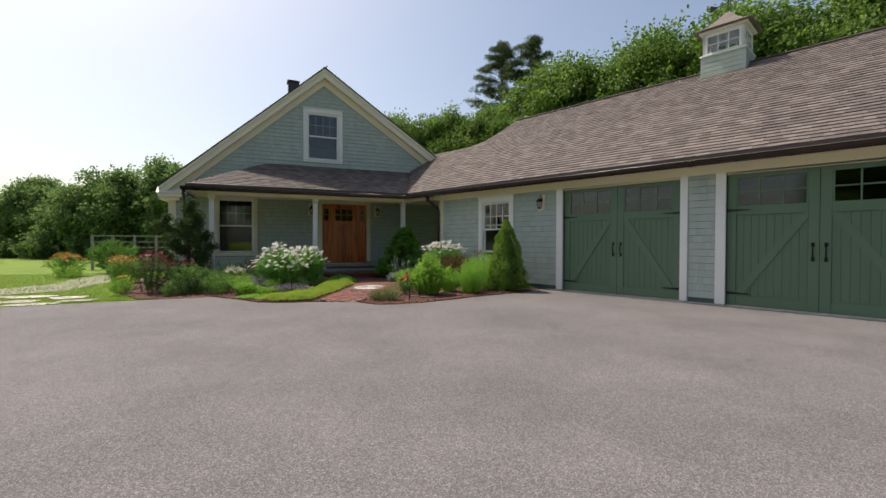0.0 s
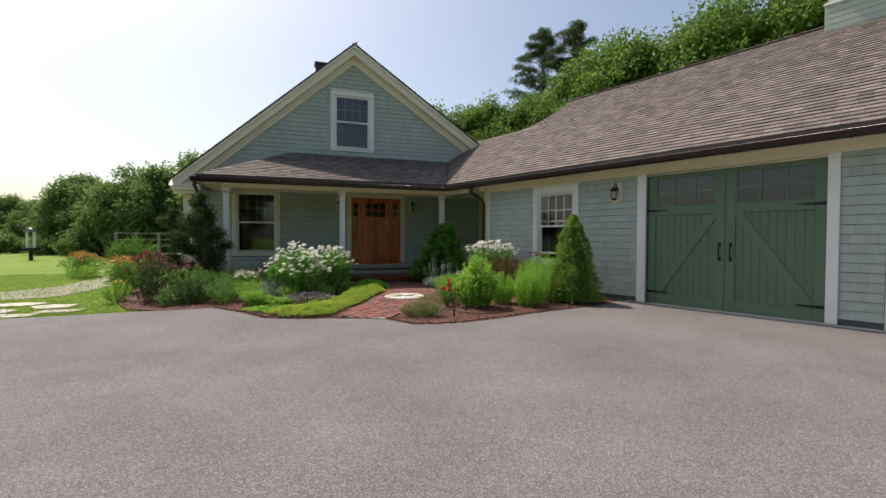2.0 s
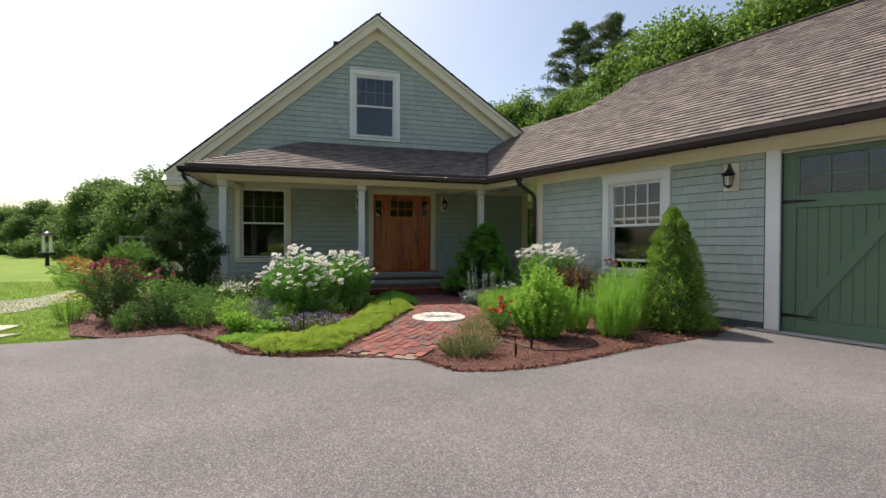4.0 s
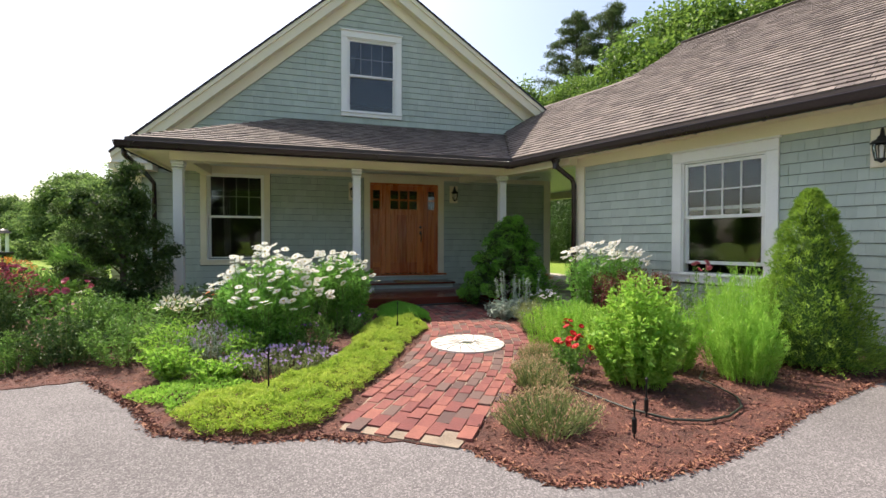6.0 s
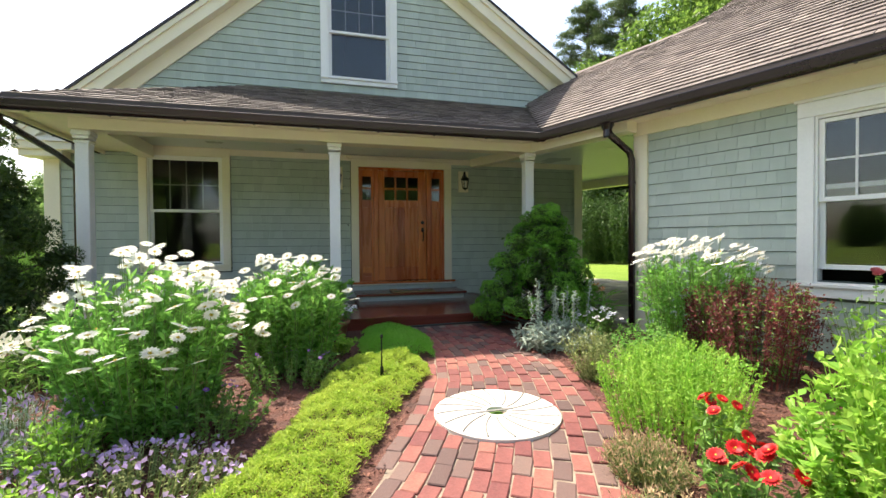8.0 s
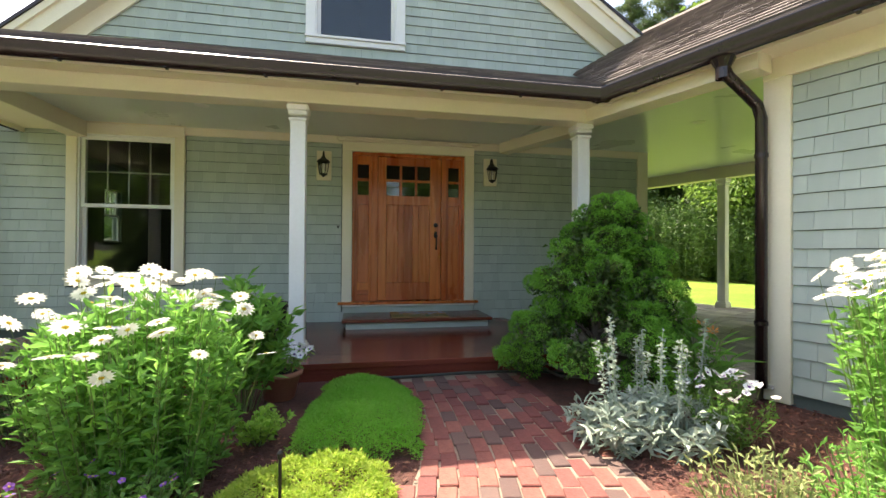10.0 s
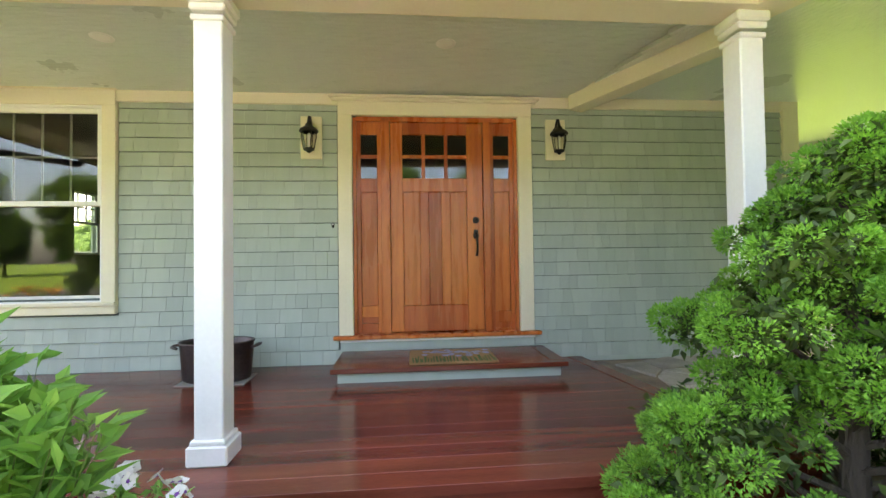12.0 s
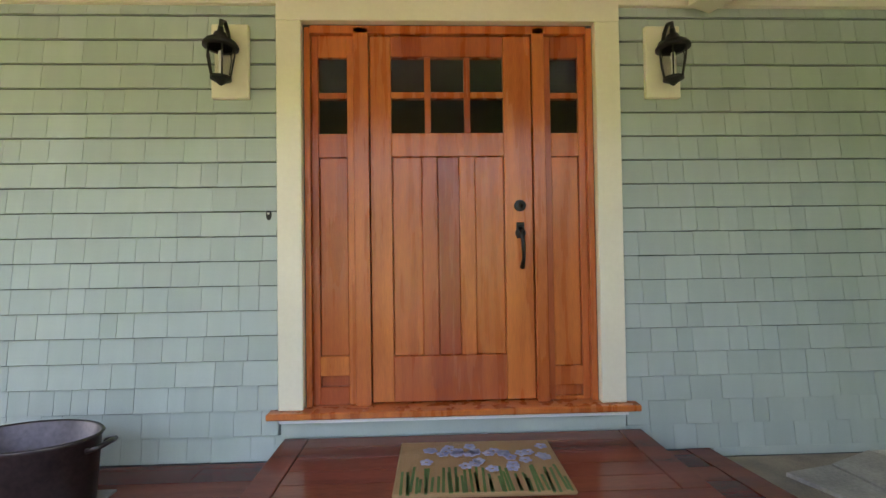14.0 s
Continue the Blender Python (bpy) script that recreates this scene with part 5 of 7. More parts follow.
def flowers_at(parent, kind, P, rg, tilt=35, scale=(0.8, 1.15), face=(0, 0), eyes=True):
    a, b = flower_mesh(kind)
    for p in P:
        m = pose(*p, face[0], face[1]) @ pose(0, 0, 0, rg.uniform(-tilt, tilt), rg.uniform(-tilt, tilt), rg.uniform(0, 360)) @ Matrix.Diagonal((*[rg.uniform(*scale)] * 3, 1))
        f = part("flower", a, None, parent, m=m)
        if eyes:
            part("eye", b, None, f)


def stalks(rg, n, rx, ry, h, spread=0.3, flat=0.35):
    t, r = rg.uniform(0, 2 * np.pi, n), np.sqrt(rg.uniform(0, 1, n))
    tip = np.stack([rx * r * np.cos(t), ry * r * np.sin(t), h * (1 - flat * r**2) * rg.uniform(0.82, 1.0, n)], 1)
    base = np.stack([tip[:, 0] * spread, tip[:, 1] * spread, np.zeros(n)], 1)
    return base, tip


def bushy(name, x, y, label, category, rx, ry, h, n=40, per=24, L=0.06, W=0.022, mat=None, stem=None, seed=1, low=0.2, lift=0.4, bend=0.25, spread=0.3, flat=0.35, group="", z=0.012):
    """A plant of many stalks set with leaves. Returns the thing and the stalk tips."""
    rg = np.random.default_rng(seed)
    o = thing(name, pose(x, y, z), label, category, group)
    base, tip = stalks(rg, n, rx, ry, h, spread, flat)
    stem_ribbons("stem_growth", base, tip, 0.008, stem or L_STEM, o, rg)
    u = rg.uniform(low, 1.0, (n, per, 1))
    P = base[:, None] + (tip - base)[:, None] * np.concatenate([u**1.15, u**1.15, u], 2) + rg.normal(size=(n, per, 3)) * 0.008
    out = rg.normal(size=(n, per, 3)) * [1, 1, 0.5] + unit(tip)[:, None] * lift + np.array([0, 0, lift])
    leaf_cloud("foliage", P.reshape(-1, 3), out.reshape(-1, 3), L * rg.uniform(0.6, 1.15, n * per), W * rg.uniform(0.7, 1.1, n * per), mat or L_GREEN, o, rg, bend=bend)
    return o, tip, rg


def top_of(tip, rg, k, up=0.02):
    i = np.argsort(-(tip[:, 2] + rg.uniform(0, 0.1, len(tip))))[:k]
    return tip[i] + np.array([0, 0, up])


def inside_poly(poly, x, y):
    q, ins = np.array(poly), np.zeros(len(x), bool)
    for (x0, y0), (x1, y1) in zip(q, np.roll(q, -1, 0)):
        c = (y0 > y) != (y1 > y)
        with np.errstate(divide="ignore", invalid="ignore"):
            ins ^= c & (x < (x1 - x0) * (y - y0) / (y1 - y0) + x0)
    return ins


def edge_far(poly, x, y):
    q, d = np.array(poly), np.full(len(x), 1e9)
    for a, b in zip(q, np.roll(q, -1, 0)):
        ab = b - a
        t = np.clip(((x - a[0]) * ab[0] + (y - a[1]) * ab[1]) / (ab @ ab), 0, 1)
        d = np.minimum(d, np.hypot(x - a[0] - t * ab[0], y - a[1] - t * ab[1]))
    return d


def carpet(name, poly, label, h, n, L, W, mat, seed, rise=0.18, rough=0.6):
    """A creeping mat of tiny leaves over a polygon, domed towards its middle."""
    rg = np.random.default_rng(seed)
    q = np.array(poly)
    x, y = rg.uniform(q[:, 0].min(), q[:, 0].max(), n * 3), rg.uniform(q[:, 1].min(), q[:, 1].max(), n * 3)
    k = inside_poly(poly, x, y)
    x, y = x[k][:n], y[k][:n]
    d = edge_far(poly, x, y)
    lump = np.array([noise.noise((a * 6, b * 6, seed)) + 0.6 * noise.noise((a * 15, b * 15, seed)) for a, b in zip(x, y)])
    k = d > 0.05 * (0.4 - 1.6 * lump)
    x, y, d, lump = x[k], y[k], d[k], lump[k]
    z = 0.012 + h * np.sqrt(np.clip(d / rise, 0.0, 1)) * (0.9 + rough * lump)
    P = np.stack([x, y, z * rg.uniform(0.72, 1.0, len(x))], 1)
    D = rg.normal(size=(len(x), 3)) * [1, 1, 0.45] + [0, 0, 0.75]
    o = leaf_cloud(name, P, D, L * rg.uniform(0.6, 1.2, len(x)), W, mat, None, rg, label, 0.15)
    return tagged(o, category="ground cover", kind="stuff")


# ---- conifers ----


def cypress(name, x, y, label, mat, pads, seed, scale=1.0, z=0.012, size=1.0, per=260):
    """Hinoki cypress: trunk, limbs and layered pads of spray; pads are (x, y, z, radius)."""
    rg = np.random.default_rng(seed)
    o = thing(name, pose(x, y, z), label, "shrub")
    hmax = max(p[2] for p in pads)
    part("trunk", Shape().tube([(0, 0, 0), (0.02, 0.01, hmax * 0.4), (-0.01, 0.0, hmax * 0.75), (0, 0, hmax)], [0.05, 0.04, 0.025, 0.01], 8), M_BARK, o)
    P, D = [], []
    for px, py, pz, r in pads:
        part("limb", Shape().tube([(0, 0, max(0.05, pz - 0.25)), (px * 0.5, py * 0.5, pz - 0.13), (px, py, pz)], [0.016, 0.012, 0.006], 5), M_BARK, o)
        for k in range(int(12 * (r / 0.2) ** 1.5) + 4):
            u = unit(rg.normal(size=3) * [1, 1, 0.7] + [px * 0.8, py * 0.8, 0.3])
            c = np.array([px, py, pz]) + u * r * rg.uniform(0.75, 1.0) * [1, 1, 0.58]
            n, tuft = per, rg.uniform(0.055, 0.085) * size
            d = unit(rg.normal(size=(n, 3)) + u * 0.7 + [0, 0, 0.2])
            P.append(c + d * tuft * rg.uniform(0.6, 0.95, (n, 1)))
            D.append(d + rg.normal(size=(n, 3)) * 0.3)
    P, D = np.concatenate(P), np.concatenate(D)
    leaf_cloud("spray", P, D, 0.022 * size * rg.uniform(0.6, 1.2, len(P)), 0.011 * size, mat, o, rg, bend=-0.1)
    # older, darker growth inside the pads; its dark colour also puts shade in gaps
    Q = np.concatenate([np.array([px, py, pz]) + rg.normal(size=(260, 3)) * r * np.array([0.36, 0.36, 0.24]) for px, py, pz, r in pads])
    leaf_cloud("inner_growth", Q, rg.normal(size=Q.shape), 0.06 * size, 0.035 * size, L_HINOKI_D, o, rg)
    return o


def pads_for(rg, h, r, n, lean=0.0):
    out = []
    for k in range(n):
        f = (k + 0.5) / n
        z = h * (0.08 + 0.9 * f)
        rr = r * (1.05 - f) ** 0.8 * rg.uniform(0.8, 1.12)
        t = k * 2.4 + rg.uniform(-0.4, 0.4)
        d = rr * rg.uniform(0.45, 0.85)
        out.append((d * math.cos(t) + lean * f, d * math.sin(t), z, max(0.11, 0.20 * (1.25 - f * 0.6)) * rg.uniform(0.85, 1.2)))
    out.append((lean, 0, h * 0.97, 0.1))
    return out


rg_ = np.random.default_rng(21)
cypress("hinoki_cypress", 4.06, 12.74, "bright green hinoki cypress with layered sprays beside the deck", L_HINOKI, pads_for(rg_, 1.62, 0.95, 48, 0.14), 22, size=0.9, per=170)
gnarled = [(-0.5, 0.1, 1.8, 0.14), (-0.6, 0.0, 1.62, 0.17), (-0.4, 0.15, 1.5, 0.19), (0.1, 0.0, 2.2, 0.13), (0.0, 0.0, 2.02, 0.16), (0.2, -0.1, 1.86, 0.18)]
for k in range(30):
    z_ = 0.12 + 1.62 * (k + 0.5) / 30
    r_, t_ = (0.7 if z_ < 1.2 else 0.7 - 0.75 * (z_ - 1.2)) * rg_.uniform(0.35, 0.95), k * 2.4 + rg_.uniform(-0.5, 0.5)
    gnarled.append((r_ * math.cos(t_), r_ * math.sin(t_), z_, rg_.uniform(0.13, 0.25)))
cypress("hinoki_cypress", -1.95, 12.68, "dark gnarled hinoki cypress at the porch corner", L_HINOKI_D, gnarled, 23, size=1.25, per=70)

sp = thing("dwarf_spruce", pose(5.42, 8.5, 0.012), "cone-shaped dwarf Alberta spruce in front of the garage wall", "shrub")
part("trunk", Shape().tube([(0, 0, 0), (0, 0, 1.5)], [0.05, 0.01], 8), M_BARK, sp)
rg = np.random.default_rng(31)
n = 30000
f = rg.uniform(0, 1, n) ** 1.35
t = rg.uniform(0, 2 * np.pi, n)
lump = np.array([noise.noise((3.2 * math.cos(a) * (1 - b), 3.2 * math.sin(a) * (1 - b), b * 7)) for a, b in zip(t, f)])
fine = np.array([noise.noise((11 * math.cos(a) * (1 - b), 11 * math.sin(a) * (1 - b), b * 17)) for a, b in zip(t, f)])
r = 0.5 * (1 - f) ** 0.66 * (1 + 0.24 * lump + 0.46 * fine) * rg.uniform(0.82, 1.0, n) + 0.01
P = np.stack([r * np.cos(t), r * np.sin(t), 0.04 + 1.66 * f], 1)
D = np.stack([np.cos(t), np.sin(t), np.full(n, 0.75)], 1) + rg.normal(size=(n, 3)) * 0.55
leaf_cloud("needle_growth", P, D, 0.045 * rg.uniform(0.6, 1.2, n), 0.011, L_SPRUCE, sp, rg, bend=0.0)
# solid core whose dark colour stands in for shade between the needles
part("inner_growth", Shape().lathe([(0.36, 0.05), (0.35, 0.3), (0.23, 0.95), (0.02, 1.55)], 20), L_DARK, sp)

# ---- bed left of the path ----


def daisies(x, y, label, rx, ry, h, n, nf, seed, flat=0.3):
    o, tip, rg = bushy("shasta_daisy", x, y, label, "flowering plant", rx, ry, h * 0.92, n, 46, 0.082, 0.026, L_DAISY, seed=seed, low=0.08, lift=0.5, flat=flat, group="shasta daisies", spread=0.68)
    b, tp = stalks(rg, nf, rx * 1.2, ry * 1.2, h * 1.06, 0.6, min(0.5, flat * 1.2))
    stem_ribbons("stem_growth", b + (tp - b) * 0.6, tp, 0.005, L_STEM, o, rg)
    flowers_at(o, "daisy", tp, rg, 24, (0.95, 1.35), (-26, -12))
    return o


daisies(0.24, 10.5, "tall shasta daisies in full white bloom", 0.56, 0.52, 1.14, 200, 165, 41, 0.42)
daisies(1.0, 11.62, "tall shasta daisies in white bloom beside the porch post", 0.5, 0.46, 1.06, 190, 80, 42)
daisies(4.7, 10.72, "dense white shasta daisies against the garage wall", 0.58, 0.4, 1.16, 110, 130, 43, 0.12)

THYME = [(-0.22, 8.6), (0.05, 8.36), (0.36, 8.24), (0.66, 8.18), (0.84, 8.4), (1.12, 8.95), (1.4, 9.4), (1.62, 9.95), (1.85, 10.5), (2.2, 11.0), (2.22, 11.5), (1.9, 11.75), (1.5, 11.6), (1.25, 11.1), (1.1, 10.4), (0.85, 9.65), (0.3, 9.1), (-0.1, 9.0)]
carpet("creeping_thyme", THYME, "lime-green creeping thyme along the brick path", 0.12, 70000, 0.034, 0.0075, L_THYME, 51)
carpet("creeping_thyme", [(1.62, 11.78), (2.0, 11.66), (2.36, 11.62), (2.5, 12.1), (2.48, 12.6), (2.3, 13.0), (1.95, 13.12), (1.75, 12.95), (1.66, 12.3)], "bright green mossy mound beside the deck", 0.17, 36000, 0.03, 0.006, L_MOUND, 52, rise=0.3, rough=0.12)
carpet("ground_cover", [(-0.65, 9.2), (-0.2, 8.75), (-0.1, 9.1), (0.3, 9.2), (0.1, 9.45), (-0.4, 9.5)], "low green ground cover at the bed's edge", 0.06, 2400, 0.04, 0.015, L_LIME, 53)
lv, tp, rg = bushy("lavender", 0.42, 9.62, "low lilac-flowering thyme clump on the mulch", "flowering plant", 0.52, 0.36, 0.22, 260, 12, 0.03, 0.009, L_LAV, seed=61, flat=0.4, spread=0.8)
leaf_cloud("blossom", tp[:, :] + rg.normal(size=tp.shape) * 0.01, rg.normal(size=tp.shape) + [0, 0, 1.2], 0.036, 0.028, P_LILAC, lv, rg)
lv, tp, rg = bushy("lavender", -0.25, 10.1, "grey-green lavender with pale blue spikes", "flowering plant", 0.42, 0.36, 0.4, 150, 16, 0.05, 0.007, L_SILVER, seed=62, flat=0.4, spread=0.6)
leaf_cloud("blossom", tp, rg.normal(size=tp.shape) * 0.3 + [0, 0, 1], 0.05, 0.014, P_LILAC, lv, rg)
bushy("perennial", 0.1, 9.85, "bright green leafy perennial", "plant", 0.22, 0.2, 0.36, 40, 22, 0.05, 0.02, L_LIME, seed=63, low=0.05)
bushy("perennial", -0.45, 9.6, "bright green leafy perennial beside the lavender", "plant", 0.26, 0.22, 0.34, 50, 22, 0.055, 0.025, L_LIME, seed=163, low=0.05)
bushy("perennial", -0.12, 9.42, "bright green low spreading perennial", "plant", 0.2, 0.14, 0.2, 36, 16, 0.05, 0.024, L_LIME, seed=164, low=0.05)
bushy("perennial", -0.55, 10.0, "bright green feathery perennial behind the lavender", "plant", 0.32, 0.3, 0.5, 70, 24, 0.05, 0.016, L_LIME, seed=165, low=0.05)
bushy("perennial", 0.02, 9.5, "bright green low leafy perennial", "plant", 0.22, 0.16, 0.2, 40, 16, 0.045, 0.025, L_LIME, seed=64, low=0.05)
pn, tp, rg = bushy("pansy", 1.02, 11.12, "dark green foliage with small violet flowers", "flowering plant", 0.42, 0.28, 0.3, 60, 20, 0.04, 0.018, L_GREEN, seed=65, low=0.05, spread=0.7)
flowers_at(pn, "pansy", top_of(tp, rg, 16), rg, 40)
pn, tp, rg = bushy("pansy", 0.62, 10.32, "dark green foliage with violet flowers under the daisies", "flowering plant", 0.36, 0.25, 0.3, 60, 20, 0.04, 0.018, L_GREEN, seed=66, low=0.05, spread=0.7)
flowers_at(pn, "pansy", top_of(tp, rg, 16), rg, 40)
pn, tp, rg = bushy("pansy", 1.14, 11.72, "violet pansies among green leaves under the daisies", "flowering plant", 0.2, 0.14, 0.3, 40, 18, 0.04, 0.02, L_DAISY, seed=166, low=0.05, spread=0.7)
flowers_at(pn, "pansy", top_of(tp, rg, 14), rg, 40, (1.0, 1.4))
ll, tp, rg = bushy("lily", -0.75, 10.85, "cream-white lilies above dark strappy leaves", "flowering plant", 0.28, 0.25, 0.6, 18, 24, 0.12, 0.018, L_GREEN, seed=67, low=0.1)
flowers_at(ll, "lily", top_of(tp, rg, 13, 0.0), rg, 60, (0.9, 1.2))
gl_, tp, rg = bushy("gaillardia", -0.42, 11.2, "orange and red blanket flowers", "flowering plant", 0.2, 0.2, 0.6, 16, 18, 0.07, 0.014, L_GREEN, seed=68)
flowers_at(gl_, "gaillardia", top_of(tp, rg, 8), rg, 40)
for k, (x, y, s, h, mt) in enumerate(((-1.05, 10.35, 0.42, 0.5, L_GREEN), (-1.6, 10.5, 0.42, 0.46, L_DARK), (-1.35, 11.2, 0.5, 0.62, L_GREEN), (-0.95, 11.7, 0.5, 0.7, L_DARK), (-0.4, 12.1, 0.55, 0.75, L_DARK), (0.1, 12.4, 0.5, 0.6, L_DARK), (-1.75, 11.6, 0.45, 0.6, L_GREEN))):
    bushy("low_shrub", x, y, "low green leafy shrub over the mulch", "shrub", s, s * 0.9, h, 70, 30, 0.05, 0.022, mt, seed=70 + k, low=0.05, spread=0.5, group="low shrubs in the bed")
bushy("box_ball", -1.95, 10.28, "small clipped round green shrub", "shrub", 0.23, 0.22, 0.38, 60, 34, 0.035, 0.014, L_GREEN, seed=80, low=0.03, spread=0.75, flat=0.6)
rs, tp, rg = bushy("rose_bush", -2.45, 11.0, "rose bush with pink blooms and wine-red leaves", "shrub", 0.5, 0.5, 0.95, 80, 30, 0.055, 0.028, L_DARK, seed=81, low=0.1, spread=0.45)
flowers_at(rs, "rose", top_of(tp, rg, 26), rg, 60, (0.9, 1.5), eyes=False)
leaf_cloud("young_growth", np.repeat(tp, 5, 0) + rg.normal(size=(len(tp) * 5, 3)) * 0.04, rg.normal(size=(len(tp) * 5, 3)) + [0, 0, 0.8], 0.05, 0.024, L_RED, rs, rg)
rs, tp, rg = bushy("rose_bush", -1.75, 10.95, "rose bush with a few pink blooms", "shrub", 0.45, 0.4, 0.75, 60, 28, 0.055, 0.028, L_GREEN, seed=82, low=0.1, spread=0.45)
flowers_at(rs, "rose", top_of(tp, rg, 10), rg, 60, (0.9, 1.5), eyes=False)
yl, tp, rg = bushy("coreopsis", -3.05, 11.2, "yellow-green mound of coreopsis", "flowering plant", 0.3, 0.3, 0.42, 70, 22, 0.05, 0.012, L_LIME, seed=83, low=0.05, spread=0.6)
flowers_at(yl, "coreopsis", top_of(tp, rg, 22), rg, 40)
og, tp, rg = bushy("daylily", -6.3, 18.3, "orange daylilies above strappy leaves", "flowering plant", 0.7, 0.6, 0.75, 60, 14, 0.25, 0.02, L_GREEN, seed=84, low=0.05)
flowers_at(og, "daylily", top_of(tp, rg, 40), rg, 50, (1.2, 1.8), eyes=False)
bushy("coreopsis", -6.0, 17.3, "yellow-green mound of coreopsis", "flowering plant", 0.45, 0.4, 0.4, 60, 20, 0.07, 0.02, L_LIME, seed=85, low=0.05, spread=0.6)
og, tp, rg = bushy("daylily", -3.4, 12.6, "orange daylilies above strappy leaves", "flowering plant", 0.5, 0.5, 0.85, 50, 14, 0.22, 0.018, L_GREEN, seed=86, low=0.05)
flowers_at(og, "daylily", top_of(tp, rg, 26), rg, 50, (1.0, 1.5), eyes=False)
bushy("ornamental_grass", -5.3, 19.3, "fountain of green ornamental grass", "grass", 0.75, 0.7, 1.2, 160, 8, 0.4, 0.018, L_GREEN, seed=87, low=0.1, lift=1.2, bend=0.5, spread=0.25)
bushy("ornamental_grass", -3.6, 14.2, "fountain of green ornamental grass", "grass", 0.45, 0.45, 0.62, 120, 8, 0.35, 0.016, L_GREEN, seed=88, low=0.1, lift=1.2, bend=0.5, spread=0.25)
ab, tp, rg = bushy("astilbe", -1.5, 12.9, "pale cream astilbe plumes", "flowering plant", 0.25, 0.2, 0.62, 16, 18, 0.07, 0.03, L_DARK, seed=89)
leaf_cloud("plume", np.repeat(tp, 60, 0) + rg.normal(size=(len(tp) * 60, 3)) * [0.018, 0.018, 0.06], rg.normal(size=(len(tp) * 60, 3)) + [0, 0, 1], 0.02, 0.01, P_CREAM, ab, rg)

# ---- bed right of the path ----
bushy("lime_shrub", 3.34, 8.42, "lime-green leafy shrub in bark mulch", "shrub", 0.42, 0.42, 0.98, 170, 36, 0.064, 0.03, L_LIME, L_LIME, seed=101, low=0.08, lift=0.5, spread=0.5, flat=0.6)
for k, (x, y, s, h) in enumerate(((4.46, 8.5, 0.4, 0.86), (4.92, 8.8, 0.4, 1.0), (4.3, 8.25, 0.3, 0.62), (4.0, 8.75, 0.28, 0.6))):
    bushy("feathery_cosmos", x, y, "feathery bright green foliage plant", "plant", s, s, h * 1.05, 80, 100, 0.055, 0.007, L_FEATHER, L_FEATHER, seed=102 + k, low=0.06, lift=0.9, spread=0.62, flat=0.45, bend=0.1, group="feathery plants by the garage window")
bushy("sage", 3.35, 9.55, "bright green upright leafy herb", "plant", 0.5, 0.42, 0.56, 200, 34, 0.034, 0.015, L_LIME, L_LIME, seed=106, low=0.1, lift=0.7, spread=0.75, flat=0.25)
bushy("sage", 3.75, 9.95, "bright green upright leafy herb", "plant", 0.4, 0.35, 0.5, 100, 26, 0.034, 0.015, L_LIME, L_LIME, seed=107, low=0.1, lift=0.7, spread=0.75, flat=0.25)
zn, tp, rg = bushy("zinnia", 2.86, 8.68, "red zinnias in bright bloom on the mulch", "flowering plant", 0.17, 0.17, 0.4, 20, 18, 0.06, 0.026, L_GREEN, seed=108, low=0.15)
flowers_at(zn, "zinnia", top_of(tp, rg, 12), rg, 40, (0.95, 1.25))
zn, tp, rg = bushy("zinnia", 3.05, 9.0, "red zinnias in bright bloom on the mulch", "flowering plant", 0.14, 0.14, 0.5, 14, 18, 0.06, 0.026, L_GREEN, seed=109, low=0.15)
flowers_at(zn, "zinnia", top_of(tp, rg, 7), rg, 40, (0.8, 1.1))
for k, (x, y, rx, ry, h) in enumerate(((2.15, 7.85, 0.38, 0.3, 0.25), (2.5, 8.6, 0.26, 0.34, 0.22), (2.8, 9.15, 0.2, 0.22, 0.2))):
    o, tp, rg = bushy("lavender", x, y, "dry grey-green lavender clump edging the bricks", "plant", rx, ry, h, 240, 14, 0.035, 0.005, L_LAV, seed=110 + k, low=0.05, lift=1.0, spread=0.6, flat=0.5)
    leaf_cloud("dry_bloom", np.repeat(tp, 3, 0) + rg.normal(size=(len(tp) * 3, 3)) * 0.02, rg.normal(size=(len(tp) * 3, 3)) * 0.5 + [0, 0, 1], 0.03, 0.008, L_TAN, o, rg)
sv, tp, rg = bushy("red_salvia", 4.75, 10.2, "bushy penstemon with dark wine-red stalks", "flowering plant", 0.62, 0.45, 0.85, 130, 20, 0.05, 0.016, L_GREEN, L_RED, 115, low=0.1, spread=0.7, flat=0.15)
i_ = rg.integers(0, len(tp), 6500)
leaf_cloud("red_bloom", tp[i_] * np.array([1, 1, 1]) - np.array([0, 0, 1]) * rg.uniform(0.0, 0.42, (6500, 1)) + rg.normal(size=(6500, 3)) * 0.012, rg.normal(size=(6500, 3)) + [0, 0, 1], 0.034, 0.015, L_RED, sv, rg)
rs, tp, rg = bushy("rose_bush", 5.1, 9.55, "slender rose with magenta blooms under the garage window", "shrub", 0.3, 0.3, 1.0, 26, 22, 0.05, 0.025, L_GREEN, seed=116)
flowers_at(rs, "rose", top_of(tp, rg, 7), rg, 60, (1.0, 1.4), eyes=False)
bushy("perennial", 3.45, 10.55, "yellowing green perennial at the path's edge", "plant", 0.28, 0.3, 0.45, 60, 24, 0.05, 0.014, L_LAV, seed=117, low=0.05)
bushy("perennial", 3.9, 10.5, "green leafy perennial at the path edge", "plant", 0.3, 0.3, 0.5, 60, 24, 0.05, 0.016, L_DAISY, seed=118, low=0.05)
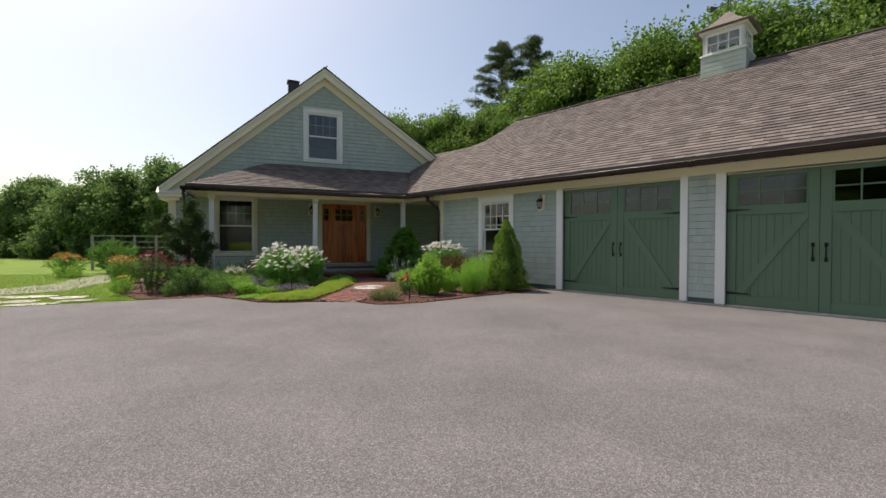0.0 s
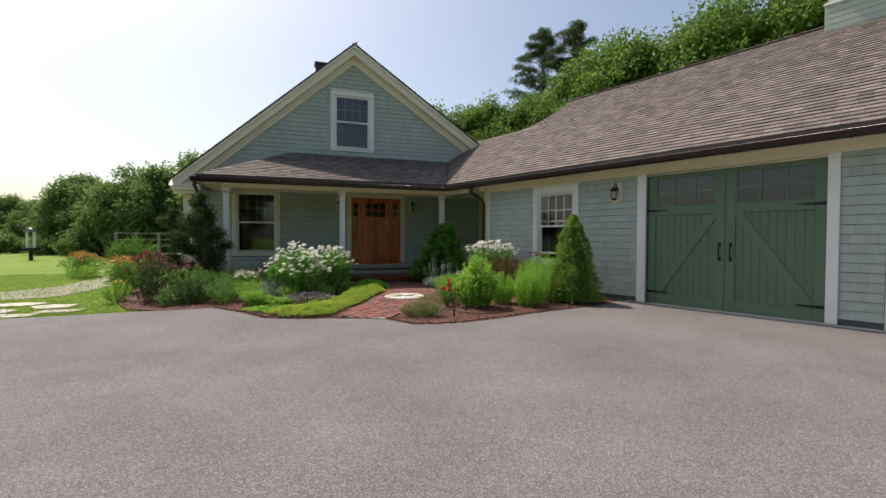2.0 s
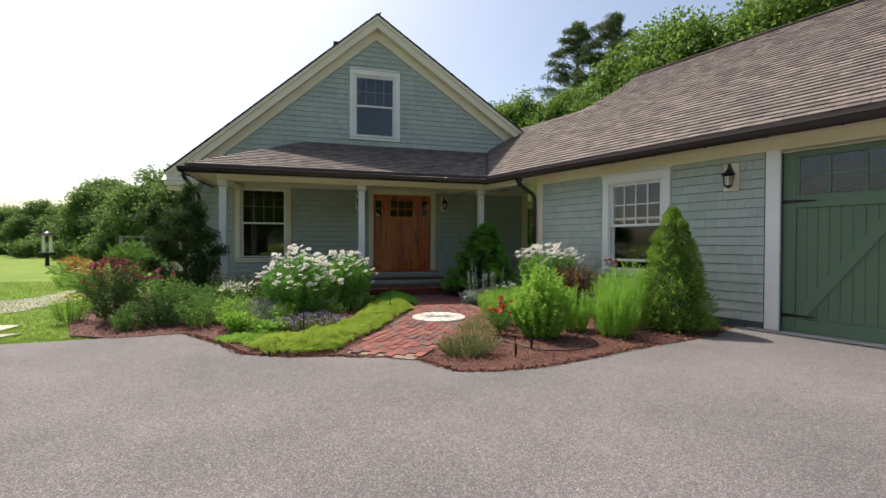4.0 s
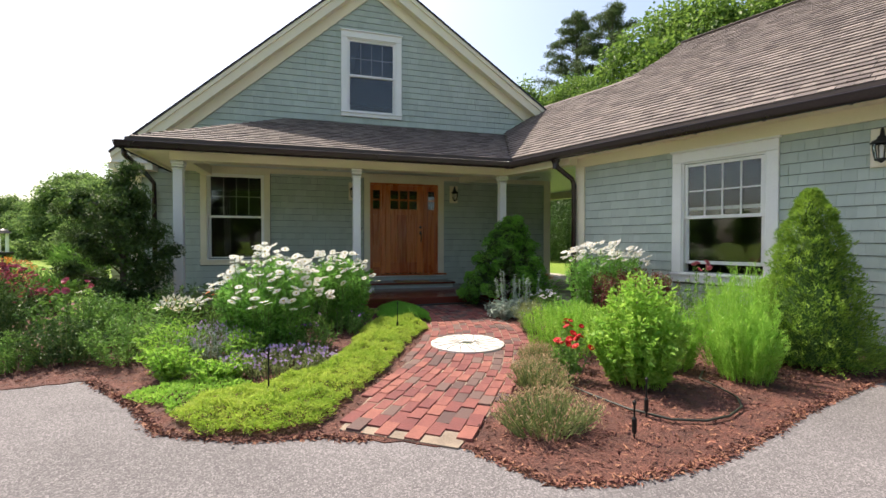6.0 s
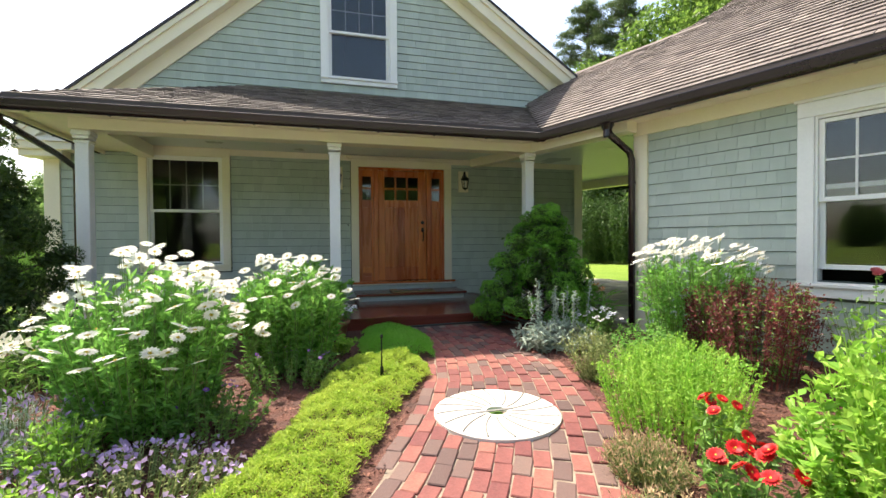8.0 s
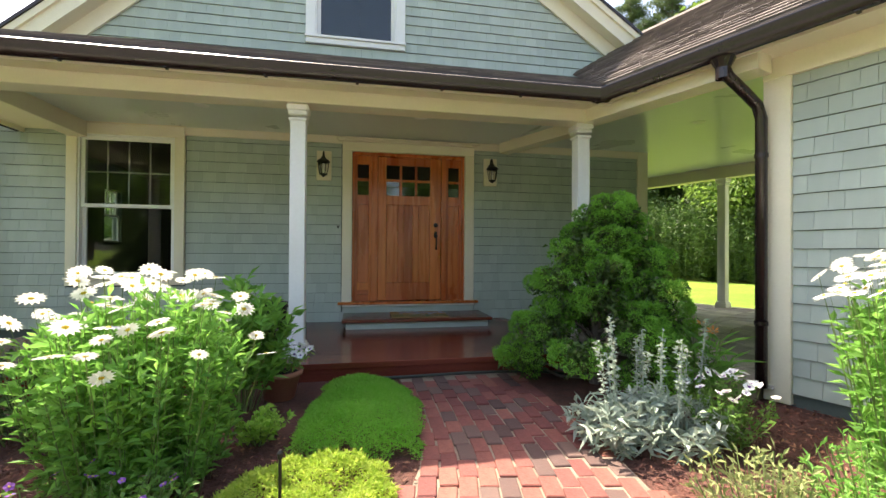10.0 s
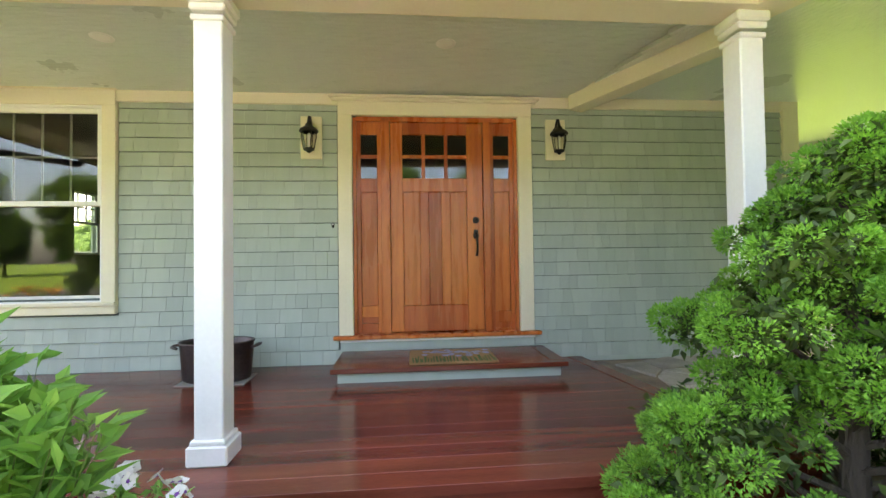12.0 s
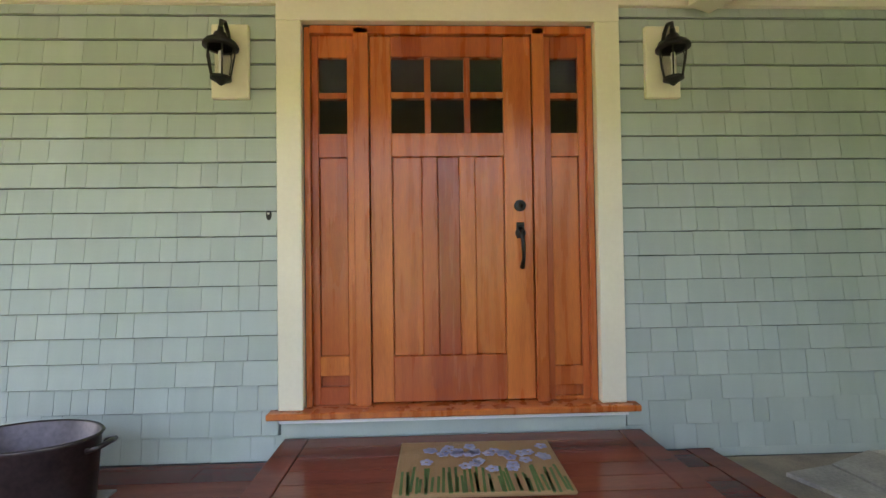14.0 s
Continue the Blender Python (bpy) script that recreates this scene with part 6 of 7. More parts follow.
le, tp, rg = bushy("lambs_ear", 3.74, 11.6, "silver-leaved lamb's ear with woolly flower spikes", "flowering plant", 0.5, 0.34, 0.3, 80, 18, 0.1, 0.03, L_SILVER, L_SILVER, 119, low=0.05, lift=0.3, spread=0.75)
bs, tp = stalks(rg, 15, 0.5, 0.25, 0.82, 0.8, 0.05)
bs[:, 0] += 0.05
tp[:, 0] += 0.05
tp[:, 2] *= rg.uniform(0.75, 1.0, len(tp))
stem_ribbons("stem_growth", bs, tp, 0.012, L_SILVER, le, rg)
for b_, t_ in zip(bs, tp):
    k = 80
    u = rg.uniform(0.55, 1.0, k)
    u = np.where(rg.uniform(0, 1, k) < 0.3, rg.uniform(0.3, 0.6, k), u)
    P = b_ + (t_ - b_) * u[:, None] + rg.normal(size=(k, 3)) * 0.006
    leaf_cloud("flower_spike", P, rg.normal(size=(k, 3)) * [1, 1, 0.3] + [0, 0, 0.4], 0.032 * rg.uniform(0.6, 1.3, k), 0.014, L_SILVER, le, rg)
wp, tp, rg = bushy("white_petunia", 4.2, 11.5, "white-flowered green plant near the downspout", "flowering plant", 0.32, 0.3, 0.42, 50, 22, 0.045, 0.02, L_GREEN, seed=121, low=0.05)
flowers_at(wp, "petunia", top_of(tp, rg, 26), rg, 50, (0.8, 1.2))
gl_, tp, rg = bushy("daylily", 4.55, 12.15, "orange lily and long green leaves by the breezeway", "flowering plant", 0.28, 0.28, 0.6, 30, 10, 0.24, 0.016, L_DAISY, seed=122, low=0.05)
flowers_at(gl_, "daylily", top_of(tp, rg, 2), rg, 40, eyes=False)
bushy("perennial", 1.45, 12.0, "round-leaved green plant at the mound's foot", "plant", 0.2, 0.2, 0.2, 36, 14, 0.05, 0.035, L_LIME, seed=123, low=0.2)
bushy("hydrangea", 1.2, 12.58, "broad-leaved bright green hydrangea beside the porch post", "shrub", 0.38, 0.34, 0.98, 56, 30, 0.13, 0.05, L_DAISY, seed=124, low=0.25, lift=0.5, spread=0.3)

pt = thing("flower_pot", pose(1.43, 12.82, 0.012), "terracotta pot of white petunias in front of the deck", "flower pot")
part("pot", Shape().lathe([(0.0, 0.0), (0.11, 0.0), (0.155, 0.18), (0.17, 0.18), (0.175, 0.215), (0.16, 0.22), (0.15, 0.19), (0.0, 0.19)], 28, None, False), M_TERRA, pt, smooth=True)
part("soil", Shape().lathe([(0.145, 0.19), (0.08, 0.205), (0.001, 0.21)], 20), M_SOIL, pt)
rg = np.random.default_rng(125)
b, tp = stalks(rg, 46, 0.25, 0.2, 0.24, 0.5, 0.4)
b[:, 2] += 0.2
tp[:, 2] += 0.2
u = rg.uniform(0.2, 1, (46, 12, 1))
P = (b[:, None] + (tp - b)[:, None] * u).reshape(-1, 3)
leaf_cloud("foliage", P, rg.normal(size=P.shape) + [0, 0, 0.4], 0.045, 0.02, L_DAISY, pt, rg)
flowers_at(pt, "petunia", tp[:40] + [0, 0, 0.015], rg, 60, (1.0, 1.35))

# ---- hose, stakes ----
hs_ = thing("garden_hose", pose(0, 0, 0.03), "dark soaker hose looped round the shrub on the mulch", "hose")
part("hose_run", Shape().tube([(2.72, 8.6, 0), (2.76, 8.3, 0), (2.85, 7.95, 0), (3.0, 7.72, 0), (3.2, 7.64, 0), (3.42, 7.66, 0), (3.65, 7.76, 0), (3.8, 7.92, 0), (3.86, 8.12, 0), (3.9, 8.35, 0), (4.1, 8.5, 0)], 0.008, 8), M_HOSE, hs_, smooth=True)
dh = thing("drip_hose", pose(0, 0, 0.03), "black drip hose lying along the foot of the deck", "hose")
part("hose_run", Shape().tube([(1.9, 13.16, 0.0), (2.3, 13.15, 0.0), (2.6, 13.13, 0.008), (3.0, 13.14, 0.012), (3.4, 13.12, 0.012), (3.7, 13.1, 0.004), (3.9, 13.0, 0.0)], 0.013, 8), M_HOSE, dh, smooth=True)


def path_light(x, y, h, label):
    s = thing("garden_stake", pose(x, y, 0.012), label, "garden stake", "stakes in the beds")
    part("spike", Shape().tube([(0, 0, 0), (0, 0, h)], 0.006, 6), M_BLACK, s)
    part("emitter_body", Shape().lathe([(0.01, 0), (0.014, 0.01), (0.014, 0.09), (0.008, 0.1)], 10, pose(0, 0, h * 0.12)), M_BLACK, s)
    part("tip", Shape().lathe([(0.01, 0), (0.012, 0.02), (0.004, 0.03)], 8, pose(0, 0, h - 0.02)), M_BLACK, s)


path_light(0.42, 8.72, 0.42, "black irrigation stake standing in the thyme")
path_light(1.75, 10.95, 0.4, "black irrigation stake standing in the thyme")
path_light(2.6, 7.6, 0.22, "dark irrigation stake on the mulch")
path_light(2.9, 7.84, 0.26, "dark irrigation stake on the mulch")

# ---- line of the brick path ----
CENTRE = [(1.21, 7.99), (1.42, 8.3), (1.75, 8.8), (2.1, 9.3), (2.5, 10.1), (2.75, 10.8), (2.93, 11.6), (2.95, 12.4), (2.94, 13.2)]
WIDTH = [0.88, 1.0, 1.13, 1.25, 1.4, 1.35, 1.18, 1.12, 1.2]


def along(d):
    """Point, direction and half width at a distance along the path."""
    for k in range(len(CENTRE) - 1):
        a, b = Vector(CENTRE[k]), Vector(CENTRE[k + 1])
        s = (b - a).length
        if d <= s or k == len(CENTRE) - 2:
            f = min(1, d / s)
            u0 = (Vector(CENTRE[min(k + 1, len(CENTRE) - 1)]) - Vector(CENTRE[max(k - 1, 0)])).normalized()
            u1 = (Vector(CENTRE[min(k + 2, len(CENTRE) - 1)]) - a).normalized()
            return a.lerp(b, f), u0.lerp(u1, f).normalized(), (WIDTH[k] * (1 - f) + WIDTH[k + 1] * f) / 2
        d -= s


left, right, d = [], [], 0.0
while d < 5.95:
    p, u, hw = along(d)
    nrm = Vector((-u.y, u.x))
    left.append(tuple(p + nrm * (hw - 0.05))), right.append(tuple(p - nrm * (hw - 0.05)))
    d += 0.3

# ---- mulch chips, grass blades ----
rg = np.random.default_rng(140)
n = 24000
x, y = rg.uniform(-2.8, 5.6, n), rg.uniform(7.2, 12.2, n)
k = inside_poly(BED, x, y) & ~inside_poly(right + left[::-1], x, y)
x, y = x[k], y[k]
P = np.stack([x, y, np.full(len(x), 0.014) + rg.uniform(0, 0.012, len(x))], 1)
# chips spilled along the front edge, over the asphalt
E1 = [(np.array(BED[i]), np.array(BED[i + 1])) for i in list(range(5)) + list(range(6, 13))]
S_ = np.concatenate([a + (b - a) * rg.uniform(0, 1, (int(np.hypot(*(b - a)) * 900), 1)) for a, b in E1])
S_ = S_ + rg.normal(size=S_.shape) * 0.018
P = np.concatenate([P, np.column_stack([S_, rg.uniform(0.004, 0.011, len(S_))])])
x = P[:, 0]
ch_ = leaf_cloud("mulch_chips", P, rg.normal(size=P.shape) * [1, 1, 0.22], 0.04 * rg.uniform(0.4, 1.2, len(x)), 0.014 * rg.uniform(0.5, 1.3, len(x)), M_CHIP, None, rg, "loose red-brown bark chips", 0.05)
tagged(ch_, category="mulch", kind="stuff")
n = 60000
x, y = rg.uniform(-9, -2.2, n), 9.75 + 10 * rg.uniform(0, 1, n) ** 1.6
k = ~inside_poly(BED, x, y) & ~inside_poly(DRIVE, x, y)
x, y = x[k], y[k]
P = np.stack([x, y, np.full(len(x), -0.04)], 1)
gb = leaf_cloud("grass_blades", P, rg.normal(size=P.shape) * [0.5, 0.5, 0.1] + [0, 0, 1], 0.06 * rg.uniform(0.5, 1.2, len(x)), 0.008, L_GRASS, None, rg, "mown grass blades beside the drive", 0.3)
tagged(gb, category="grass", kind="stuff")

# ---- trees ----


def broadleaf(name, m, label, h, r, seed, mat=L_TREE, lobes=28, per=1700, leafsize=0.27, low=0.22, lean=0.0):
    """A tapered trunk, limbs to each lobe, and a crown of many leaves in uneven lobes."""
    rg = np.random.default_rng(seed)
    o = thing(name, m, label, "tree", "trees")
    part("trunk", Shape().tube([(0, 0, -0.1), (0.1, 0.05, h * 0.25), (lean * 0.5, 0, h * 0.5), (lean, 0.1, h * 0.8)], [h * 0.026, h * 0.02, h * 0.013, h * 0.004], 9), M_BARK, o)
    P, D = [], []
    limbs = Shape()
    for k in range(lobes):
        f = (k + 0.5) / lobes
        z = h * (low + (0.93 - low) * f)
        wide = r * math.sin(math.pi * min(0.97, 0.22 + 0.74 * f)) ** 0.7
        t = k * 2.399 + rg.uniform(-0.3, 0.3)
        d = wide * rg.uniform(0.35, 0.8)
        c = np.array([d * math.cos(t) + lean * f, d * math.sin(t), z])
        s = r * rg.uniform(0.26, 0.44)
        limbs.tube([(lean * f * 0.7, 0, max(h * 0.15, z - h * 0.16)), tuple(c * [0.6, 0.6, 1] - [0, 0, h * 0.04]), tuple(c)], [h * 0.008, h * 0.005, h * 0.002], 5)
        n = int(per * (s / (r * 0.35)) ** 2)
        twig = c + unit(rg.normal(size=(22, 3))) * s * np.array([1, 1, 0.8]) * rg.uniform(0.5, 1.15, (22, 1))
        u = rg.normal(size=(n, 3))
        P.append(twig[rg.integers(0, 22, n)] + u * s * np.array([0.19, 0.19, 0.13]))
        D.append(unit(u) + rg.normal(size=(n, 3)) * 0.5 + [0, 0, 0.1])
    tagged(part("bough_growth", limbs, M_BARK, o), kind="stuff")
    P, D = np.concatenate(P), np.concatenate(D)
    leaf_cloud("crown", P, D, leafsize * rg.uniform(0.6, 1.25, len(P)), leafsize * 0.6, mat, o, rg, bend=0.3)
    return o


def pine(name, m, label, h, r, seed):
    rg = np.random.default_rng(seed)
    o = thing(name, m, label, "tree", "pines")
    part("trunk", Shape().tube([(0, 0, -0.1), (0.1, 0, h * 0.4), (0.2, 0.1, h * 0.75), (0.15, 0, h)], [h * 0.016, h * 0.013, h * 0.007, 0.02], 9), M_BARK, o)
    br = Shape()
    P, D = [], []
    for k in range(58):
        f = k / 57
        z = h * (0.45 + 0.53 * f)
        reach = r * (1.0 - f) ** 0.5 * rg.uniform(0.45, 1.05) * min(1, 0.55 + f * 2) + 0.5
        t = k * 2.4 + rg.uniform(-0.5, 0.5)
        e = np.array([reach * math.cos(t), reach * math.sin(t), z + reach * 0.18])
        br.tube([(0.15, 0, z - 0.2), tuple(e * [0.5, 0.5, 1] - [0, 0, 0.1]), tuple(e)], [0.07, 0.045, 0.015], 5)
        for j in range(8):
            c = np.array([0.15, 0, z]) + (e - [0.15, 0, z]) * rg.uniform(0.3, 1.0) + rg.normal(size=3) * [0.3, 0.3, 0.12]
            n = 110
            u = unit(rg.normal(size=(n, 3)) * [1, 1, 0.55] + [0, 0, 0.25])
            P.append(c + u * 0.62 * rg.uniform(0.2, 1, (n, 1)) * [1, 1, 0.6])
            D.append(u + [0, 0, 0.3])
    tagged(part("bough_growth", br, M_BARK, o), kind="stuff")
    P, D = np.concatenate(P), np.concatenate(D)
    leaf_cloud("needle_growth", P, D, 0.32 * rg.uniform(0.6, 1.2, len(P)), 0.06, L_PINE, o, rg, bend=0.1)
    return o


G = -0.04
pine("white_pine", pose(30.5, 51, G), "tall white pine with open layered crown behind the house", 28.3, 6.0, 201)
pine("white_pine", pose(34.6, 49.5, G, 0, 0, 70), "tall white pine with open layered crown behind the house", 29.4, 6.2, 202)
pine("white_pine", pose(22.5, 60, G, 0, 0, 70), "white pine far behind the gable", 17, 4.2, 203)
T1 = broadleaf("maple_tree", pose(20.2, 24.0, G), "full green maple behind the garage", 14.2, 5.0, 211)
T2 = broadleaf("maple_tree", pose(24.5, 20.6, G), "full green maple behind the garage", 15.2, 5.4, 212)
T3 = broadleaf("oak_tree", pose(-9.5, 37, G), "leafy dark green tree at the lawn's edge", 5.9, 3.3, 213, L_TREE_D, 24, 1200, 0.24, 0.06)
T4 = broadleaf("oak_tree", pose(-6.0, 36, G), "leafy dark green tree at the lawn's edge", 6.7, 3.2, 214, L_TREE_D, 26, 1200, 0.24, 0.06)
for src, x, y, s, a in ((T1, 28, 16.5, 1.12, 40), (T2, 31, 11.5, 1.05, 100), (T1, 34, 5.5, 1.2, 170), (T2, 36, -1, 1.1, 60), (T1, 24.6, 32.5, 0.97, 200), (T2, 20.2, 35.5, 0.92, 250), (T1, 16.4, 38.2, 0.98, 300), (T2, 12.6, 41, 0.9, 20),
                        (T1, 29, 40, 0.95, 80), (T2, 33, 35, 1.0, 130), (T1, 37, 29, 1.05, 310), (T2, 42, 22, 1.1, 15), (T1, 9, 46, 0.85, 77), (T2, 40, 12, 1.15, 222),
                        (T1, -28, -34, 0.9, 0), (T2, -18, -38, 0.85, 120), (T1, -8, -40, 0.95, 200), (T2, 2, -40, 0.9, 300), (T1, 12, -40, 0.95, 20), (T1, -39, -23, 0.9, 45), (T2, 22, -34, 0.95, 10), (T2, -46, -14, 0.9, 80), (T1, -34, -32, 0.8, 140), (T2, -52, -4, 0.38, 260), (T1, -24, -42, 0.95, 310), (T1, -42, -32, 0.5, 190), (T2, -54, 8, 0.34, 20)):
    c = copy_thing(src, pose(x, y, G, 0, 0, a))
    c.scale = (s, s, s)
for src, x, y, s, a in ((T4, -3.2, 38, 0.95, 50), (T3, -12.6, 39, 0.84, 110), (T4, -16.4, 43, 0.92, 200), (T3, -20.5, 48, 0.72, 20), (T4, -25.5, 53, 0.76, 90), (T3, -31, 58, 0.8, 150), (T4, -38, 62, 0.72, 30), (T3, -46, 64, 0.8, 75), (T4, -54, 64, 0.75, 220), (T3, -62, 60, 0.85, 10), (T4, -70, 54, 0.8, 140), (T3, -42, 72, 0.95, 12), (T4, -28, 68, 0.95, 70), (T3, -18, 58, 0.95, 140),
                        (T3, -8, 50, 1.05, 190), (T4, 0, 52, 1.1, 250), (T3, 6, 54, 1.2, 310), (T4, -78, 44, 0.9, 99), (T3, -82, 30, 0.95, 33), (T4, -80, 14, 0.95, 66), (T3, -74, -4, 1.0, 88)):
    c = copy_thing(src, pose(x, y, G, 0, 0, a))
    c.scale = (s, s, s * 0.97)
# understorey along the wood's edge
E_ = bushy("hedgerow_shrub", -11, 35.5, "low wild shrub along the wood's edge", "shrub", 1.6, 1.4, 1.5, 90, 36, 0.22, 0.12, L_TREE_D, seed=230, low=0.05, spread=0.6, group="shrubs along the wood")[0]
for k, (x, y, s) in enumerate(((-8, 34.5, 0.7), (-14, 37, 0.9), (-17, 40, 1.0), (-5, 34.5, 0.7), (27, 35, 1.1), (30, 31.5, 1.2), (24, 37.5, 1.1), (33, 28, 1.2), (21, 30, 1.0), (36, 24, 1.2), (17, 33, 1.2), (29, 34.5, 1.9), (25.5, 36.8, 2.0), (32, 30.5, 2.0), (27.3, 36, 2.2), (30.6, 33, 2.2), (23.5, 38.2, 2.2), (34, 28.6, 2.2), (36, 27, 2.4), (38, 24, 2.4), (21.5, 39.5, 2.2), (19.5, 40.5, 2.2), (31, 38, 3.0), (35, 33, 3.0), (27, 41, 3.0), (39, 28, 3.0), (23, 44, 3.0), (-22, 45, 1.1), (-28, 49, 1.2), (-35, 53, 1.3))):
    c = copy_thing(E_, pose(x, y, G, 0, 0, 37 * k))
    c.scale = (s, s, s)

# undergrowth in dark leaf colour, which imitates the deep shade under the trees
W_ = bushy("woodland_shrub", 17.8, 24.2, "leafy undergrowth of the wood, coloured dark to stand in for shade", "shrub", 1.7, 1.5, 3.4, 120, 60, 0.16, 0.08, L_DARK, seed=231, low=0.03, spread=0.7, group="undergrowth of the wood", z=G)[0]
for k, (x, y, s) in enumerate(((19.4, 25.6, 1.2), (20.6, 22.4, 1.1), (16.6, 26.4, 1.1), (22.2, 20.2, 1.1), (18.4, 28, 1.3), (21.5, 24.5, 1.4), (15.2, 28.6, 1.2), (17.0, 30.5, 1.5), (20.4, 28.0, 1.5), (23.6, 23.0, 1.5))):
    c = copy_thing(W_, pose(x, y, G, 0, 0, 53 * k))
    c.scale = (s, s, s)

# ---- yard by the lawn ----
fn = thing("terrace_railing", pose(0, 22, G), "grey metal railing at the terrace beyond the house", "railing")
for x in (-6.7, -6.0, -5.2, -4.4, -3.6):
    part("post", Shape().box((x - 0.045, -0.045, 0), (x + 0.045, 0.045, 1.5), c=0.006), M_WEATHERED, fn)
for z in (0.95, 1.2, 1.46):
    part("rail", Shape().box((-6.7, -0.02, z - 0.02), (-3.6, 0.02, z + 0.02), c=0.004), M_WEATHERED, fn)
tw = thing("terrace_wall", pose(0, 0, G), "low pale stone wall of the terrace", "wall")
rng = random.Random(9)
x = -5.2
while x < -2.9:
    w_ = rng.uniform(0.25, 0.45)
    for r in range(3):
        part("stone", Shape().box((x + 0.01, 20.6, r * 0.2), (x + w_ - 0.01, 21.0, r * 0.2 + 0.19), c=0.02), M_FLAG, tw)
    x += w_
part("coping", Shape().box((-5.25, 20.55, 0.6), (-2.85, 21.05, 0.66), c=0.01), M_CONC, tw)
bf = thing("bird_feeder", pose(-13.9, 31.5, G), "white tube bird feeder on a dark post on the lawn", "bird feeder")
part("post", Shape().tube([(0, 0, 0), (0, 0, 0.6)], 0.09, 8), M_BLACK, bf)
part("tray", Shape().box((-0.28, -0.28, 0.55), (0.28, 0.28, 0.7), c=0.02), M_BLACK, bf)
for dx in (-0.16, 0.16):
    part("tube", Shape().lathe([(0.07, 0.7), (0.07, 1.6)], 10, pose(dx, 0, 0)), M_WHITE, bf)
part("roof", Shape().lathe([(0.34, 1.6), (0.2, 1.75), (0.02, 1.85)], 8), M_BLACK, bf)
sk = thing("plant_stake", pose(-6.6, 14.0, G), "thin green metal garden stake on the lawn", "stake")
part("rod", Shape().tube([(0, 0, 0), (0, 0, 1.0)], 0.012, 6), M_HOSE, sk)
part("top_knob", Shape().lathe([(0.002, 1.0), (0.02, 1.01), (0.02, 1.03), (0.002, 1.04)], 8), M_HOSE, sk)
gp = [(-16, 12.2), (-6, 11.9), (-4.6, 12.6), (-4.3, 15), (-4.9, 19), (-5.6, 19), (-5.6, 15.0), (-6.2, 13.8), (-16, 14.0)]
tagged(setting("path_gravel", Shape().slab(gp, -0.2, -0.025), surface("pale gravel", (0.22, 0.2, 0.17), (0.42, 0.39, 0.34), 2, 45, 0.9, 0.95, dist=0.02, grain=2.2), "pale gravel path through the lawn"), category="path")

# ---- pieces: flagstones, bricks, millstone ----


def flag(parent, cx, cy, w_, h_, z0, z1, rng, rot=0.0):
    n = rng.choice((4, 5, 6))
    pol = []
    for i in range(n):
        t = 2 * math.pi * i / n + rot + rng.uniform(-0.18, 0.18)
        pol.append((cx + w_ * math.cos(t) * rng.uniform(0.9, 1.08), cy + h_ * math.sin(t) * rng.uniform(0.9, 1.08)))
    part("flagstone", Shape().slab(pol, z0, z1), M_FLAG, parent)


fs = tagged(setting("floor_flagstone", Shape().slab([(4.12, 15.5), (4.44, 13.3), (GARAGE @ Vector((-4.3, -0.1, 0)))[:2], (GARAGE @ Vector((-4.26, 5.1, 0)))[:2], (GARAGE @ Vector((-9.5, 5.1, 0)))[:2], (6.5, 18.5), (6.5, 15.5)], -0.1, 0.115), M_JOINT, "grey flagstone floor of the breezeway"), category="floor")
rng = random.Random(15)
for i in range(14):
    for j in range(14):
        # jittered grid of slabs along the garage direction
        cn = []
        for a, b in ((i, j), (i + 1, j), (i + 1, j + 1), (i, j + 1)):
            r2 = random.Random(a * 31 + b * 7)
            q = GARAGE @ Vector((-9.2 + a * 0.36 + r2.uniform(-0.11, 0.11), -0.1 + b * 0.373 + r2.uniform(-0.11, 0.11), 0))
            cn.append(Vector((q.x, q.y)))
        mid = sum(cn, Vector((0, 0))) / 4
        if mid.x < 4.25 + (15.5 - mid.y) * 0.0 + 0.12 or (mid.y > 15.42 and mid.x < 6.6) or mid.y < 13.4 - (mid.x - 4.4) * 1.4:
            continue
        pol = [tuple(mid + (c - mid) * 0.95) for c in cn]
        pol = [(max(px, 4.2 + (15.5 - py) * 0.13), min(py, 15.48) if px < 6.55 else py) for px, py in pol]
        part("flagstone", Shape().slab(pol, 0.115, 0.135 + rng.uniform(-0.004, 0.004)), M_FLAG, fs)
yard = thing("stepping_stones", pose(0, 0, 0), "pale flat stepping stones set in grass beside the drive", "paving")
for cx, cy, a, b in ((-4.2, 9.95, 0.5, 0.2), (-3.6, 10.3, 0.4, 0.24), (-4.7, 10.5, 0.5, 0.28), (-3.95, 10.95, 0.42, 0.28), (-5.3, 10.0, 0.4, 0.22), (-5.6, 10.8, 0.5, 0.3), (-4.7, 11.4, 0.5, 0.28), (-6.3, 10.3, 0.45, 0.25), (-5.5, 11.6, 0.5, 0.22)):
    flag(yard, cx, cy, a, b, -0.06, -0.012, rng, rng.uniform(0, 1))

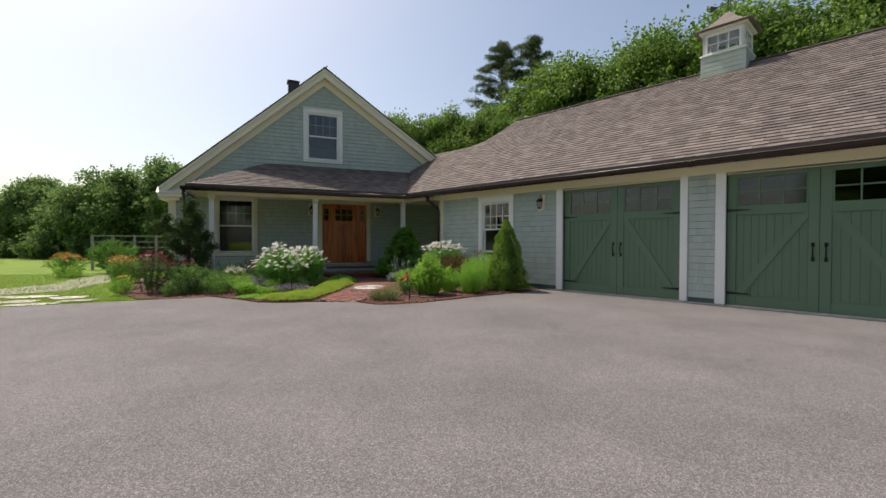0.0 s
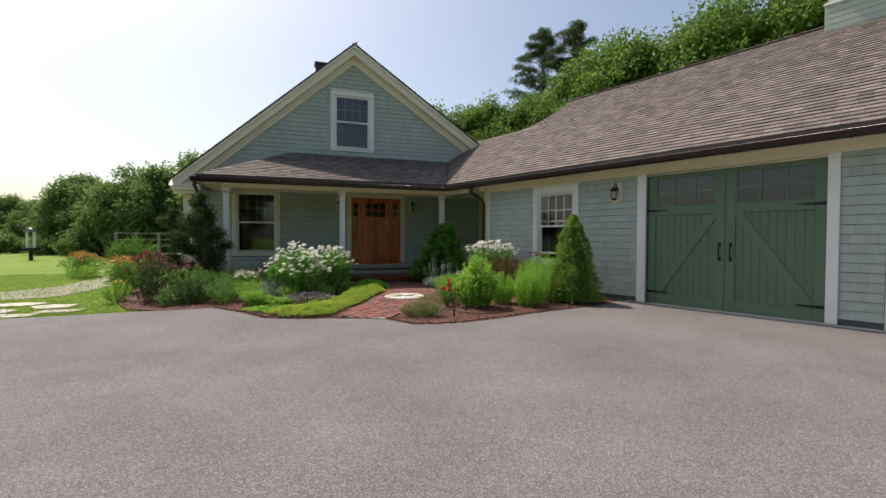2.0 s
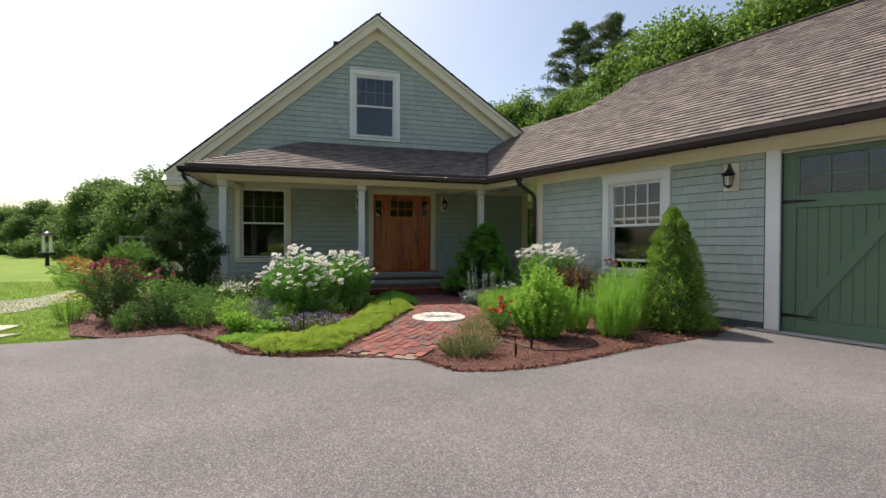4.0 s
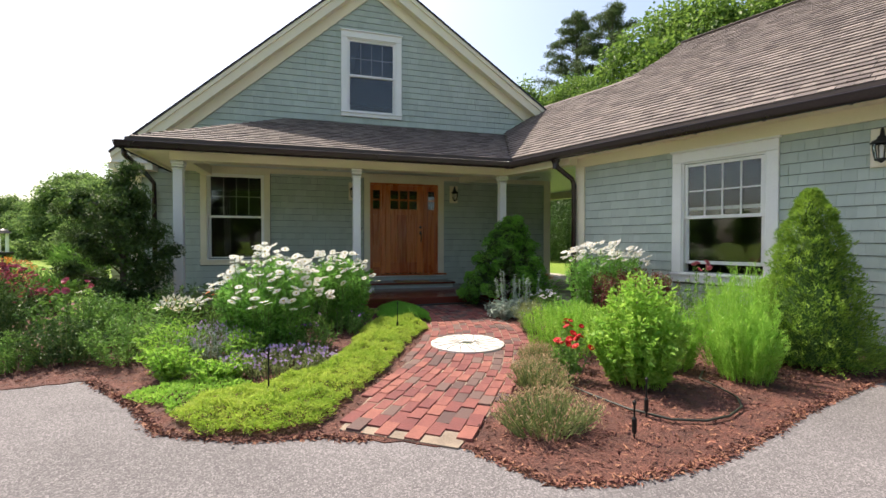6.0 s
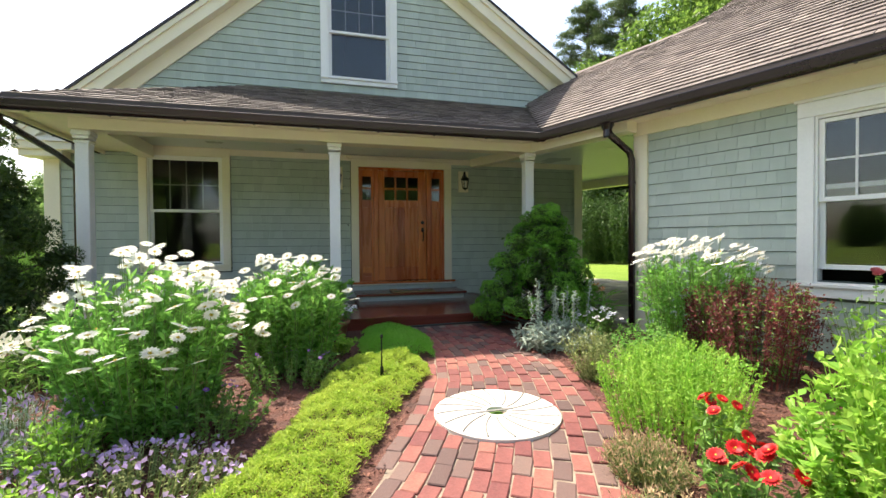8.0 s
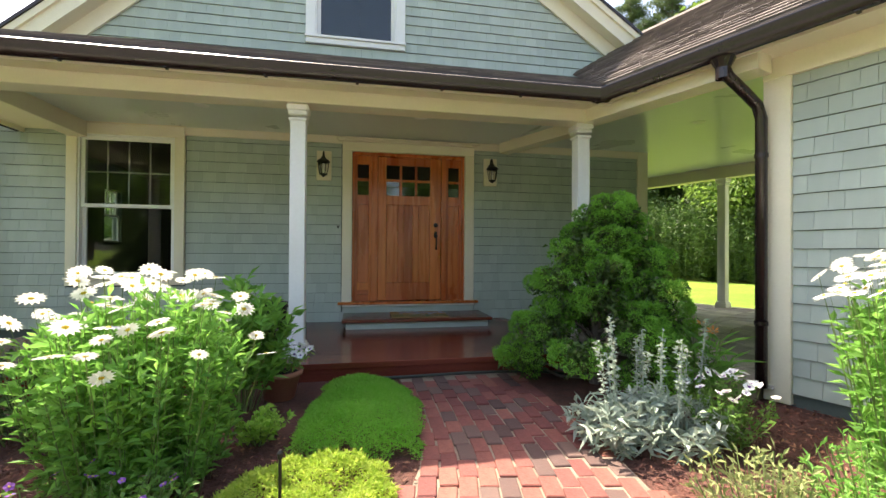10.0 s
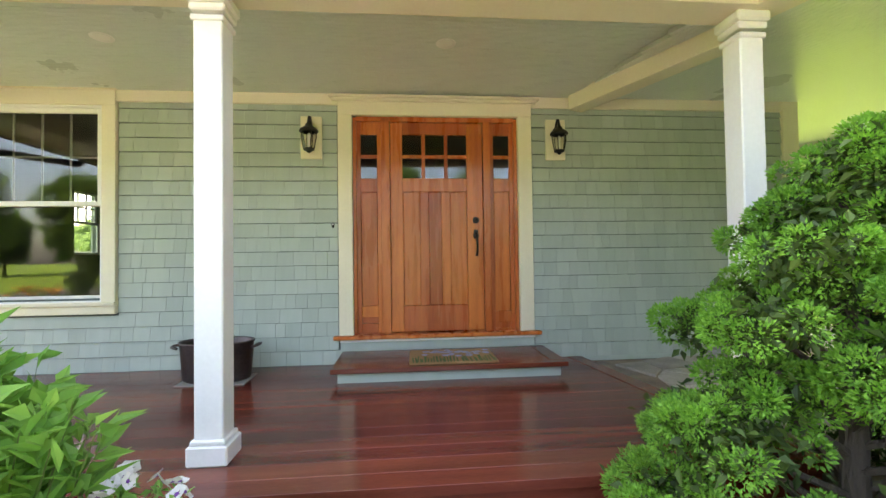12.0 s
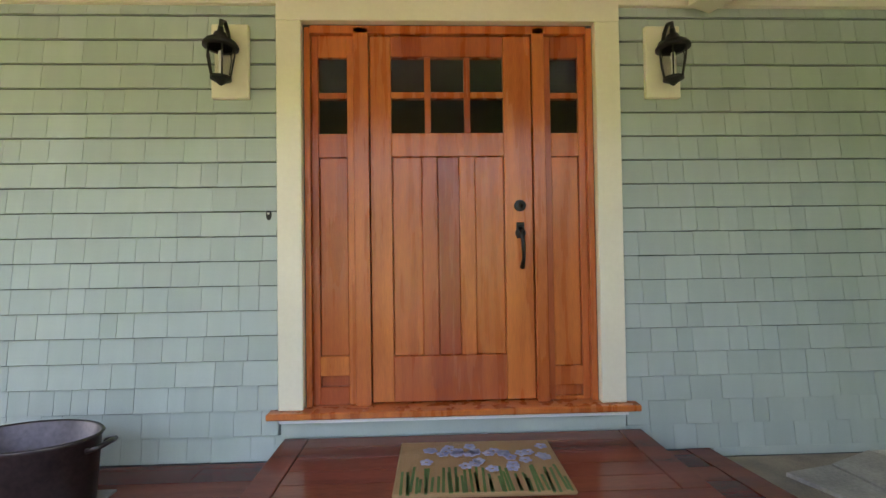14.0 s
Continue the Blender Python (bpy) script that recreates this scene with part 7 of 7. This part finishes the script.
path = tagged(setting("path_brick", Shape().slab(right + left[::-1], -0.2, 0.012), M_JOINT, "worn red brick garden path with sandy joints"), category="path")
rng = random.Random(17)
BRICKS = [Shape().box((-0.089, -0.0475 + e, -0.03), (0.089, 0.0475 - e, 0.012), c=0.005).mesh("brick", M_BRICK) for e in (0.0, 0.001, 0.002)]
count, rest = 0, Shape()
d, row = 0.05, 0
cols = 15
for c in range(cols):
    d = 0.0 if c % 2 else -0.095
    while d < 6.2:
        p, u, hw = along(max(0.0, d))
        nrm = Vector((-u.y, u.x))
        off = (c - (cols - 1) / 2) * 0.1
        if abs(off) < hw - 0.03 and p.y + nrm.y * off < 13.12 and p.y + nrm.y * off > 8.27 - 0.48 * (p.x + nrm.x * off - 0.79):
            q = p + nrm * off
            m = pose(q.x, q.y, 0.009 + rng.uniform(-0.005, 0.006), rng.uniform(-1.8, 1.8), rng.uniform(-1.5, 1.5), math.degrees(math.atan2(u.y, u.x)) + rng.uniform(-2.5, 2.5))
            if math.hypot(q.x - 2.41, q.y - 10.1) > 0.36:
                if count < 300 and 8.4 < q.y < 12.6:
                    part("brick", rng.choice(BRICKS), None, path, m=m)
                    count += 1
                else:
                    rest.box((-0.089, -0.0475, -0.03), (0.089, 0.0475, 0.012), m)
        d += 0.189
tagged(part("brick_rest", rest, M_BRICK_ALL, path), kind="stuff")
ms = thing("millstone", pose(2.41, 10.1, -0.02), "pale round granite millstone with carved grooves set in the bricks", "millstone")
part("disc", Shape().lathe([(0.07, 0.0), (0.07, 0.062), (0.4, 0.066), (0.42, 0.056), (0.42, 0.0)], 56, None, False), M_STONE, ms)
for k in range(16):
    a = 2 * math.pi * k / 16
    pts = [(r * math.cos(a + 0.9 * (r - 0.1)), r * math.sin(a + 0.9 * (r - 0.1)), 0.0615 + 0.004 * (r - 0.07) / 0.33) for r in (0.1, 0.18, 0.26, 0.34, 0.405)]
    part("groove", Shape().tube(pts, 0.007, 4), M_GROOVE, ms)
part("eye_moss", Shape().lathe([(0.068, 0.02), (0.04, 0.045), (0.001, 0.05)], 14), L_GREEN, ms)
part("eye_slot", Shape().box((-0.12, -0.012, 0.061), (0.12, 0.012, 0.067)), M_GROOVE, ms)
